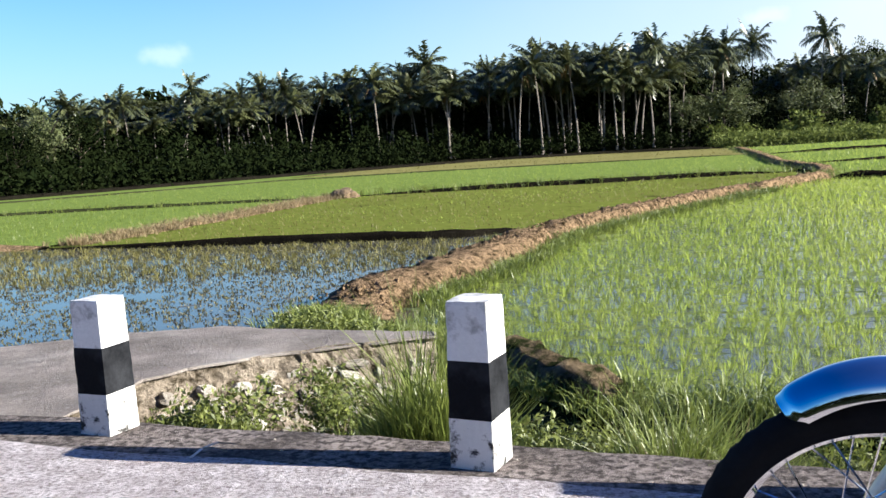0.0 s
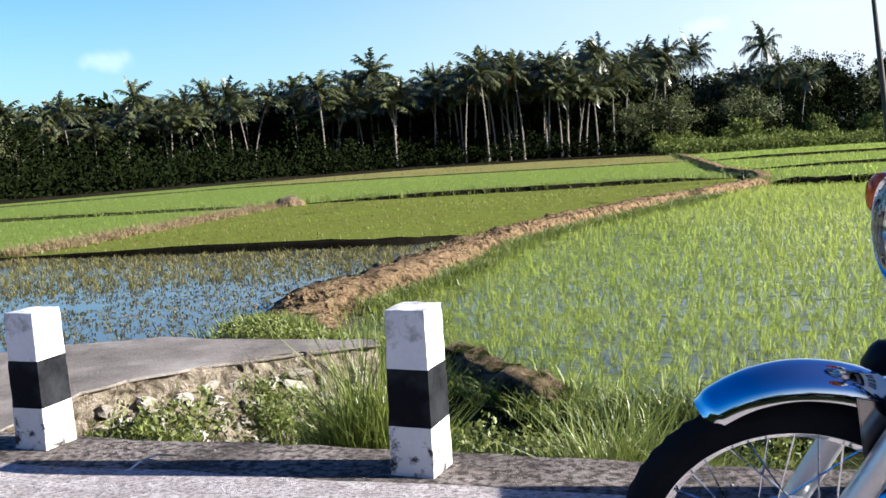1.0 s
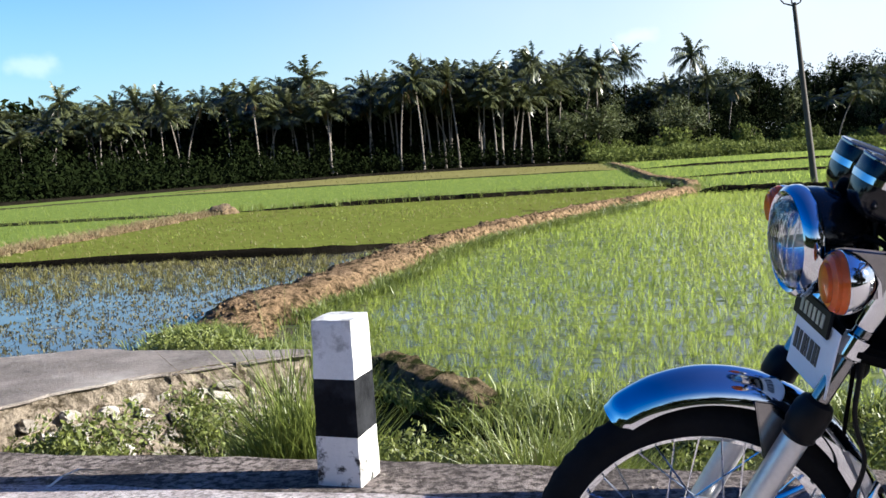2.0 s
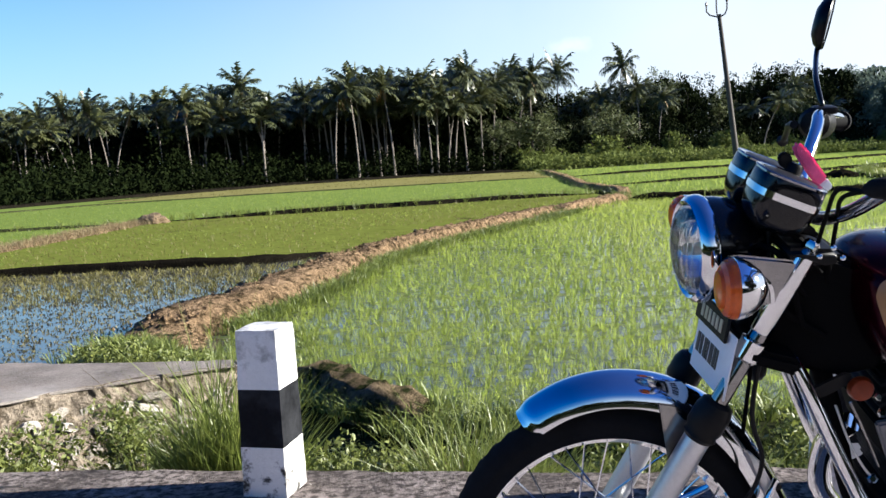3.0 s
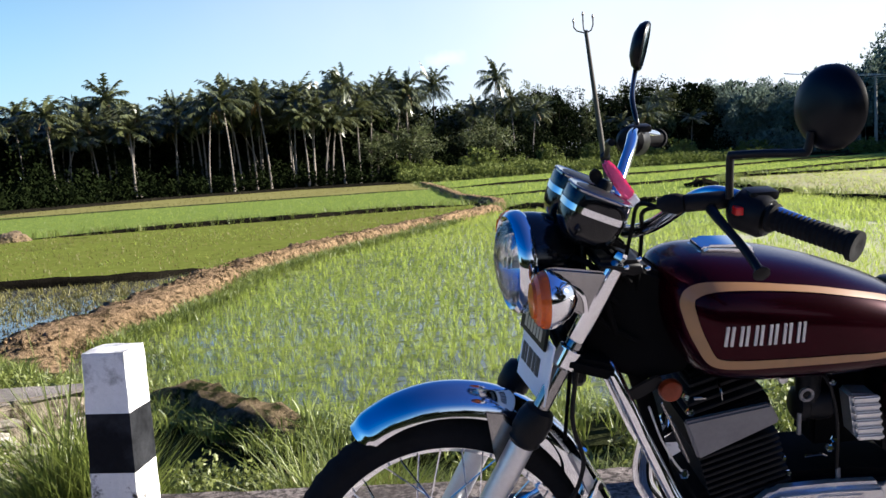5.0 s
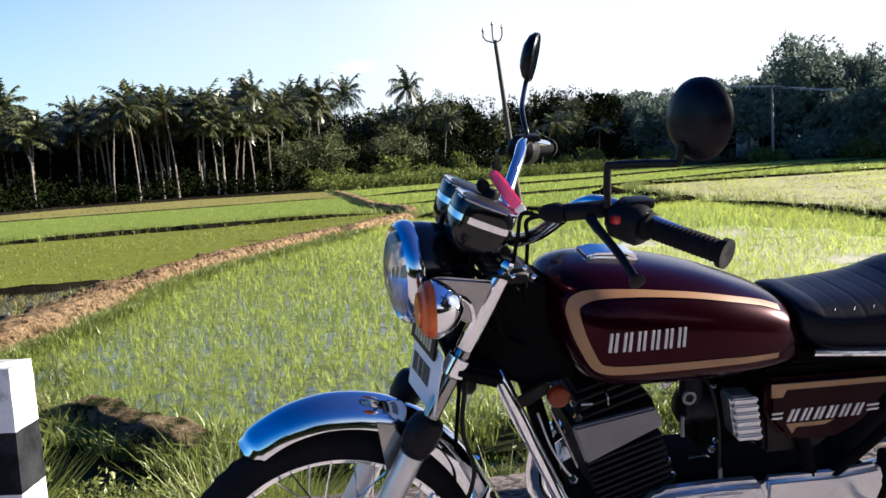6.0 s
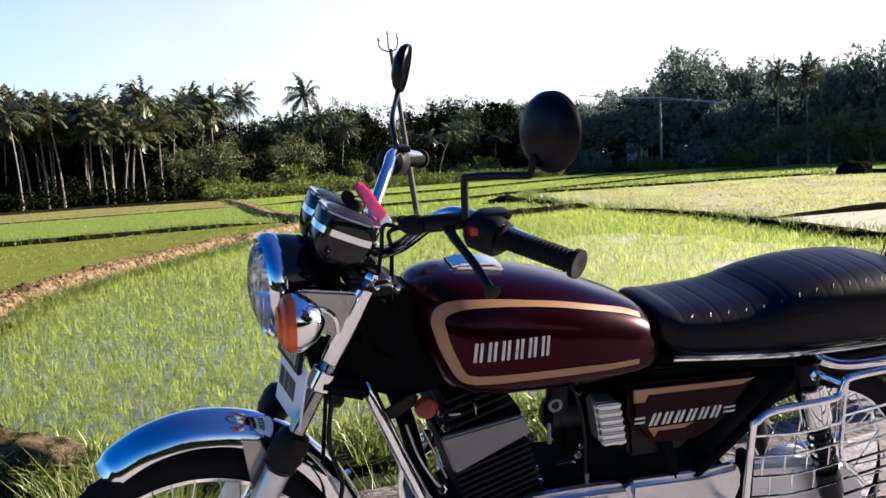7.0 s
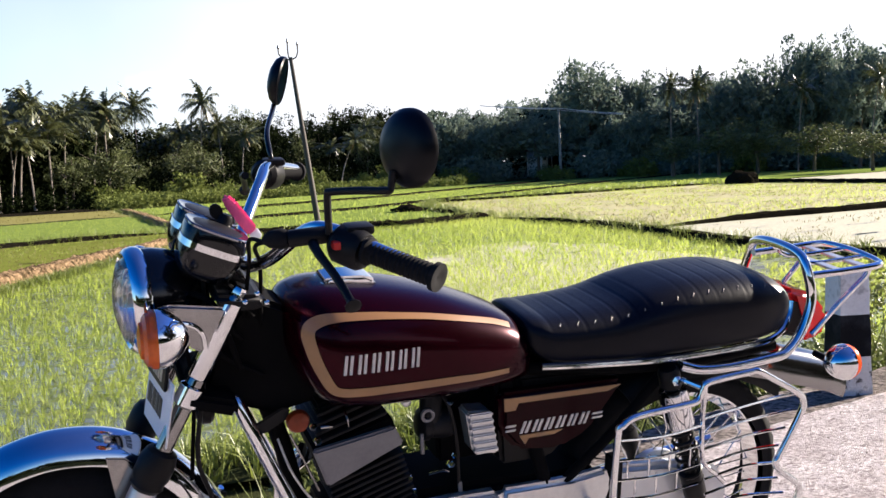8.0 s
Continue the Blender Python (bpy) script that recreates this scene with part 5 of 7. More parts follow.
M_POLE = mat("weathered_pole", (0.054, 0.0468, 0.0396), 0.8, vary=0.3, scale=3, fine=20, bump=0.3)
M_WIRE = mat("grey_wire", (0.5, 0.5, 0.5), 0.5, vary=0.1, bump=0)
M_INSUL = mat("insulator", (0.05, 0.03, 0.025), 0.25, vary=0.1, bump=0)
pole = new("utility_pole")
b_, t_ = Vector((18.30, 32.65, -1.25)), Vector((17.66, 32.99, 5.65))
bm = bmesh.new()
tube(bm, [b_.lerp(t_, k / 6) for k in range(7)], [0.13 - 0.055 * k / 6 for k in range(7)], 10)
from_bm("shaft", bm, M_POLE, pole)
for tip in ((17.25, 33.20, 5.98), (17.92, 32.86, 6.09), (17.58, 33.04, 6.22)):
    tip = Vector(tip)
    bm = bmesh.new()
    out_ = Vector((tip.x, tip.y, t_.z + 0.02))
    tube(bm, [t_ - Vector((0, 0, 0.12)), t_.lerp(out_, 0.75) + Vector((0, 0, -0.02)), out_.lerp(tip, 0.4), tip], 0.03, 6)
    arm = from_bm("arm", bm, M_POLE, pole)
    bm = bmesh.new()
    tube(bm, [tip, tip + Vector((0, 0, 0.05)), tip + Vector((0, 0, 0.09)), tip + Vector((0, 0, 0.16))], [0.03, 0.055, 0.045, 0.02], 8)
    from_bm("insulator", bm, M_INSUL, arm)
tagged(pole, "leaning dark utility pole with three-armed top standing in the rice", "utility pole")

pole2 = new("utility_pole")
bm = bmesh.new()
tube(bm, [(78.84, 82.2, -1.2), (78.82, 82.22, 7.5)], [0.20, 0.12], 8)
from_bm("shaft", bm, mat("pale_pole", (0.20, 0.19, 0.17), 0.85, vary=0.2, scale=2, fine=15, bump=0.2), pole2, "pale concrete shaft")
bm = bmesh.new()
tube(bm, [(78.1, 82.9, 7.3), (79.5, 81.5, 7.3)], 0.07, 6)
from_bm("crossarm", bm, M_POLE, pole2)
tagged(pole2, "distant utility pole with wires against dark trees", "utility pole")
for k, dz in ((-0.5, 0.0), (0.0, 0.12), (0.5, 0.0)):
    bm = bmesh.new()
    p0, p1, p2 = Vector((71.7 + k, 88.4 + k, 8.3)), Vector((78.8 + k * 0.9, 82.2 - k * 0.9, 7.4 + dz)), Vector((83.2 - k, 75.8 - k, 6.3 + dz))
    pts = [p0.lerp(p1, i / 10) - Vector((0, 0, 0.3 * (i / 10) * (1 - i / 10))) for i in range(10)] + [p1.lerp(p2, i / 10) - Vector((0, 0, 0.3 * (i / 10) * (1 - i / 10))) for i in range(11)]
    tube(bm, pts, 0.022, 4)
    from_bm("wire", bm, M_WIRE, label="thin grey overhead wire over the fields", category="wire", group="overhead wires")

house = new("house")
M_LIME = mat("limewash", (0.706, 0.706, 0.706), 0.9, vary=0.12, scale=1, fine=8, bump=0.2)
M_TILE = mat("clay_roof", (0.14, 0.07, 0.05), 0.9, vary=0.3, scale=1, fine=10, bump=0.5, dist=0.05)
hx, hy = 85.6, 93.4
from_bm("wall", bm_box(hx, hy, 1.0, 1.9, 3.0, 3.4, 0.02), M_LIME, house)
bm = bmesh.new()
r4 = [bm.verts.new(p) for p in ((hx - 1.2, hy - 1.9, 2.65), (hx + 1.2, hy - 1.9, 2.65), (hx + 1.2, hy + 1.9, 2.65), (hx - 1.2, hy + 1.9, 2.65), (hx - 1.2, hy, 3.5), (hx + 1.2, hy, 3.5))]
for q in ((0, 1, 5, 4), (2, 3, 4, 5), (0, 4, 3), (1, 2, 5), (0, 3, 2, 1)):
    bm.faces.new([r4[i] for i in q])
from_bm("roof", bm, M_TILE, house, "dark tiled roof", smooth=False)
# window and door panels reuse the near-black bund colour
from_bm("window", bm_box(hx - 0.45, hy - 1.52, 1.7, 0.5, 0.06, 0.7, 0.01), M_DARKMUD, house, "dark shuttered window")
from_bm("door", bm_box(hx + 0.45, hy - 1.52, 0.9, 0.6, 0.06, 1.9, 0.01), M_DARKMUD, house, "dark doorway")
rng = np.random.default_rng(91)
c = np.stack([rng.uniform(-5, 5, 60), rng.normal(0, 0.5, 60), rng.uniform(-0.9, 0.35, 60)], 1) @ np.array([[0.74, -0.67, 0], [0.67, 0.74, 0], [0, 0, 1]]) + [82.5, 90.0, 0]
v, f = leaf_cloud(rng, c, rng.uniform(0.4, 0.8, 60), 30, 0.14)
stuff("hedge", v, f, M_LEAFHAZE, "low grey-green hedge before the white house", "hedge")
tagged(house, "small white limewashed house under dark trees", "house")

# ---------------------------------------------------------------- motorcycle
M_CHROME = mat("chrome", (0.70, 0.705, 0.72), 0.06, 1.0, vary=0.03, scale=20, fine=90, bump=0.02, dist=0.001)
M_CAST = mat("grey_cast_metal", (0.155, 0.153, 0.162), 0.5, 0.4, vary=0.15, scale=20, fine=120, bump=0.1, dist=0.001)
M_FIN = mat("blackened_fins", (0.011, 0.011, 0.013), 0.5, 0.4, spec=0.2, vary=0.3, scale=14, fine=120, bump=0.1, dist=0.001)
M_ALU = mat("cast_aluminium", (0.55, 0.555, 0.57), 0.38, 0.85, vary=0.10, scale=14, fine=120, bump=0.06, dist=0.001)
# chrome with a darker base colour
M_DULL = mat("dark_chrome", (0.26, 0.255, 0.255), 0.12, 1.0, vary=0.12, scale=12, fine=90, bump=0.05, dist=0.001)
M_SILVER = mat("silver_paint", (0.52, 0.53, 0.55), 0.35, 0.45, vary=0.06, scale=10, fine=90, bump=0.03, dist=0.001)
M_GLOSS = mat("black_enamel", (0.004, 0.004, 0.005), 0.12, spec=0.35, vary=0.15, scale=12, fine=90, bump=0.02, dist=0.001)
M_FRAME = mat("black_frame_paint", (0.003, 0.003, 0.0035), 0.8, vary=0.15, scale=12, fine=90, bump=0.03, dist=0.001, spec=0.05)
M_SATIN = mat("black_plastic", (0.005, 0.005, 0.006), 0.45, spec=0.15, vary=0.2, scale=12, fine=140, bump=0.08, dist=0.001)
M_SHELL = mat("mirror_shell", (0.0015, 0.0018, 0.0032), 0.36, spec=0.15, vary=0.15, scale=10, fine=120, bump=0.03, dist=0.001)
M_RUBBER = mat("tyre_rubber", (0.007, 0.007, 0.008), 0.9, spec=0.15, vary=0.3, scale=12, fine=90, bump=0.2, dist=0.002)
M_VINYL = mat("black_vinyl", (0.002, 0.0025, 0.006), 0.38, spec=0.14, vary=0.2, scale=10, fine=220, bump=0.15, dist=0.001)
M_MAROON = mat("maroon_paint", (0.020, 0.0002, 0.0034), 0.20, 0.7, vary=0.12, scale=8, fine=200, bump=0.0, coat=0.10, spec=0.1)
# the tank's maroon again, its shade and dark reflections put into the colour
M_MAROONSHADE = mat("maroon_panel_shaded", (0.013, 0.0008, 0.0022), 0.25, spec=0.08, vary=0.12, scale=8, fine=200, bump=0.0)
M_CREAM = mat("cream_decal", (0.255, 0.122, 0.040), 0.35, vary=0.08, scale=8, fine=60, bump=0.0, coat=0.4)
M_BADGE = mat("silver_badge", (0.45, 0.45, 0.46), 0.3, 0.6, vary=0.06, scale=20, fine=90, bump=0)
M_AMBER = mat("amber_plastic", (0.85, 0.16, 0.012), 0.22, vary=0.10, scale=30, fine=120, bump=0.15, dist=0.002, trans=0.35, coat=0.5)
# amber darkened in its colour for the reflector that sits in shade
M_AMBERSHADE = mat("shaded_amber", (0.16, 0.020, 0.003), 0.3, vary=0.2, scale=30, fine=120, bump=0.1, dist=0.001, spec=0.3)
M_RED = mat("red_plastic", (0.72, 0.015, 0.015), 0.2, vary=0.08, scale=20, fine=90, bump=0.05, dist=0.001, trans=0.3, coat=0.5)
M_PINK = mat("pink_cloth", (0.80, 0.09, 0.25), 0.7, vary=0.15, scale=30, fine=160, bump=0.5, dist=0.004)
M_PLATE = mat("white_plate", (0.74, 0.75, 0.78), 0.4, vary=0.04, scale=10, fine=60, bump=0.03)
M_BAR = mat("dark_lettering", (0.02, 0.02, 0.025), 0.5, vary=0.1, bump=0)
M_LENS = bpy.data.materials.new("clear_glass")
M_LENS.use_nodes = True
g_ = M_LENS.node_tree.nodes["Principled BSDF"]
g_.inputs["Transmission Weight"].default_value, g_.inputs["Roughness"].default_value, g_.inputs["IOR"].default_value = 1.0, 0.03, 1.48
g_.inputs["Base Color"].default_value = (0.95, 0.97, 0.97, 1)

bike = new("motorcycle")
tagged(bike, "maroon and chrome two-stroke motorcycle leaning on its side stand", "motorcycle")


def part(name, bm, material, parent=None, label="", smooth=True):
    return from_bm(name, bm, material, parent or bike, label, smooth)


def lathe(profile, c, axis=1, seg=40, bm=None):
    """A turned form: (radius, offset) pairs round an axis (0 x, 1 y, 2 z) or a direction through c."""
    bm = bm or bmesh.new()
    c = Vector(c)
    d = Vector([1.0 if k == axis else 0.0 for k in range(3)]) if isinstance(axis, int) else Vector(axis).normalized()
    s = d.cross(Vector((0, 0, 1)) if abs(d.z) < 0.9 else Vector((1, 0, 0))).normalized()
    u = d.cross(s)
    rings = []
    for r, o in profile:
        if r < 1e-5:
            rings.append([bm.verts.new(c + d * o)])
        else:
            rings.append([bm.verts.new(c + d * o + (s * math.cos(a) + u * math.sin(a)) * r) for a in (2 * math.pi * k / seg for k in range(seg))])
    for a, b in zip(rings, rings[1:]):
        for k in range(seg):
            q = [a[k % len(a)], a[(k + 1) % len(a)], b[(k + 1) % len(b)], b[k % len(b)]]
            q = list(dict.fromkeys(q))
            if len(q) > 2:
                bm.faces.new(q)
    return bm


def prism(poly, y0, y1, bevel=0.004, bm=None, seg=2):
    """A plate or block: an outline in x and z, between two widths y."""
    b2 = bmesh.new()
    f = b2.faces.new([b2.verts.new((x, y0, z)) for x, z in poly])
    ex = bmesh.ops.extrude_face_region(b2, geom=[f])
    for w in ex["geom"]:
        if isinstance(w, bmesh.types.BMVert):
            w.co.y = y1
    bmesh.ops.recalc_face_normals(b2, faces=b2.faces)
    if bevel:
        bmesh.ops.bevel(b2, geom=b2.edges[:], offset=bevel, segments=seg, affect='EDGES')
    return b2


def rod(pts, r, k=6, seg=10, bm=None):
    bm = bm or bmesh.new()
    return tube(bm, smooth_path(pts, k) if k > 1 else pts, r, seg)


def interp(st, x):
    xs = [s[0] for s in st]
    if x >= xs[0]:
        return st[0][1:]
    for a, b in zip(st, st[1:]):
        if x >= b[0]:
            t = (a[0] - x) / (a[0] - b[0])
            return tuple(p + (q - p) * t for p, q in zip(a[1:], b[1:]))
    return st[-1][1:]


def smooth_stations(st, n):
    """Stations thinned or thickened to n along a smooth curve."""
    pts = smooth_path([Vector((s[0], s[1], s[2])) for s in st], 8)
    ws = smooth_path([Vector((s[0], s[3], 0)) for s in st], 8)
    out = [(p.x, p.y, p.z, w.y) for p, w in zip(pts, ws)]
    return [out[round(i * (len(out) - 1) / (n - 1))] for i in range(n)]


def even_stations(st, n):
    """n stations, evenly spaced along x, on the smooth curve through st."""
    fine_ = smooth_stations(st, 8 * (len(st) - 1) + 1)
    x0, x1 = st[0][0], st[-1][0]
    return [(x, *interp(fine_, x)) for x in (x0 + (x1 - x0) * i / (n - 1) for i in range(n))]


def loft(st, seg=36, pt=0.9, pb=0.5, py=0.7, belly=0.42, ripple=None):
    bm = bmesh.new()
    rings = []
    for x, zt, zb, w in st:
        zc = zb + (zt - zb) * belly
        ring = []
        for k in range(seg):
            a = 2 * math.pi * k / seg
            c, s = math.cos(a), math.sin(a)
            y = w * math.copysign(abs(c) ** py, c)
            z = zc + (zt - zc) * s ** pt if s >= 0 else zc - (zc - zb) * abs(s) ** pb
            if ripple and s > 0.35:
                z -= ripple(x) * min(1, (s - 0.35) * 3)
            ring.append(bm.verts.new((x, y, z)))
        rings.append(ring)
    for a, b in zip(rings, rings[1:]):
        for k in range(seg):
            bm.faces.new((a[k], a[(k + 1) % seg], b[(k + 1) % seg], b[k]))
    bm.faces.new(rings[0])
    bm.faces.new(rings[-1][::-1])
    return bm


# wheels
def wheel(x, z, R, w, name, hub_r):
    hub = part(name, lathe([(0.0, -0.07), (0.03, -0.07), (0.03, -0.055), (hub_r * 0.9, -0.052), (hub_r, -0.045), (hub_r, -0.03), (hub_r * 0.8, -0.022), (hub_r * 0.8, 0.022), (hub_r, 0.03), (hub_r, 0.045), (hub_r * 0.92, 0.053), (0.03, 0.056), (0.03, 0.07), (0.012, 0.085), (0, 0.085)], (x, 0, z)), M_ALU, None, "cast aluminium drum hub with spokes")
    rr = R - 0.052
    part("rim", lathe([(rr - 0.012, -0.016), (rr - 0.004, -0.027), (rr + 0.006, -0.028), (rr + 0.006, -0.023), (rr - 0.008, -0.014), (rr - 0.018, 0), (rr - 0.008, 0.014), (rr + 0.006, 0.023), (rr + 0.006, 0.028), (rr - 0.004, 0.027), (rr - 0.012, 0.016), (rr - 0.022, 0.004), (rr - 0.022, -0.004), (rr - 0.012, -0.016)], (x, 0, z), seg=72), M_CHROME, hub, "chromed steel rim")
    prof = []
    for k in range(25):
        a = math.pi * (k / 24) - math.pi / 2
        r_ = rr + (R - rr) * math.cos(a) ** 0.75
        prof.append((r_, (w / 2) * math.sin(a) * (1 if abs(a) < 1.2 else 0.92)))
    bm = lathe(prof, (x, 0, z), seg=96)
    for v_ in bm.verts:
        d = v_.co - Vector((x, 0, z))
        ang, r_ = math.atan2(d.z, d.x), math.hypot(d.x, d.z)
        if r_ > R - 0.016:
            q = 0.0025 * (1 if (int(ang * 96 / 6.2832 + 200) + (1 if d.y > 0 else 0)) % 2 else -0.4)
            v_.co += Vector((d.x, 0, d.z)).normalized() * q
    part("tyre", bm, M_RUBBER, hub, "black ribbed tyre")
    bm = bmesh.new()
    tube(bm, [(0, 0, 0), (0, 0, 1)], 0.0017, 5)
    me = bpy.data.meshes.new("spoke")
    bm.to_mesh(me)
    bm.free()
    me.materials.append(M_CHROME)
    for k in range(36):
        a = 2 * math.pi * k / 36
        sd = 0.04 if k % 2 else -0.04
        off = (0.62 if (k // 2) % 2 else -0.62)
        p = Vector((x + (hub_r - 0.004) * math.cos(a + off), sd, z + (hub_r - 0.004) * math.sin(a + off)))
        q = Vector((x + (rr - 0.015) * math.cos(a), sd * 0.15, z + (rr - 0.015) * math.sin(a)))
        o = new("spoke", me)
        o.parent = hub
        d = q - p
        o.matrix_basis = Matrix.Translation(p) @ d.to_track_quat('Z', 'Y').to_matrix().to_4x4() @ Matrix.Diagonal((1, 1, d.length, 1))
    return hub


wheel(1.245, 0.29, 0.290, 0.072, "front_wheel", 0.075)
wheel(0.0, 0.30, 0.300, 0.086, "rear_wheel", 0.08)


def fender(path, w, drop, name, material, label, round_front=True):
    """A mudguard: a curved channel swept along a path in the bike's middle plane, with rolled lips and thickness."""
    pts = smooth_path([Vector((x, 0, z)) for x, z in path], 6)
    bm = bmesh.new()
    rings = []
    n = len(pts)
    for i, p in enumerate(pts):
        t = (pts[min(i + 1, n - 1)] - pts[max(0, i - 1)]).normalized()
        nr = Vector((-t.z, 0, t.x))
        if nr.z < 0 and abs(t.x) > 0.3:
            nr = -nr
        if abs(t.x) <= 0.3:
            nr = Vector((-abs(t.z), 0, 0)) if p.x < 1.2 else nr
        span = min(1.0, 0.62 + 0.38 * (i / 4) ** 0.6) if round_front else 1.0
        ring = []
        for k in range(21):
            ring.append(bm.verts.new(p + nr * ((math.cos(1.38 * span * (k / 10 - 1)) - 1) / (1 - math.cos(1.38)) * drop) + Vector((0, math.sin(1.38 * span * (1 - k / 10)) / math.sin(1.38) * w / 2, 0))))
        rings.append(ring)
    for a, b in zip(rings, rings[1:]):
        for k in range(20):
            bm.faces.new((a[k], a[k + 1], b[k + 1], b[k]))
    bmesh.ops.recalc_face_normals(bm, faces=bm.faces)
    bmesh.ops.solidify(bm, geom=bm.faces[:], thickness=0.003)
    return part(name, bm, material, None, label)


fpath = [(1.406, 0.568), (1.382, 0.592), (1.32, 0.625), (1.24, 0.641), (1.15, 0.630), (1.07, 0.590), (1.005, 0.525), (0.955, 0.44), (0.915, 0.36)]
ff = fender(fpath, 0.105, 0.046, "front_fender", M_CHROME, "curved chrome front mudguard")
for sd in (1, -1):
    bm = prism([(1.115, 0.58), (1.135, 0.60), (1.165, 0.605), (1.15, 0.50), (1.125, 0.47), (1.11, 0.50)], sd * 0.052, sd * 0.058, 0.002)
    part("fender_bracket", bm, M_DULL, ff)
    part("fender_stay", rod([(0.965, sd * 0.056, 0.455), (1.0, sd * 0.072, 0.40), (1.10, sd * 0.085, 0.33), (1.235, sd * 0.09, 0.285)], 0.006, 5, 8), M_CHROME, ff)
part("mud_flap", prism([(0.985, 0.475), (1.012, 0.505), (0.935, 0.30), (0.905, 0.31)], -0.05, 0.053, 0.003), M_ALU, ff, "dull metal mudguard end plate")
for sd in (1, -1):
    part("bolt", lathe([(0, 0), (0.007, 0), (0.007, 0.004), (0, 0.005)], (0.962, sd * 0.053, 0.44), (0, sd, 0), 8), M_SATIN, ff)

# fork
FT, FA = Vector((0.945, 0, 0.880)), Vector((1.249, 0, 0.285))
fd = (FA - FT).normalized()
for sd in (1, -1):
    y = Vector((0, sd * 0.095, 0))
    leg = part("fork_leg", lathe([(0, 0), (0.012, 0), (0.0148, 0.004), (0.0148, 0.34), (0, 0.34)], FT + y, fd, 20), M_DULL, None, "chromed telescopic fork tube")
    part("slider", lathe([(0.0, 0.33), (0.021, 0.33), (0.0225, 0.36), (0.0225, 0.62), (0.019, 0.66), (0.014, 0.685), (0, 0.69)], FT + y, fd, 20), M_ALU, leg, "grey aluminium fork slider")
    part("dust_boot", lathe([(0.017, 0.285), (0.026, 0.29), (0.031, 0.305), (0.031, 0.335), (0.027, 0.345), (0.029, 0.352), (0.023, 0.36), (0.017, 0.36)], FT + y, fd, 20), M_SATIN, leg, "black rubber dust boot")
    part("clamp", lathe([(0.0165, 0.165), (0.022, 0.168), (0.022, 0.20), (0.0165, 0.205)], FT + y, fd, 20), M_CHROME, leg)
    part("cap_nut", lathe([(0, -0.014), (0.010, -0.014), (0.013, -0.008), (0.013, 0.0), (0, 0)], FT + y, fd, 6), M_CHROME, leg)
part("top_yoke", prism([(0.985, 0.868), (0.985, 0.886), (0.905, 0.880), (0.895, 0.860), (0.93, 0.852)], -0.112, 0.112, 0.009, seg=3), M_SATIN, None, "black fork yoke")
for x, z in ((0.915, 0.885), (0.935, 0.872), (0.900, 0.868)):
    part("bolt", lathe([(0, 0), (0.0045, 0), (0.0045, 0.004), (0.002, 0.006), (0, 0.006)], (x, 0.112, z), (0.2, 1, 0.5), 8), M_CHROME)
part("lower_yoke", prism([(1.04, 0.70), (1.035, 0.725), (0.95, 0.70), (0.955, 0.672)], -0.118, 0.118, 0.008), M_FRAME)
part("steering_head", lathe([(0, -0.01), (0.032, -0.01), (0.03, 0.05), (0.03, 0.15), (0.032, 0.20), (0, 0.20)], (0.915, 0, 0.865), (0.455, 0, -0.89), 20), M_FRAME)

# head lamp and its brackets
hl = part("headlight", lathe([(0.086, 0.0), (0.086, -0.02), (0.082, -0.045), (0.070, -0.075), (0.048, -0.10), (0.02, -0.113), (0, -0.115)], (1.0895, 0, 0.858), 0, 44), M_GLOSS, None, "round headlight with black shell and chrome ring")
part("rim_ring", lathe([(0.076, 0.022), (0.081, 0.026), (0.0875, 0.020), (0.0905, 0.010), (0.0905, 0.001), (0.087, -0.004), (0.084, -0.003), (0.080, 0.004), (0.076, 0.022)], (1.0895, 0, 0.858), 0, 48), M_CHROME, hl, "chrome headlight ring")
part("lens", lathe([(0.078, 0.018), (0.070, 0.027), (0.050, 0.036), (0.026, 0.041), (0, 0.043), (0, 0.039), (0.026, 0.037), (0.050, 0.032), (0.070, 0.023), (0.078, 0.014)], (1.0895, 0, 0.858), 0, 44), M_LENS, hl, "clear ribbed glass lens")
for k in range(9):
    y = -0.056 + 0.014 * k
    h_ = math.sqrt(max(0.0, 0.068 ** 2 - y * y))
    part("lens_rib", rod([(1.0895 + 0.043 - 2.9 * (y * y + (h_ * q) ** 2), y, 0.858 + h_ * q) for q in (-1, -0.5, 0, 0.5, 1)], 0.0016, 2, 5), M_LENS, hl)
part("reflector", lathe([(0.074, 0.012), (0.060, -0.012), (0.035, -0.035), (0.012, -0.044), (0, -0.044)], (1.0895, 0, 0.858), 0, 40), M_CHROME, hl, "mirror-bright reflector bowl")
part("bulb", lathe([(0, -0.002), (0.006, -0.004), (0.008, -0.015), (0.006, -0.03), (0, -0.04)], (1.0895, 0, 0.858), 0, 14), M_SILVER, hl)
hl.matrix_basis = Matrix.Translation((1.0895, 0, 0.858)) @ Matrix.Rotation(radians(7), 4, 'Z') @ Matrix.Translation((-1.0895, 0, -0.858))
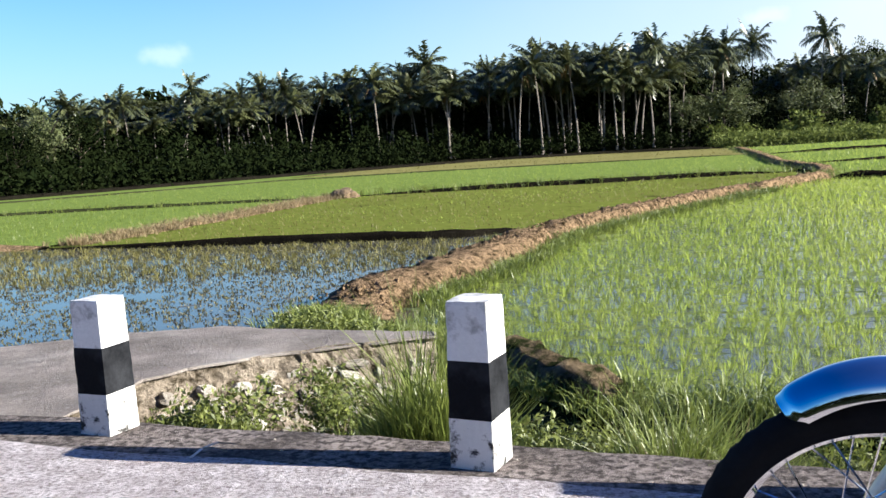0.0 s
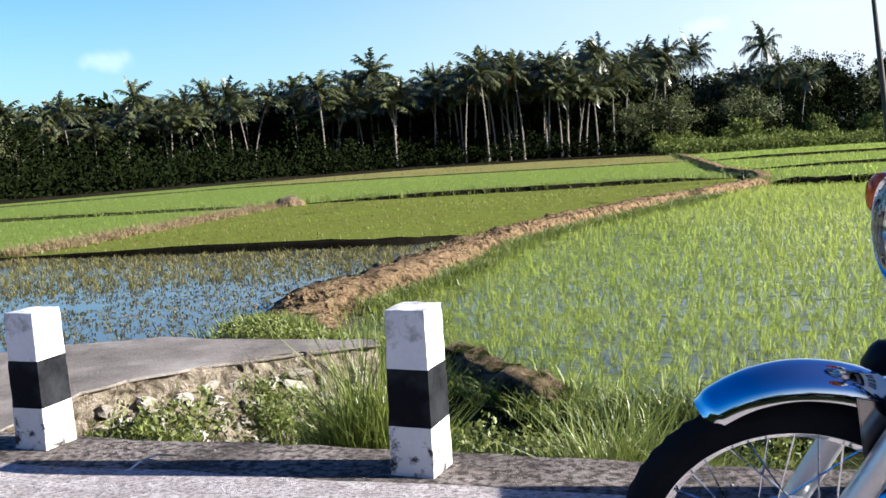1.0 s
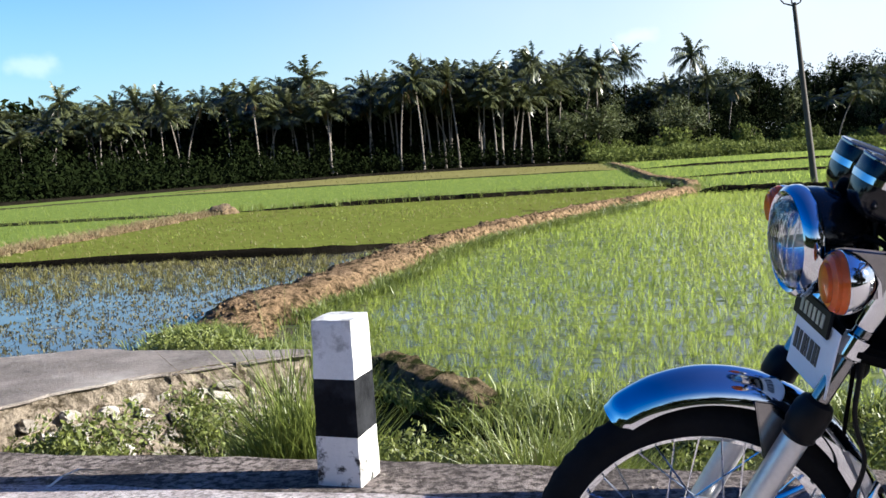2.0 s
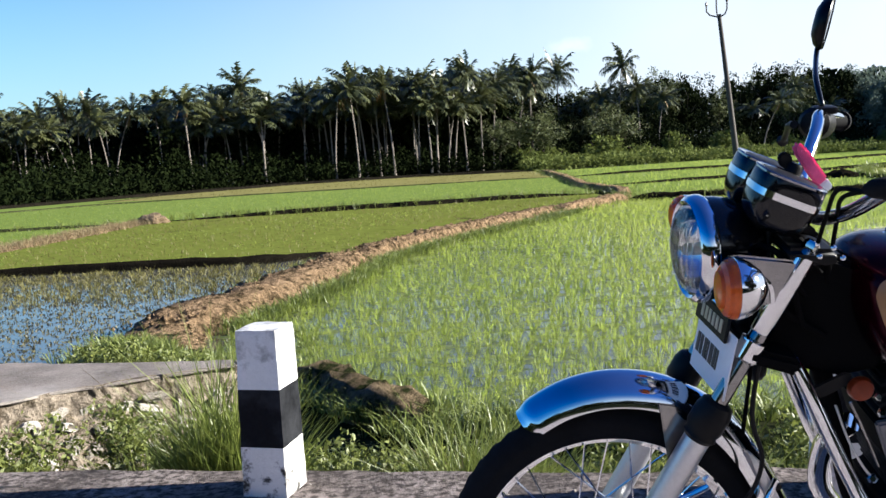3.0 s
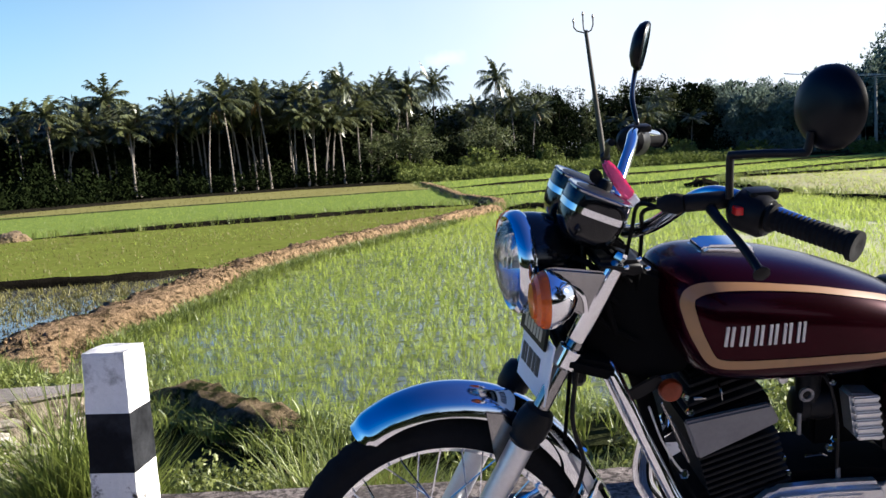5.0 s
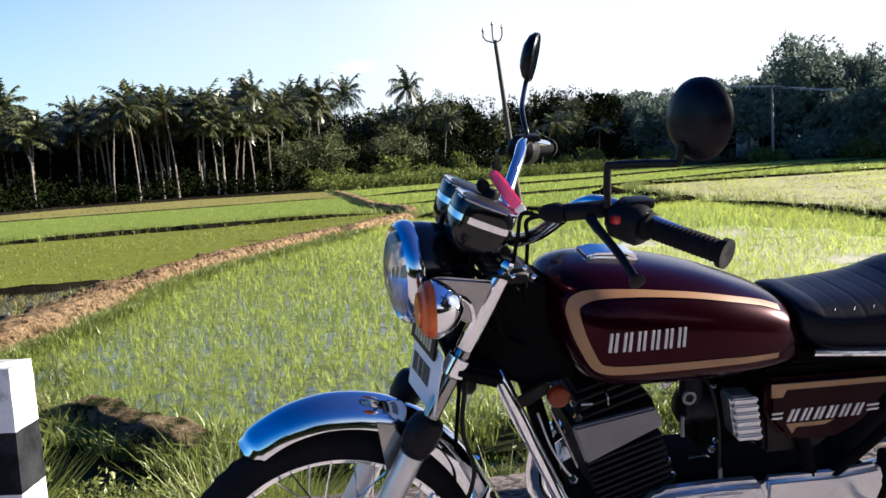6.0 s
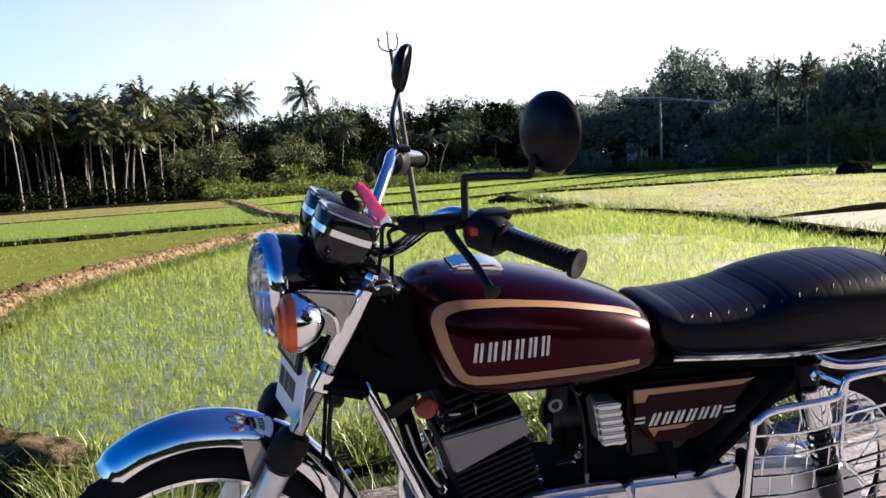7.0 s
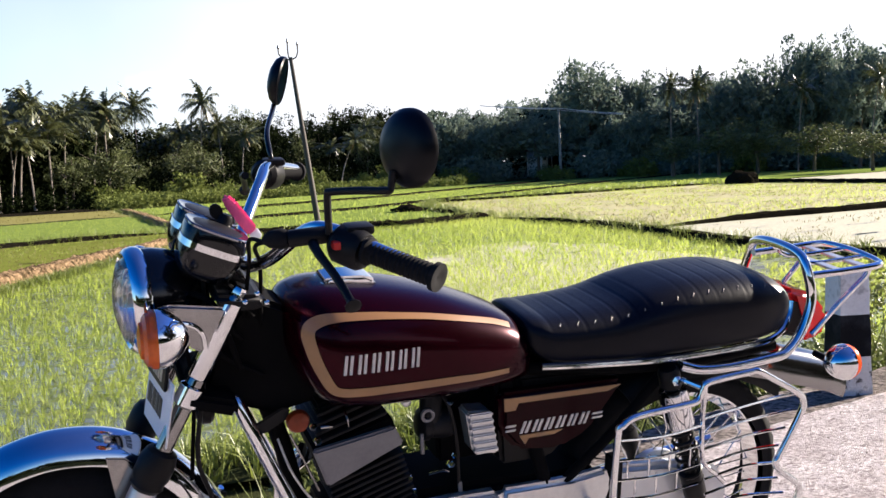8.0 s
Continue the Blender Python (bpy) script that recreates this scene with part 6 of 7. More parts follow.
for sd in (1, -1):
    ear = part("headlight_bracket", prism([(0.962, 0.862), (0.975, 0.866), (1.058, 0.878), (1.076, 0.874), (1.082, 0.862), (1.070, 0.850), (1.048, 0.840), (1.036, 0.818), (1.026, 0.802), (1.006, 0.790), (0.990, 0.800)], sd * 0.098, sd * 0.108, 0.0045, seg=3), M_DULL, None, "bright metal headlight ear")
    part("bead", rod([(1.046, sd * 0.108, 0.846), (1.030, sd * 0.109, 0.844), (1.014, sd * 0.109, 0.836), (1.004, sd * 0.109, 0.821), (1.001, sd * 0.108, 0.798)], 0.0042, 5, 8), M_CHROME, ear, "rounded chrome bead")
    part("fork_shroud", lathe([(0.0150, 0.012), (0.0172, 0.014), (0.0172, 0.150), (0.0150, 0.153)], FT + Vector((0, sd * 0.095, 0)), fd, 24), M_CHROME, ear, "chromed fork shroud")


def indicator(x, y, z, d, label, k=1.0):
    """A round amber turn signal with a chrome back shell on a short stalk; d: which way it faces."""
    sd = 1 if y > 0 else -1
    st_ = part("indicator", lathe([(r_ * k, o_) for r_, o_ in ((0.0, -0.036), (0.010, -0.034), (0.023, -0.024), (0.033, -0.010), (0.0385, 0.004), (0.039, 0.012), (0.036, 0.014), (0, 0.014))], (x, y, z), (d, 0, 0.0), 30), M_CHROME, None, label)
    part("lens", lathe([(r_ * k, o_) for r_, o_ in ((0.038, 0.012), (0.038, 0.017), (0.0365, 0.022), (0.0345, 0.021), (0.034, 0.027), (0.028, 0.032), (0.024, 0.031), (0.023, 0.036), (0.012, 0.039), (0, 0.040))], (x, y, z), (d, 0, 0.0), 30), M_AMBER, st_, "ribbed amber lens")
    part("stalk", rod([(x - d * 0.012, y, z), (x - d * 0.012, sd * 0.105, z)], 0.008, 1, 10), M_SATIN, st_)
    return st_


indicator(1.070, 0.195, 0.855, 1, "amber front turn signal with chrome shell", 1.18)
indicator(1.072, -0.172, 0.868, 1, "amber front turn signal with chrome shell")
indicator(-0.303, 0.165, 0.628, -1, "amber rear turn signal with chrome shell")
indicator(-0.345, -0.165, 0.645, -1, "amber rear turn signal with chrome shell")

# number plate with a dark strip above it, lettering as plain bars
ax_ = Vector((-0.17, 0, 0.985)).normalized()
side_ = Vector((-0.14, 0.99, 0))
def on_plate(y, h, out=0.0):
    p = Vector((1.0856, 0, 0.63)) + side_ * y + ax_ * h + Vector((0.976, 0.138, 0.17)) * out
    return p


def plate_piece(y0, y1, h0, h1, o0, o1, bevel=0.002):
    bm = bmesh.new()
    vs = [bm.verts.new(on_plate(y, h, o)) for o in (o0, o1) for y, h in ((y0, h0), (y1, h0), (y1, h1), (y0, h1))]
    for q in ((0, 1, 2, 3), (7, 6, 5, 4), (0, 4, 5, 1), (1, 5, 6, 2), (2, 6, 7, 3), (3, 7, 4, 0)):
        bm.faces.new([vs[i] for i in q])
    if bevel:
        bmesh.ops.bevel(bm, geom=bm.edges[:], offset=bevel, segments=1, affect='EDGES')
    return bm


npl = part("number_plate", plate_piece(-0.045, 0.112, 0.0, 0.112, 0.0, 0.004), M_PLATE, None, "white number plate below the headlight")
part("plate_strip", plate_piece(-0.046, 0.088, 0.092, 0.138, 0.006, 0.012), M_SATIN, npl, "black name strip")
for k, (y0, w0) in enumerate(((-0.032, 0.012), (-0.016, 0.010), (0.0, 0.012), (0.015, 0.006), (0.026, 0.013), (0.043, 0.010), (0.056, 0.006))):
    part("bar", plate_piece(y0, y0 + w0, 0.035, 0.070, 0.004, 0.0052, 0), M_BAR, npl)
for k in range(6):
    part("bar", plate_piece(-0.02 + 0.016 * k, -0.02 + 0.016 * k + 0.010, 0.104, 0.126, 0.012, 0.0132, 0), M_BADGE, npl)

# instruments
cn = Vector((-0.39, 0, 0.92)).normalized()
ce = Vector((0.92, 0, 0.39)).normalized()


def cup(c, prof, seg=40):
    """A rounded-square cup: (half width, offset along the dial's normal) pairs round c."""
    bm = bmesh.new()
    rings = []
    for w, o in prof:
        ring = []
        for k in range(seg):
            a = 2 * math.pi * k / seg
            q, r_ = math.cos(a), math.sin(a)
            ring.append(bm.verts.new(Vector(c) + cn * o + ce * w * math.copysign(abs(q) ** 0.62, q) + Vector((0, w * math.copysign(abs(r_) ** 0.62, r_), 0))))
        rings.append(ring)
    for p, q in zip(rings, rings[1:]):
        for k in range(seg):
            bm.faces.new((p[k], p[(k + 1) % seg], q[(k + 1) % seg], q[k]))
    bm.faces.new(rings[0])
    bm.faces.new(rings[-1])
    return bm


for y0 in (0.058, -0.058):
    gc_ = Vector((0.966, y0, 0.987))
    g = part("gauge", cup(gc_, [(0.046, -0.004), (0.050, 0.0), (0.0525, -0.003), (0.0535, -0.018), (0.053, -0.045), (0.050, -0.062), (0.043, -0.078), (0.030, -0.088)]), M_GLOSS, None, "glossy black instrument housing with silver band")
    part("band", cup(gc_, [(0.0525, -0.025), (0.0547, -0.026), (0.0545, -0.037), (0.0522, -0.038)]), M_CHROME, g, "silver band")
    part("bezel", cup(gc_, [(0.0485, 0.0002), (0.0515, 0.001), (0.0535, -0.001), (0.0530, -0.004)]), M_DULL, g, "thin bright bezel")
    part("dial", lathe([(0, 0.0), (0.043, 0.0), (0.043, 0.002), (0.040, 0.003), (0, 0.003)], gc_ - cn * 0.002, cn, 28), M_SATIN, g, "round dark dial")
part("gauge_bracket", prism([(1.02, 0.93), (0.985, 0.915), (0.92, 0.885), (0.925, 0.90), (0.98, 0.945)], -0.07, 0.07, 0.004), M_SATIN)
part("ignition_switch", lathe([(0, 0), (0.014, 0), (0.014, 0.03), (0.011, 0.035), (0, 0.035)], (0.955, 0.0, 0.962), cn, 18), M_SATIN)
bm = prism([(-0.0105, -0.040), (0.0105, -0.042), (0.0115, -0.01), (0.0100, 0.030), (0.004, 0.041), (-0.006, 0.039), (-0.0105, 0.02)], -0.006, 0.006, 0.004, seg=2)
tag_at = Matrix.Translation((0.9225, 0.0, 0.9945)) @ Matrix.Rotation(radians(35), 4, 'Y')
bmesh.ops.transform(bm, matrix=tag_at, verts=bm.verts)
key = part("key_tag", bm, M_PINK, None, "pink cloth tag hanging by the ignition")
bm = prism([(-0.0095, -0.056), (0.0085, -0.058), (0.0100, -0.041), (-0.0100, -0.039)], -0.005, 0.005, 0.002)
bmesh.ops.transform(bm, matrix=tag_at, verts=bm.verts)
part("tag_end", bm, M_PLATE, key, "white end")
part("key_head", prism([(0.972, 1.008), (0.962, 1.016), (0.950, 1.008), (0.948, 0.992), (0.958, 0.985), (0.97, 0.994)], -0.004, 0.004, 0.002), M_SATIN, key, "black key head")

# handlebar, grips, levers, mirrors
hb = part("handlebar", rod([(0.728, 0.42, 0.988), (0.79, 0.335, 1.008), (0.83, 0.275, 1.022), (0.857, 0.215, 1.010), (0.893, 0.12, 0.945), (0.915, 0.05, 0.915), (0.918, 0.0, 0.912), (0.915, -0.05, 0.915), (0.893, -0.12, 0.945), (0.845, -0.205, 1.010), (0.822, -0.265, 1.025), (0.785, -0.335, 1.012), (0.725, -0.42, 0.990)], 0.0115, 6, 14), M_CHROME, None, "chromed handlebar")
for sd in (1, -1):
    a, b = Vector((0.795, sd * 0.330, 1.003)), Vector((0.722, sd * 0.428, 0.984))
    d = b - a
    prof = [(0.0, 0.0), (0.021, 0.0), (0.021, 0.005), (0.0165, 0.008)]
    for k in range(16):
        o = 0.010 + (d.length - 0.022) * k / 15
        prof += [(0.0168, o), (0.0152, o + 0.003)]
    prof += [(0.021, d.length - 0.008), (0.021, d.length), (0.008, d.length), (0, d.length - 0.004)]
    part("grip", lathe(prof, a, d, 18), M_RUBBER, hb, "black ribbed rubber grip")
    sw = part("switch_housing", lathe([(0, -0.028), (0.022, -0.027), (0.030, -0.018), (0.031, 0.018), (0.026, 0.027), (0, 0.028)], (0.812, sd * 0.303, 1.004), d, 14), M_SATIN, hb, "black handlebar switch box")
    if sd > 0:
        part("button", bm_box(0.838, 0.318, 1.012, 0.012, 0.016, 0.012, 0.003), M_RED, sw, "red button")
    part("switch_top", bm_box(0.80, sd * 0.300, 1.030, 0.042, 0.038, 0.014, 0.006), M_SATIN, sw)
    if sd > 0:
        part("lever_perch", rod([(0.828, sd * 0.275, 1.018), (0.862, sd * 0.272, 1.016), (0.893, sd * 0.262, 1.012)], 0.013, 3, 10), M_SATIN, hb)
    if sd > 0:
        part("cable_boot", lathe([(0, 0), (0.012, 0), (0.016, 0.012), (0.013, 0.03), (0.006, 0.04), (0, 0.04)], (0.893, sd * 0.262, 1.012), (0.8, -sd * 0.5, -0.1), 12), M_RUBBER, hb)
    part("lever", tube(bmesh.new(), smooth_path([(0.862, sd * 0.278, 1.008), (0.862, sd * 0.31, 1.000), (0.850, sd * 0.36, 0.978), (0.842, sd * 0.405, 0.956), (0.841, sd * 0.418, 0.950)], 4), [0.008, 0.008, 0.0075, 0.007, 0.007, 0.0065, 0.006, 0.006, 0.006, 0.006, 0.006, 0.006, 0.006, 0.008, 0.0115, 0.012, 0.006], 10), M_SATIN, hb, "black lever with ball end")
def mirror(x, y, z, d, stem, label):
    sd = 1 if y > 0 else -1
    mr = part("mirror", lathe([(0.0, 0.016), (0.028, 0.014), (0.046, 0.006), (0.0535, -0.004), (0.054, -0.012), (0.051, -0.015)], (x, y, z), d, 36), M_SHELL, None, label)
    part("glass", lathe([(0.0515, -0.0135), (0.0, -0.0125)], (x, y, z), d, 36), M_CHROME, mr, "mirror glass")
    part("stem", rod(stem, 0.0055, 6, 10), M_SATIN if sd > 0 else M_GLOSS, mr)


mirror(0.764, 0.398, 1.160, (0.93, 0.36, 0.05), [(0.843, 0.30, 1.025), (0.8445, 0.30, 1.055), (0.845, 0.301, 1.083), (0.842, 0.306, 1.087), (0.815, 0.350, 1.096), (0.788, 0.394, 1.103), (0.783, 0.398, 1.108), (0.780, 0.398, 1.13)], "round black rear-view mirror on a cranked stem")
mirror(0.750, -0.495, 1.178, (0.91, -0.38, 0.18), [(0.800, -0.30, 1.02), (0.806, -0.31, 1.05), (0.80, -0.36, 1.085), (0.765, -0.47, 1.115), (0.752, -0.498, 1.138)], "round black rear-view mirror")
for a, b, c_, d_ in (((0.925, 0.245, 1.004), (0.935, 0.17, 0.99), (0.925, 0.10, 0.93), (0.93, 0.04, 0.80)), ((0.925, 0.245, 1.006), (0.925, 0.16, 0.975), (0.905, 0.09, 0.92), (0.90, 0.05, 0.80)), ((0.86, -0.20, 0.99), (0.90, -0.12, 0.93), (0.95, -0.08, 0.88), (0.95, -0.04, 0.72)), ((0.96, 0.0, 0.93), (1.03, 0.06, 0.85), (1.02, 0.075, 0.72), (1.03, 0.075, 0.55))):
    part("cable", rod([a, b, c_, d_], 0.0035, 6, 8), M_FRAME)
part("speedo_cable", rod([(0.99, 0.03, 0.92), (1.0, 0.07, 0.75), (1.02, 0.09, 0.60), (1.0, 0.088, 0.50), (1.05, 0.082, 0.40), (1.21, 0.07, 0.30)], 0.0042, 6, 8), M_SATIN, None, "black speedometer cable")

# tank
TANK = [(0.866, 0.828, 0.805, 0.03), (0.860, 0.846, 0.765, 0.070), (0.840, 0.858, 0.715, 0.112), (0.80, 0.866, 0.664, 0.142), (0.74, 0.864, 0.648, 0.151), (0.66, 0.853, 0.645, 0.150), (0.57, 0.832, 0.645, 0.143), (0.49, 0.804, 0.646, 0.129), (0.435, 0.780, 0.649, 0.114), (0.407, 0.758, 0.653, 0.100), (0.393, 0.738, 0.662, 0.084), (0.387, 0.722, 0.674, 0.062)]
TANKS = smooth_stations(TANK, 44)
tank = part("fuel_tank", loft(TANKS, 48), M_MAROON, None, "glossy maroon fuel tank with cream stripe")


def tank_y(x, z):
    zt, zb, w = interp(TANKS, x)
    zc = zb + (zt - zb) * 0.42
    if z >= zc:
        s = min(0.999, max(0, (z - zc) / (zt - zc))) ** (1 / 0.9)
    else:
        s = min(0.999, max(0, (zc - z) / (zc - zb))) ** (1 / 0.5)
    return w * math.sqrt(1 - s * s) ** 0.7


def ribbon(path, widths, lift, side, k=5):
    """A flat decal or trim following the tank's side."""
    pts = smooth_path([Vector((x, 0, z)) for x, z in path], k)
    n = len(pts)
    bm = bmesh.new()
    prev = None
    for i, p in enumerate(pts):
        t = (pts[min(n - 1, i + 1)] - pts[max(0, i - 1)]).normalized()
        nr = Vector((-t.z, 0, t.x))
        f = i / (n - 1) * (len(widths) - 1)
        w = widths[int(f)] + (widths[min(int(f) + 1, len(widths) - 1)] - widths[int(f)]) * (f - int(f))
        row = []
        for q in (-0.5, 0, 0.5):
            c = p + nr * w * q
            row.append(bm.verts.new((c.x, side * (tank_y(c.x, c.z) + lift), c.z)))
        if prev:
            for j in range(2):
                bm.faces.new((prev[j], prev[j + 1], row[j + 1], row[j]))
        prev = row
    return bm


STRIPE = [(0.457, 0.694), (0.52, 0.696), (0.58, 0.6995), (0.689, 0.702), (0.74, 0.7025), (0.777, 0.704), (0.7975, 0.7115), (0.813, 0.738), (0.8245, 0.765), (0.8315, 0.791), (0.833, 0.805), (0.8275, 0.8185), (0.8085, 0.828), (0.78, 0.831), (0.73, 0.829), (0.68, 0.824), (0.614, 0.8145), (0.545, 0.80), (0.48, 0.783), (0.441, 0.7685)]
for sd in (1, -1):
    part("stripe", ribbon(STRIPE, [0.010, 0.014, 0.016, 0.017, 0.019, 0.020, 0.018, 0.012, 0.009, 0.008, 0.007], 0.0016, sd), M_CREAM, tank, "cream outline stripe")
    for k in range(12):
        x0 = 0.781 - 0.0240 * (k // 2) - 0.0095 * (k % 2)
        bm = bmesh.new()
        q = [(x0, 0.738), (x0 - 0.0050, 0.738), (x0 - 0.0085, 0.771), (x0 - 0.0035, 0.771)]
        lo_ = [bm.verts.new((x, sd * (tank_y(x, z) + 0.0005), z)) for x, z in q]
        hi_ = [bm.verts.new((x, sd * (tank_y(x, z) + 0.0035), z)) for x, z in q]
        bm.faces.new(hi_)
        for j in range(4):
            bm.faces.new((lo_[j], lo_[(j + 1) % 4], hi_[(j + 1) % 4], hi_[j]))
        part("badge_bar", bm, M_BADGE, tank, "silver badge bar", smooth=False)
cap = part("filler_cap", prism([(0.786, 0.860), (0.788, 0.869), (0.772, 0.877), (0.705, 0.874), (0.686, 0.865), (0.688, 0.852)], -0.036, 0.036, 0.006), M_CHROME, tank, "chromed flip-up fuel filler lid")

# seat
def pleat(x):
    if x > 0.37 or x < -0.17:
        return 0.0
    f = (x / 0.036) % 1.0
    return 0.0011 * (1 - min(1, min(f, 1 - f) * 14)) if not 0.105 < x < 0.13 else 0.0


SEAT = [(0.408, 0.754, 0.738, 0.045), (0.404, 0.770, 0.722, 0.085), (0.38, 0.773, 0.695, 0.105), (0.345, 0.770, 0.680, 0.116), (0.26, 0.774, 0.673, 0.125), (0.195, 0.783, 0.671, 0.130), (0.125, 0.803, 0.671, 0.135), (0.04, 0.817, 0.672, 0.138), (-0.075, 0.820, 0.676, 0.138), (-0.145, 0.812, 0.682, 0.130), (-0.192, 0.795, 0.693, 0.114), (-0.217, 0.770, 0.708, 0.088), (-0.226, 0.742, 0.725, 0.045)]
SEATF = even_stations(SEAT, 170)
seat = part("seat", loft(even_stations(SEAT, 170), 44, 0.62, 0.35, 0.62, 0.40, pleat), M_VINYL, None, "long black vinyl dual seat with pleated top")
# thin pale rods in place of the highlights at the pleat ends
for k in range(14):
    x = 0.036 * (9 - k) + 0.018
    if -0.16 < x < 0.36:
        zt, zb, w = interp(SEATF, x)
        zc = zb + (zt - zb) * 0.40
        for sd in (1, -1):
            pts = [(x - 0.003 * j, sd * w * abs(math.cos(a)) ** 0.62, zc + (zt - zc) * math.sin(a) ** 0.62 + 0.0006) for j, a in enumerate((0.70, 0.76, 0.82))]
            part("pleat_glint", rod(pts, 0.0004, 2, 5), M_CAST, seat, "pale rod standing in for a glint at a pleat")
for sd in (1, -1):
    part("seat_trim", rod([(0.388, sd * 0.120, 0.691), (0.28, sd * 0.131, 0.686), (0.14, sd * 0.140, 0.681), (0.0, sd * 0.139, 0.681), (-0.10, sd * 0.137, 0.685), (-0.150, sd * 0.131, 0.692), (-0.182, sd * 0.120, 0.705), (-0.203, sd * 0.107, 0.730), (-0.210, sd * 0.100, 0.755)], 0.0065, 5, 8), M_CHROME, seat, "chrome seat trim")

# side panel, air cleaner cover, engine
PANEL = [(0.466, 0.640), (0.19, 0.634), (0.237, 0.573), (0.268, 0.533), (0.33, 0.506), (0.425, 0.518), (0.464, 0.562)]
for sd in (1, -1):
    pn = part("side_panel", prism(PANEL, sd * 0.070, sd * 0.112, 0.012, seg=3), M_MAROONSHADE, None, "maroon side panel, shade in its colour, with cream and silver marks")
    part("panel_stripe", prism([(0.460, 0.632), (0.205, 0.628), (0.235, 0.618), (0.43, 0.620), (0.436, 0.606), (0.458, 0.606)], sd * 0.111, sd * 0.1135, 0.0), M_CREAM, pn, "cream stripe", smooth=False)
    for k in range(12):
        x0 = 0.425 - 0.0255 * (k // 2) - 0.0105 * (k % 2)
        part("badge_bar", prism([(x0, 0.556), (x0 - 0.006, 0.556), (x0 - 0.015, 0.580), (x0 - 0.009, 0.580)], sd * 0.111, sd * 0.1138, 0.0), M_BADGE, pn, smooth=False)
    for z_ in (0.563, 0.572):
        part("badge_bar", prism([(0.455, z_), (0.435, z_), (0.433, z_ + 0.004), (0.453, z_ + 0.004)], sd * 0.111, sd * 0.1138, 0.0), M_BADGE, pn, smooth=False)
        part("badge_bar", prism([(0.268, z_), (0.245, z_), (0.242, z_ + 0.004), (0.265, z_ + 0.004)], sd * 0.111, sd * 0.1138, 0.0), M_BADGE, pn, smooth=False)
    part("panel_stripe", prism([(0.425, 0.552), (0.33, 0.552), (0.35, 0.544), (0.405, 0.544), (0.412, 0.532), (0.42, 0.544)], sd * 0.111, sd * 0.1136, 0.0), M_CREAM, pn, smooth=False)
ac = part("intake_cover", prism([(0.531, 0.609), (0.478, 0.605), (0.458, 0.512), (0.513, 0.521)], 0.050, 0.098, 0.006), M_ALU, None, "ribbed bright metal intake cover")
for k in range(6):
    z0 = 0.606 - 0.0150 * k
    x0 = 0.529 - 0.0030 * k
    part("rib", prism([(x0, z0), (x0 - 0.050, z0), (x0 - 0.053, z0 - 0.0105), (x0 - 0.0035, z0 - 0.0105)], 0.092, 0.104, 0.003), M_ALU, ac)

EU, EF = Vector((0.30, 0, 0.954)), Vector((0.954, 0, -0.30))
def slab_(c, a, b, y0, y1, bevel=0.003):
    """A block square to the cylinder: half length a along its front, half height b along its axis."""
    q = [c + EF * sx * a + EU * sz * b for sx, sz in ((1, 1), (-1, 1), (-1, -1), (1, -1))]
    return prism([(p.x, p.z) for p in q], y0, y1, bevel)


EC = Vector((0.735, 0, 0.562))
eng = part("cylinder", prism([(0.824, 0.578), (0.672, 0.603), (0.653, 0.567), (0.797, 0.504)], 0.084, 0.100, 0.004), M_CAST, None, "finned aluminium cylinder with flat grey flank")
for k in range(4):
    part("head_fin", slab_(EC + EU * (0.045 + 0.014 * k), 0.070 - 0.007 * k, 0.0028, -0.085 + 0.006 * k, 0.085 - 0.006 * k, 0.0015), M_FIN, eng)
part("cylinder_block", slab_(EC, 0.076, 0.031, -0.095, 0.083, 0.003), M_FRAME, eng)
part("head_core", slab_(EC + EU * 0.065, 0.045, 0.035, -0.055, 0.055, 0.006), M_FRAME, eng)
part("spark_plug", lathe([(0.012, 0), (0.012, 0.02), (0.008, 0.022), (0.008, 0.05), (0.011, 0.055), (0.008, 0.075), (0, 0.076)], EC + EU * 0.09, EU, 12), M_PLATE, eng)
for k in range(9):
    part("cylinder_fin", slab_(EC - EU * (0.043 + 0.0125 * k), 0.074, 0.0028, -0.09, 0.09, 0.0015), M_FIN, eng)
part("barrel", slab_(EC - EU * 0.095, 0.052, 0.065, -0.06, 0.06, 0.006), M_FRAME, eng)
part("carburettor", lathe([(0, -0.04), (0.030, -0.04), (0.032, -0.02), (0.028, 0.0), (0.032, 0.006), (0.032, 0.018), (0.020, 0.026), (0, 0.026)], (0.582, 0.04, 0.570), 0, 18), M_FIN, eng)
part("carburettor_top", lathe([(0.022, 0), (0.022, 0.05), (0.018, 0.06), (0.012, 0.075), (0, 0.076)], (0.582, 0.045, 0.582), 2, 16), M_FIN, eng)
part("air_box", prism([(0.565, 0.655), (0.47, 0.655), (0.44, 0.47), (0.555, 0.47)], -0.06, 0.02, 0.008), M_FRAME, eng)
# small bright fittings round the cylinder
part("choke_ring", lathe([(0.008, 0), (0.013, 0), (0.014, 0.003), (0.013, 0.006), (0.008, 0.006)], (0.604, 0.084, 0.610), 1, 20), M_CAST, eng, "worn metal ring on the carburettor")
for x, z, r in ((0.8206, 0.622, 0.007), (0.8124, 0.593, 0.008), (0.5481, 0.520, 0.006), (0.5558, 0.504, 0.008), (0.638, 0.489, 0.005), (0.6284, 0.459, 0.006), (0.819, 0.473, 0.009), (0.5605, 0.632, 0.007)):
    part("bolt", lathe([(0, 0), (r, 0), (r, 0.005), (r * 0.6, 0.008), (0, 0.008)], (x, 0.088, z), (0.15, 1, 0.35), 6), M_CHROME, eng)
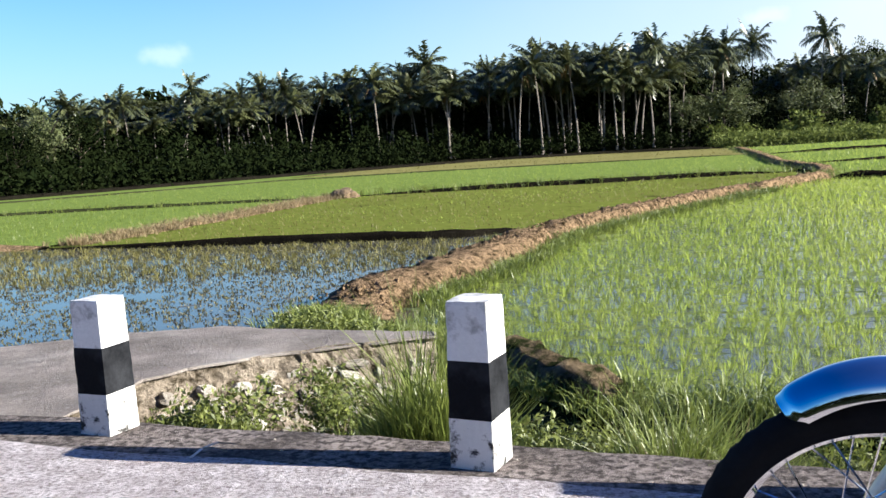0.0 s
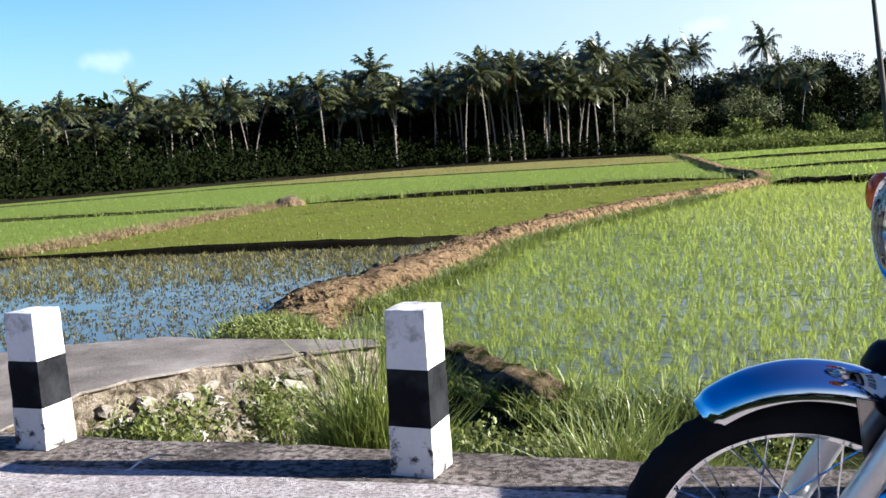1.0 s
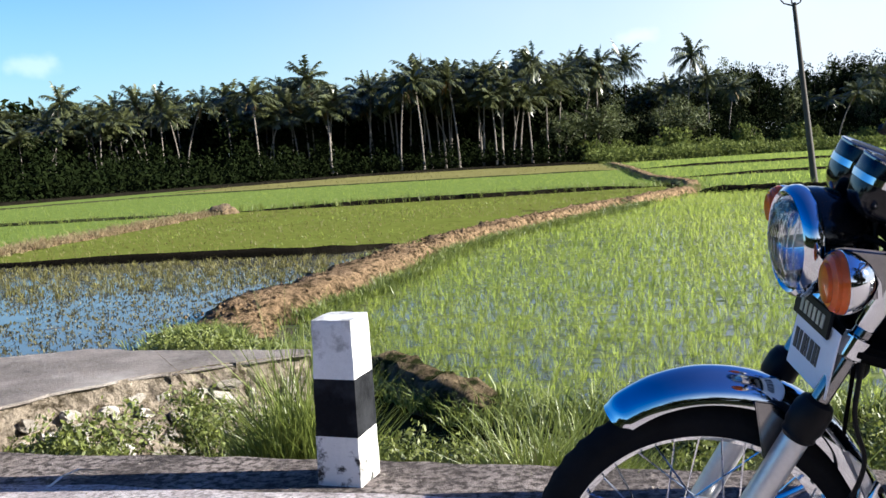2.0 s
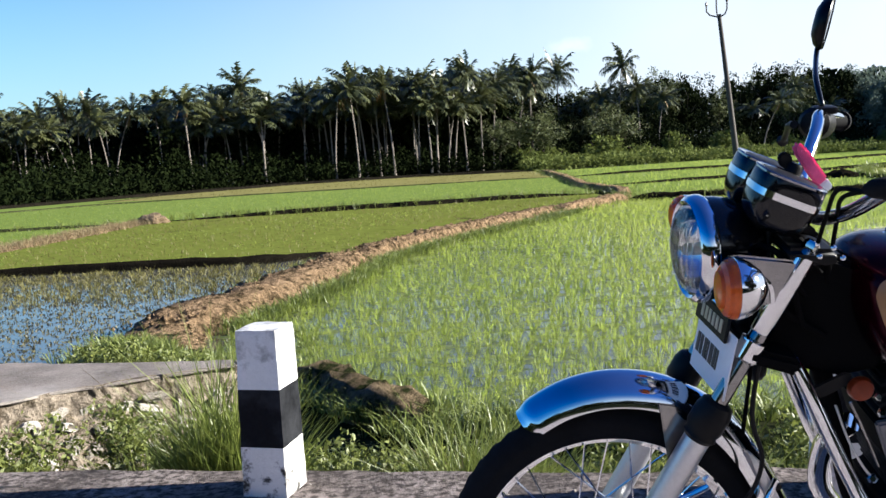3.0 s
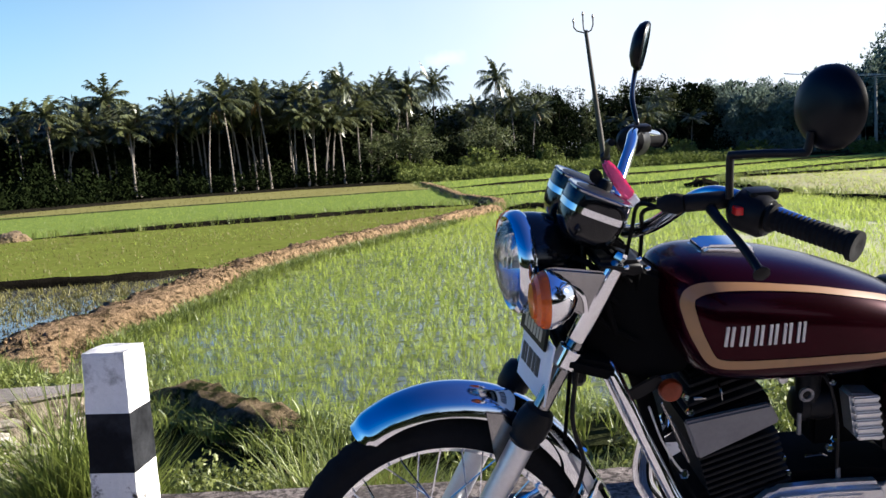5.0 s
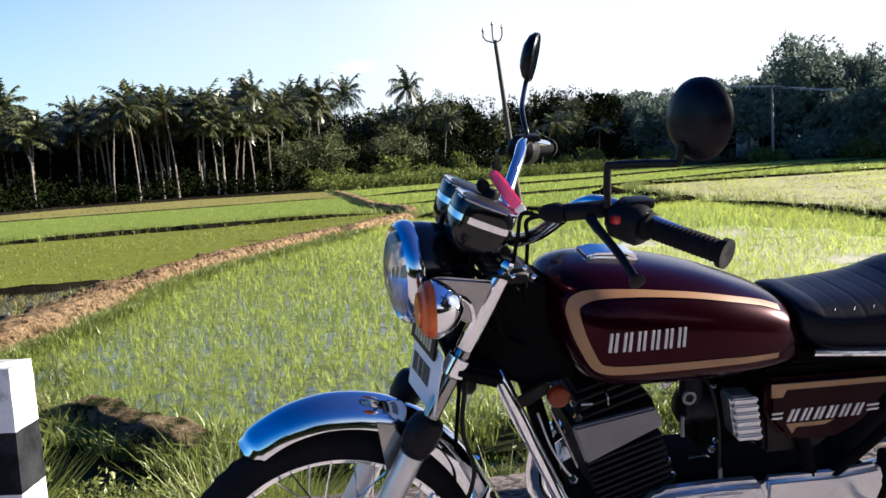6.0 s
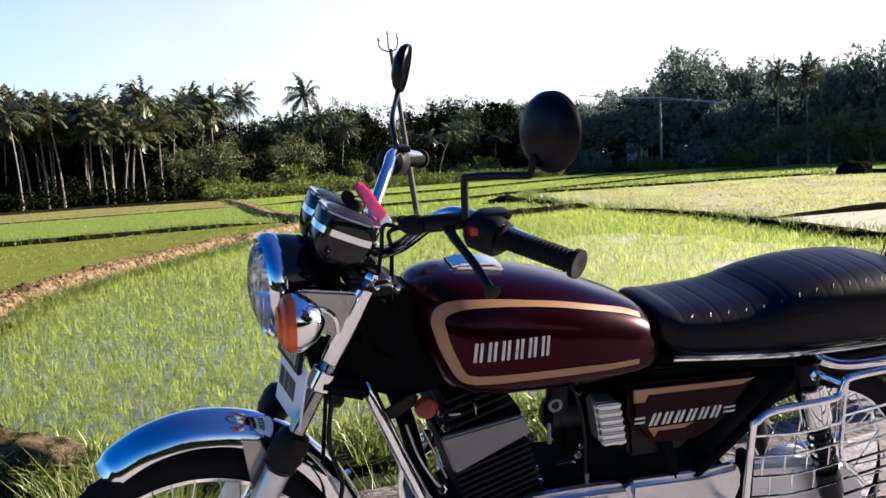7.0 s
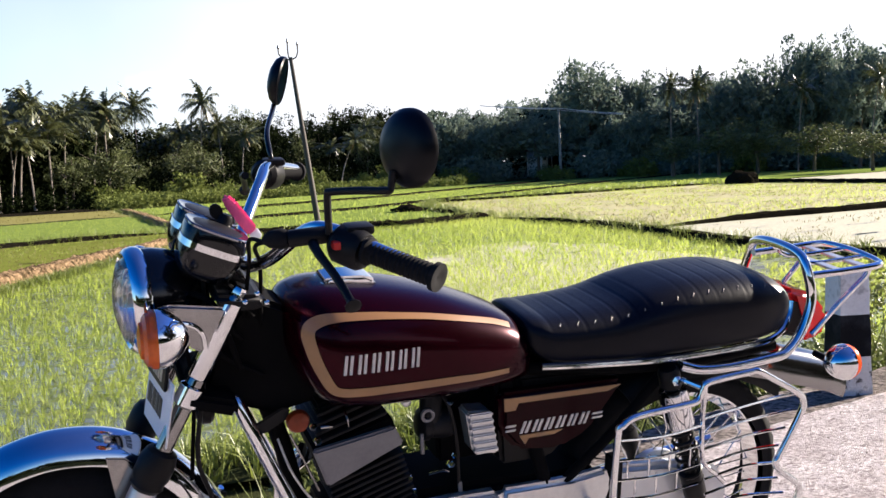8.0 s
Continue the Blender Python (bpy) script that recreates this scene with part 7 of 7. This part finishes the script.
part("oil_union", rod([(0.8067, 0.088, 0.6188), (0.795, 0.090, 0.6195), (0.787, 0.088, 0.618)], 0.0045, 3, 10), M_DULL, eng, "dull metal pipe union")
for q, r, m_ in (([(0.760, 0.06, 0.645), (0.7585, 0.088, 0.630), (0.755, 0.086, 0.612)], 0.0022, M_DULL), ([(0.862, 0.085, 0.612), (0.845, 0.092, 0.575), (0.828, 0.095, 0.535), (0.812, 0.092, 0.498)], 0.0028, M_DULL), ([(0.880, 0.07, 0.60), (0.862, 0.088, 0.545), (0.838, 0.092, 0.500), (0.822, 0.09, 0.478)], 0.0022, M_ALU),
                 ([(0.590, 0.055, 0.655), (0.570, 0.085, 0.638), (0.556, 0.09, 0.60), (0.545, 0.092, 0.54), (0.538, 0.088, 0.46)], 0.0035, M_SATIN), ([(0.615, 0.088, 0.575), (0.6155, 0.090, 0.560), (0.613, 0.088, 0.535)], 0.004, M_CAST), ([(0.600, 0.088, 0.490), (0.572, 0.090, 0.4935), (0.560, 0.088, 0.488)], 0.0025, M_DULL), ([(0.70, 0.04, 0.675), (0.665, 0.07, 0.650), (0.640, 0.075, 0.640), (0.60, 0.06, 0.655)], 0.003, M_SATIN), ([(0.536, 0.088, 0.462), (0.535, 0.09, 0.445), (0.534, 0.088, 0.430)], 0.0045, M_CAST)):
    part("hose", rod(q, r, 4, 8), m_, eng)
part("fuel_tap", lathe([(0, 0), (0.009, 0), (0.009, 0.012), (0.005, 0.015), (0, 0.015)], (0.640, 0.06, 0.635), 1, 14), M_ALU, eng)
cc = part("crankcase", prism([(0.80, 0.30), (0.80, 0.41), (0.72, 0.452), (0.52, 0.452), (0.40, 0.442), (0.24, 0.438), (0.20, 0.40), (0.22, 0.30), (0.40, 0.24), (0.70, 0.24)], -0.085, 0.085, 0.012), M_FRAME, None, "dark engine crankcase")
part("case_cover", prism([(0.70, 0.30), (0.71, 0.40), (0.66, 0.440), (0.55, 0.443), (0.46, 0.440), (0.44, 0.40), (0.46, 0.30), (0.55, 0.25)], 0.080, 0.118, 0.012, seg=3), M_ALU, cc, "polished aluminium engine side cover")
part("case_badge", prism([(0.60, 0.405), (0.53, 0.405), (0.50, 0.425), (0.58, 0.428)], 0.116, 0.121, 0.002), M_ALU, cc)
part("sprocket_cover", prism([(0.45, 0.30), (0.45, 0.435), (0.30, 0.432), (0.215, 0.440), (0.20, 0.40), (0.23, 0.30)], 0.075, 0.105, 0.010, seg=3), M_ALU, cc, "brushed aluminium sprocket cover")
part("chain_case", prism([(0.19, 0.43), (0.05, 0.418), (-0.06, 0.40), (-0.11, 0.34), (-0.10, 0.25), (-0.03, 0.205), (0.10, 0.215), (0.19, 0.25)], 0.060, 0.092, 0.012, seg=3), M_SILVER, None, "silver full chain case")
part("drive_gaiter", prism([(0.195, 0.45), (0.175, 0.45), (0.172, 0.24), (0.192, 0.24)], 0.055, 0.100, 0.004), M_RUBBER, None)

# frame
part("down_tube", rod([(0.905, 0, 0.70), (0.86, 0, 0.56), (0.82, 0, 0.40), (0.76, 0, 0.27)], 0.017, 4, 12), M_FRAME, None, "black frame tube")
part("backbone", rod([(0.90, 0, 0.80), (0.70, 0, 0.72), (0.48, 0, 0.68), (0.30, 0, 0.66)], 0.022, 4, 12), M_FRAME)
part("neck_gusset", prism([(1.0, 0.703), (0.985, 0.76), (0.925, 0.868), (0.84, 0.83), (0.80, 0.70), (0.80, 0.655), (0.88, 0.640), (0.955, 0.668)], -0.05, 0.055, 0.010, seg=3), M_FRAME)
part("horn", lathe([(0, 0), (0.030, 0.0), (0.036, 0.008), (0.034, 0.02), (0.02, 0.03), (0, 0.032)], (0.985, 0.0, 0.655), (1, 0.1, -0.1), 24), M_SATIN)
for a, b, c_ in (((1.03, 0.03, 0.84), (0.985, 0.075, 0.84), (0.935, 0.06, 0.79)), ((1.02, 0.05, 0.88), (0.98, 0.085, 0.86), (0.94, 0.07, 0.74)), ((1.01, 0.0, 0.90), (0.96, 0.07, 0.895), (0.915, 0.062, 0.83)), ((1.0, 0.06, 0.80), (0.96, 0.07, 0.76), (0.90, 0.06, 0.72))):
    part("wiring", rod([a, b, c_], 0.0055, 5, 8), M_FRAME)
for sd in (1, -1):
    part("frame_rail", rod([(0.44, sd * 0.055, 0.67), (0.20, sd * 0.095, 0.655), (0.0, sd * 0.10, 0.652), (-0.18, sd * 0.095, 0.66)], 0.013, 4, 10), M_FRAME)
    part("frame_rail", rod([(0.42, sd * 0.06, 0.66), (0.37, sd * 0.08, 0.50), (0.33, sd * 0.08, 0.36), (0.30, sd * 0.07, 0.26)], 0.014, 4, 10), M_FRAME)
    part("frame_rail", rod([(0.33, sd * 0.085, 0.40), (0.20, sd * 0.095, 0.52), (0.09, sd * 0.10, 0.645)], 0.011, 4, 10), M_FRAME)
    part("swing_arm", rod([(0.31, sd * 0.075, 0.33), (0.15, sd * 0.072, 0.315), (-0.03, sd * 0.072, 0.30)], 0.016, 3, 10), M_FRAME)
part("battery_box", prism([(0.46, 0.655), (0.18, 0.65), (0.24, 0.56), (0.33, 0.47), (0.44, 0.47)], -0.072, 0.072, 0.008), M_SATIN)
part("crash_guard", rod([(0.952, 0.045, 0.680), (0.945, 0.058, 0.672), (0.925, 0.075, 0.625), (0.895, 0.092, 0.555), (0.858, 0.118, 0.474), (0.82, 0.155, 0.40), (0.80, 0.18, 0.34), (0.79, 0.17, 0.28), (0.78, 0.10, 0.25)], 0.0125, 6, 14), M_CHROME, None, "chromed crash guard tube")
part("crash_guard", rod([(0.952, -0.045, 0.680), (0.945, -0.058, 0.672), (0.925, -0.075, 0.625), (0.895, -0.092, 0.555), (0.858, -0.118, 0.474), (0.82, -0.155, 0.40), (0.80, -0.18, 0.34), (0.79, -0.17, 0.28), (0.78, -0.10, 0.25)], 0.0125, 6, 14), M_CHROME, None, "chromed crash guard tube")
part("exhaust_pipe", rod([(0.80, -0.06, 0.50), (0.835, -0.09, 0.44), (0.82, -0.12, 0.32), (0.70, -0.13, 0.24), (0.30, -0.15, 0.25), (-0.25, -0.16, 0.30)], 0.020, 6, 14), M_CHROME, None, "chromed exhaust pipe")
rb = part("reflector_bracket", prism([(0.925, 0.615), (0.925, 0.632), (0.872, 0.660), (0.858, 0.656), (0.862, 0.638), (0.90, 0.617)], 0.070, 0.076, 0.002), M_SATIN, None, "black metal strap")
part("side_reflector", lathe([(0, 0), (0.021, 0), (0.021, 0.006), (0.018, 0.012), (0.010, 0.015), (0, 0.016)], (0.846, 0.078, 0.634), 1, 20), M_AMBERSHADE, rb, "round amber side reflector")

# rear: shocks, mudguard, rail, rack, cage, tail lamp
for sd in (1, -1):
    a, b = Vector((0.108, sd * 0.135, 0.640)), Vector((-0.005, sd * 0.125, 0.318))
    d = b - a
    L = d.length
    sh = part("shock_absorber", lathe([(0, -0.02), (0.017, -0.02), (0.022, -0.01), (0.022, 0.02), (0.012, 0.03), (0.012, L), (0, L)], a, d, 18), M_SATIN, None, "rear shock absorber with chrome shroud")
    part("shroud", lathe([(0.018, 0.03), (0.028, 0.034), (0.030, 0.05), (0.030, 0.115), (0.027, 0.118), (0.02, 0.118)], a, d, 22), M_CHROME, sh, "chrome spring shroud")
    hel = [a + d * ((0.115 + 0.15 * k / 84) / L) + Matrix.Rotation(k * 0.523, 3, d) @ (d.cross(Vector((0, 1, 0))).normalized() * 0.022) for k in range(85)]
    part("spring", tube(bmesh.new(), hel, 0.0042, 6), M_SATIN, sh)
    part("damper", lathe([(0.0, 0.24), (0.024, 0.24), (0.024, 0.30), (0.016, 0.32), (0.016, L), (0, L)], a, d, 18), M_SATIN, sh)
    part("bolt", lathe([(0, 0), (0.011, 0), (0.011, 0.010), (0.006, 0.014), (0, 0.014)], a + Vector((0, sd * 0.016, 0)), (0, sd, 0), 6), M_CHROME, sh)
fender([(0.16, 0.585), (0.10, 0.622), (0.0, 0.640), (-0.10, 0.630), (-0.19, 0.600), (-0.27, 0.555)], 0.12, 0.05, "inner_fender", M_SATIN, "black inner rear mudguard", False)
fender([(-0.17, 0.648), (-0.23, 0.632), (-0.29, 0.614), (-0.36, 0.594), (-0.42, 0.574), (-0.47, 0.552)], 0.12, 0.075, "rear_fender", M_DULL, "chrome rear mudguard", False)
part("grab_rail", rod([(0.09, 0.142, 0.664), (0.04, 0.145, 0.650), (-0.03, 0.145, 0.646), (-0.13, 0.145, 0.652), (-0.175, 0.143, 0.660), (-0.217, 0.135, 0.700), (-0.242, 0.125, 0.76), (-0.238, 0.112, 0.812), (-0.240, 0.085, 0.845), (-0.246, 0.03, 0.853), (-0.258, -0.05, 0.847), (-0.270, -0.100, 0.830), (-0.278, -0.122, 0.79), (-0.265, -0.135, 0.72), (-0.21, -0.142, 0.675), (-0.13, -0.145, 0.652), (0.09, -0.142, 0.664)], 0.0105, 6, 14), M_CHROME, None, "chrome grab rail round the seat tail")
rk = part("rear_rack", rod([(-0.262, 0.098, 0.806), (-0.35, 0.100, 0.808), (-0.440, 0.098, 0.812), (-0.466, 0.075, 0.814), (-0.478, 0.0, 0.816), (-0.478, -0.075, 0.814), (-0.458, -0.098, 0.812), (-0.38, -0.10, 0.808), (-0.272, -0.100, 0.804)], 0.008, 5, 10), M_CHROME, None, "chrome tube luggage rack behind the seat")
for y in (-0.035, 0.03):
    part("slat", rod([(-0.258, y, 0.848), (-0.31, y, 0.812), (-0.40, y, 0.810), (-0.475, y, 0.814)], 0.005, 4, 8), M_CHROME, rk)
for x in (-0.34, -0.42):
    part("cross_bar", prism([(x - 0.011, 0.806), (x + 0.011, 0.806), (x + 0.011, 0.811), (x - 0.011, 0.811)], -0.096, 0.096, 0.001), M_ALU, rk)
for sd in (1, -1):
    part("strut", rod([(-0.425, sd * 0.094, 0.805), (-0.415, sd * 0.092, 0.785), (-0.36, sd * 0.086, 0.73), (-0.295, sd * 0.085, 0.665)], 0.0065, 4, 10), M_CHROME, rk)
tl = part("tail_cowl", prism([(-0.235, 0.745), (-0.30, 0.742), (-0.325, 0.70), (-0.31, 0.64), (-0.23, 0.66)], -0.055, 0.055, 0.012, seg=3), M_SATIN, None, "black tail lamp bracket")
part("tail_lamp", prism([(-0.245, 0.765), (-0.315, 0.748), (-0.365, 0.70), (-0.362, 0.645), (-0.305, 0.632), (-0.275, 0.70)], -0.058, 0.058, 0.012, seg=3), M_RED, tl, "red tail lamp lens")
for sd in (1,):
    y = 0.200
    cg = part("leg_cage", rod([(0.262, y, 0.36), (0.262, y, 0.56), (0.252, y, 0.584), (0.219, y, 0.600), (0.12, y, 0.606), (0.085, y, 0.612), (0.074, y, 0.636), (0.060, y, 0.648), (-0.03, y, 0.655), (-0.055, y, 0.655), (-0.10, y, 0.630), (-0.165, y, 0.592), (-0.182, y, 0.570), (-0.178, y, 0.545), (-0.150, y, 0.485), (-0.135, y, 0.455), (-0.128, y, 0.440), (-0.150, y, 0.415), (-0.195, y, 0.380), (-0.20, y, 0.355), (-0.17, y, 0.31), (-0.05, y, 0.27), (0.15, y, 0.27), (0.25, y, 0.30), (0.262, y, 0.36)], 0.0072, 4, 10), M_CHROME, None, "chrome wire cage guarding the rear wheel")
    part("upright", rod([(0.070, y, 0.64), (0.068, y, 0.56), (0.058, y, 0.48), (0.02, y, 0.44), (0.0, y, 0.42)], 0.0045, 5, 8), M_CHROME, cg)
    for k in range(7):
        z0 = 0.575 - 0.034 * k
        x1 = -0.165 + (0.012 * k if k < 4 else 0.048 - 0.02 * (k - 4))
        part("wire", rod([(0.066 - 0.004 * k, y, z0 - 0.004), (-0.04, y + 0.004, z0 + 0.012), (x1, y, z0 + 0.020 - 0.004 * k)], 0.003, 4, 7), M_CHROME, cg)
    for k in range(5):
        z0 = 0.555 - 0.042 * k
        part("wire", rod([(0.262, y, z0), (0.16, y + 0.002, z0 - 0.006), (0.066, y, z0 + 0.002)], 0.0026, 3, 7), M_CHROME, cg)
    for k in range(7):
        x0 = 0.235 - 0.048 * (k % 4) - (0.02 if k > 3 else 0)
        z0 = 0.513 if k < 4 else 0.471
        part("wire", rod([(x0, y, z0), (x0 - 0.002, y, z0 - 0.042)], 0.0022, 1, 6), M_CHROME, cg)
    for p_, q_ in (((0.10, 0.14, 0.64), (0.074, y, 0.636)), ((0.262, y, 0.40), (0.262, 0.09, 0.38)), ((-0.02, 0.08, 0.30), (-0.05, y, 0.275))):
        part("bracket", rod([p_, q_], 0.006, 1, 8), M_CHROME, cg)
part("side_stand", rod([(0.42, 0.09, 0.24), (0.405, 0.16, 0.15), (0.39, 0.262, 0.055)], 0.010, 3, 10), M_GLOSS, None, "black side stand")
part("foot_rest", rod([(0.42, 0.09, 0.28), (0.42, 0.22, 0.285)], 0.013, 1, 10), M_RUBBER, None, "rubber foot rest")

HEADING, LEAN_ = radians(-14.854), radians(10.555)
bx_ = Vector((-math.cos(HEADING), -math.sin(HEADING), 0))
bl_ = Vector((-bx_.y, bx_.x, 0))
bu_ = Vector((0, 0, 1)) * math.cos(LEAN_) + bl_ * math.sin(LEAN_)
bn_ = bl_ * math.cos(LEAN_) - Vector((0, 0, 1)) * math.sin(LEAN_)
bike.matrix_basis = Matrix(((bx_.x, bn_.x, bu_.x, 1.99883), (bx_.y, bn_.y, bu_.y, 1.18894), (bx_.z, bn_.z, bu_.z, 0.004), (0, 0, 0, 1)))
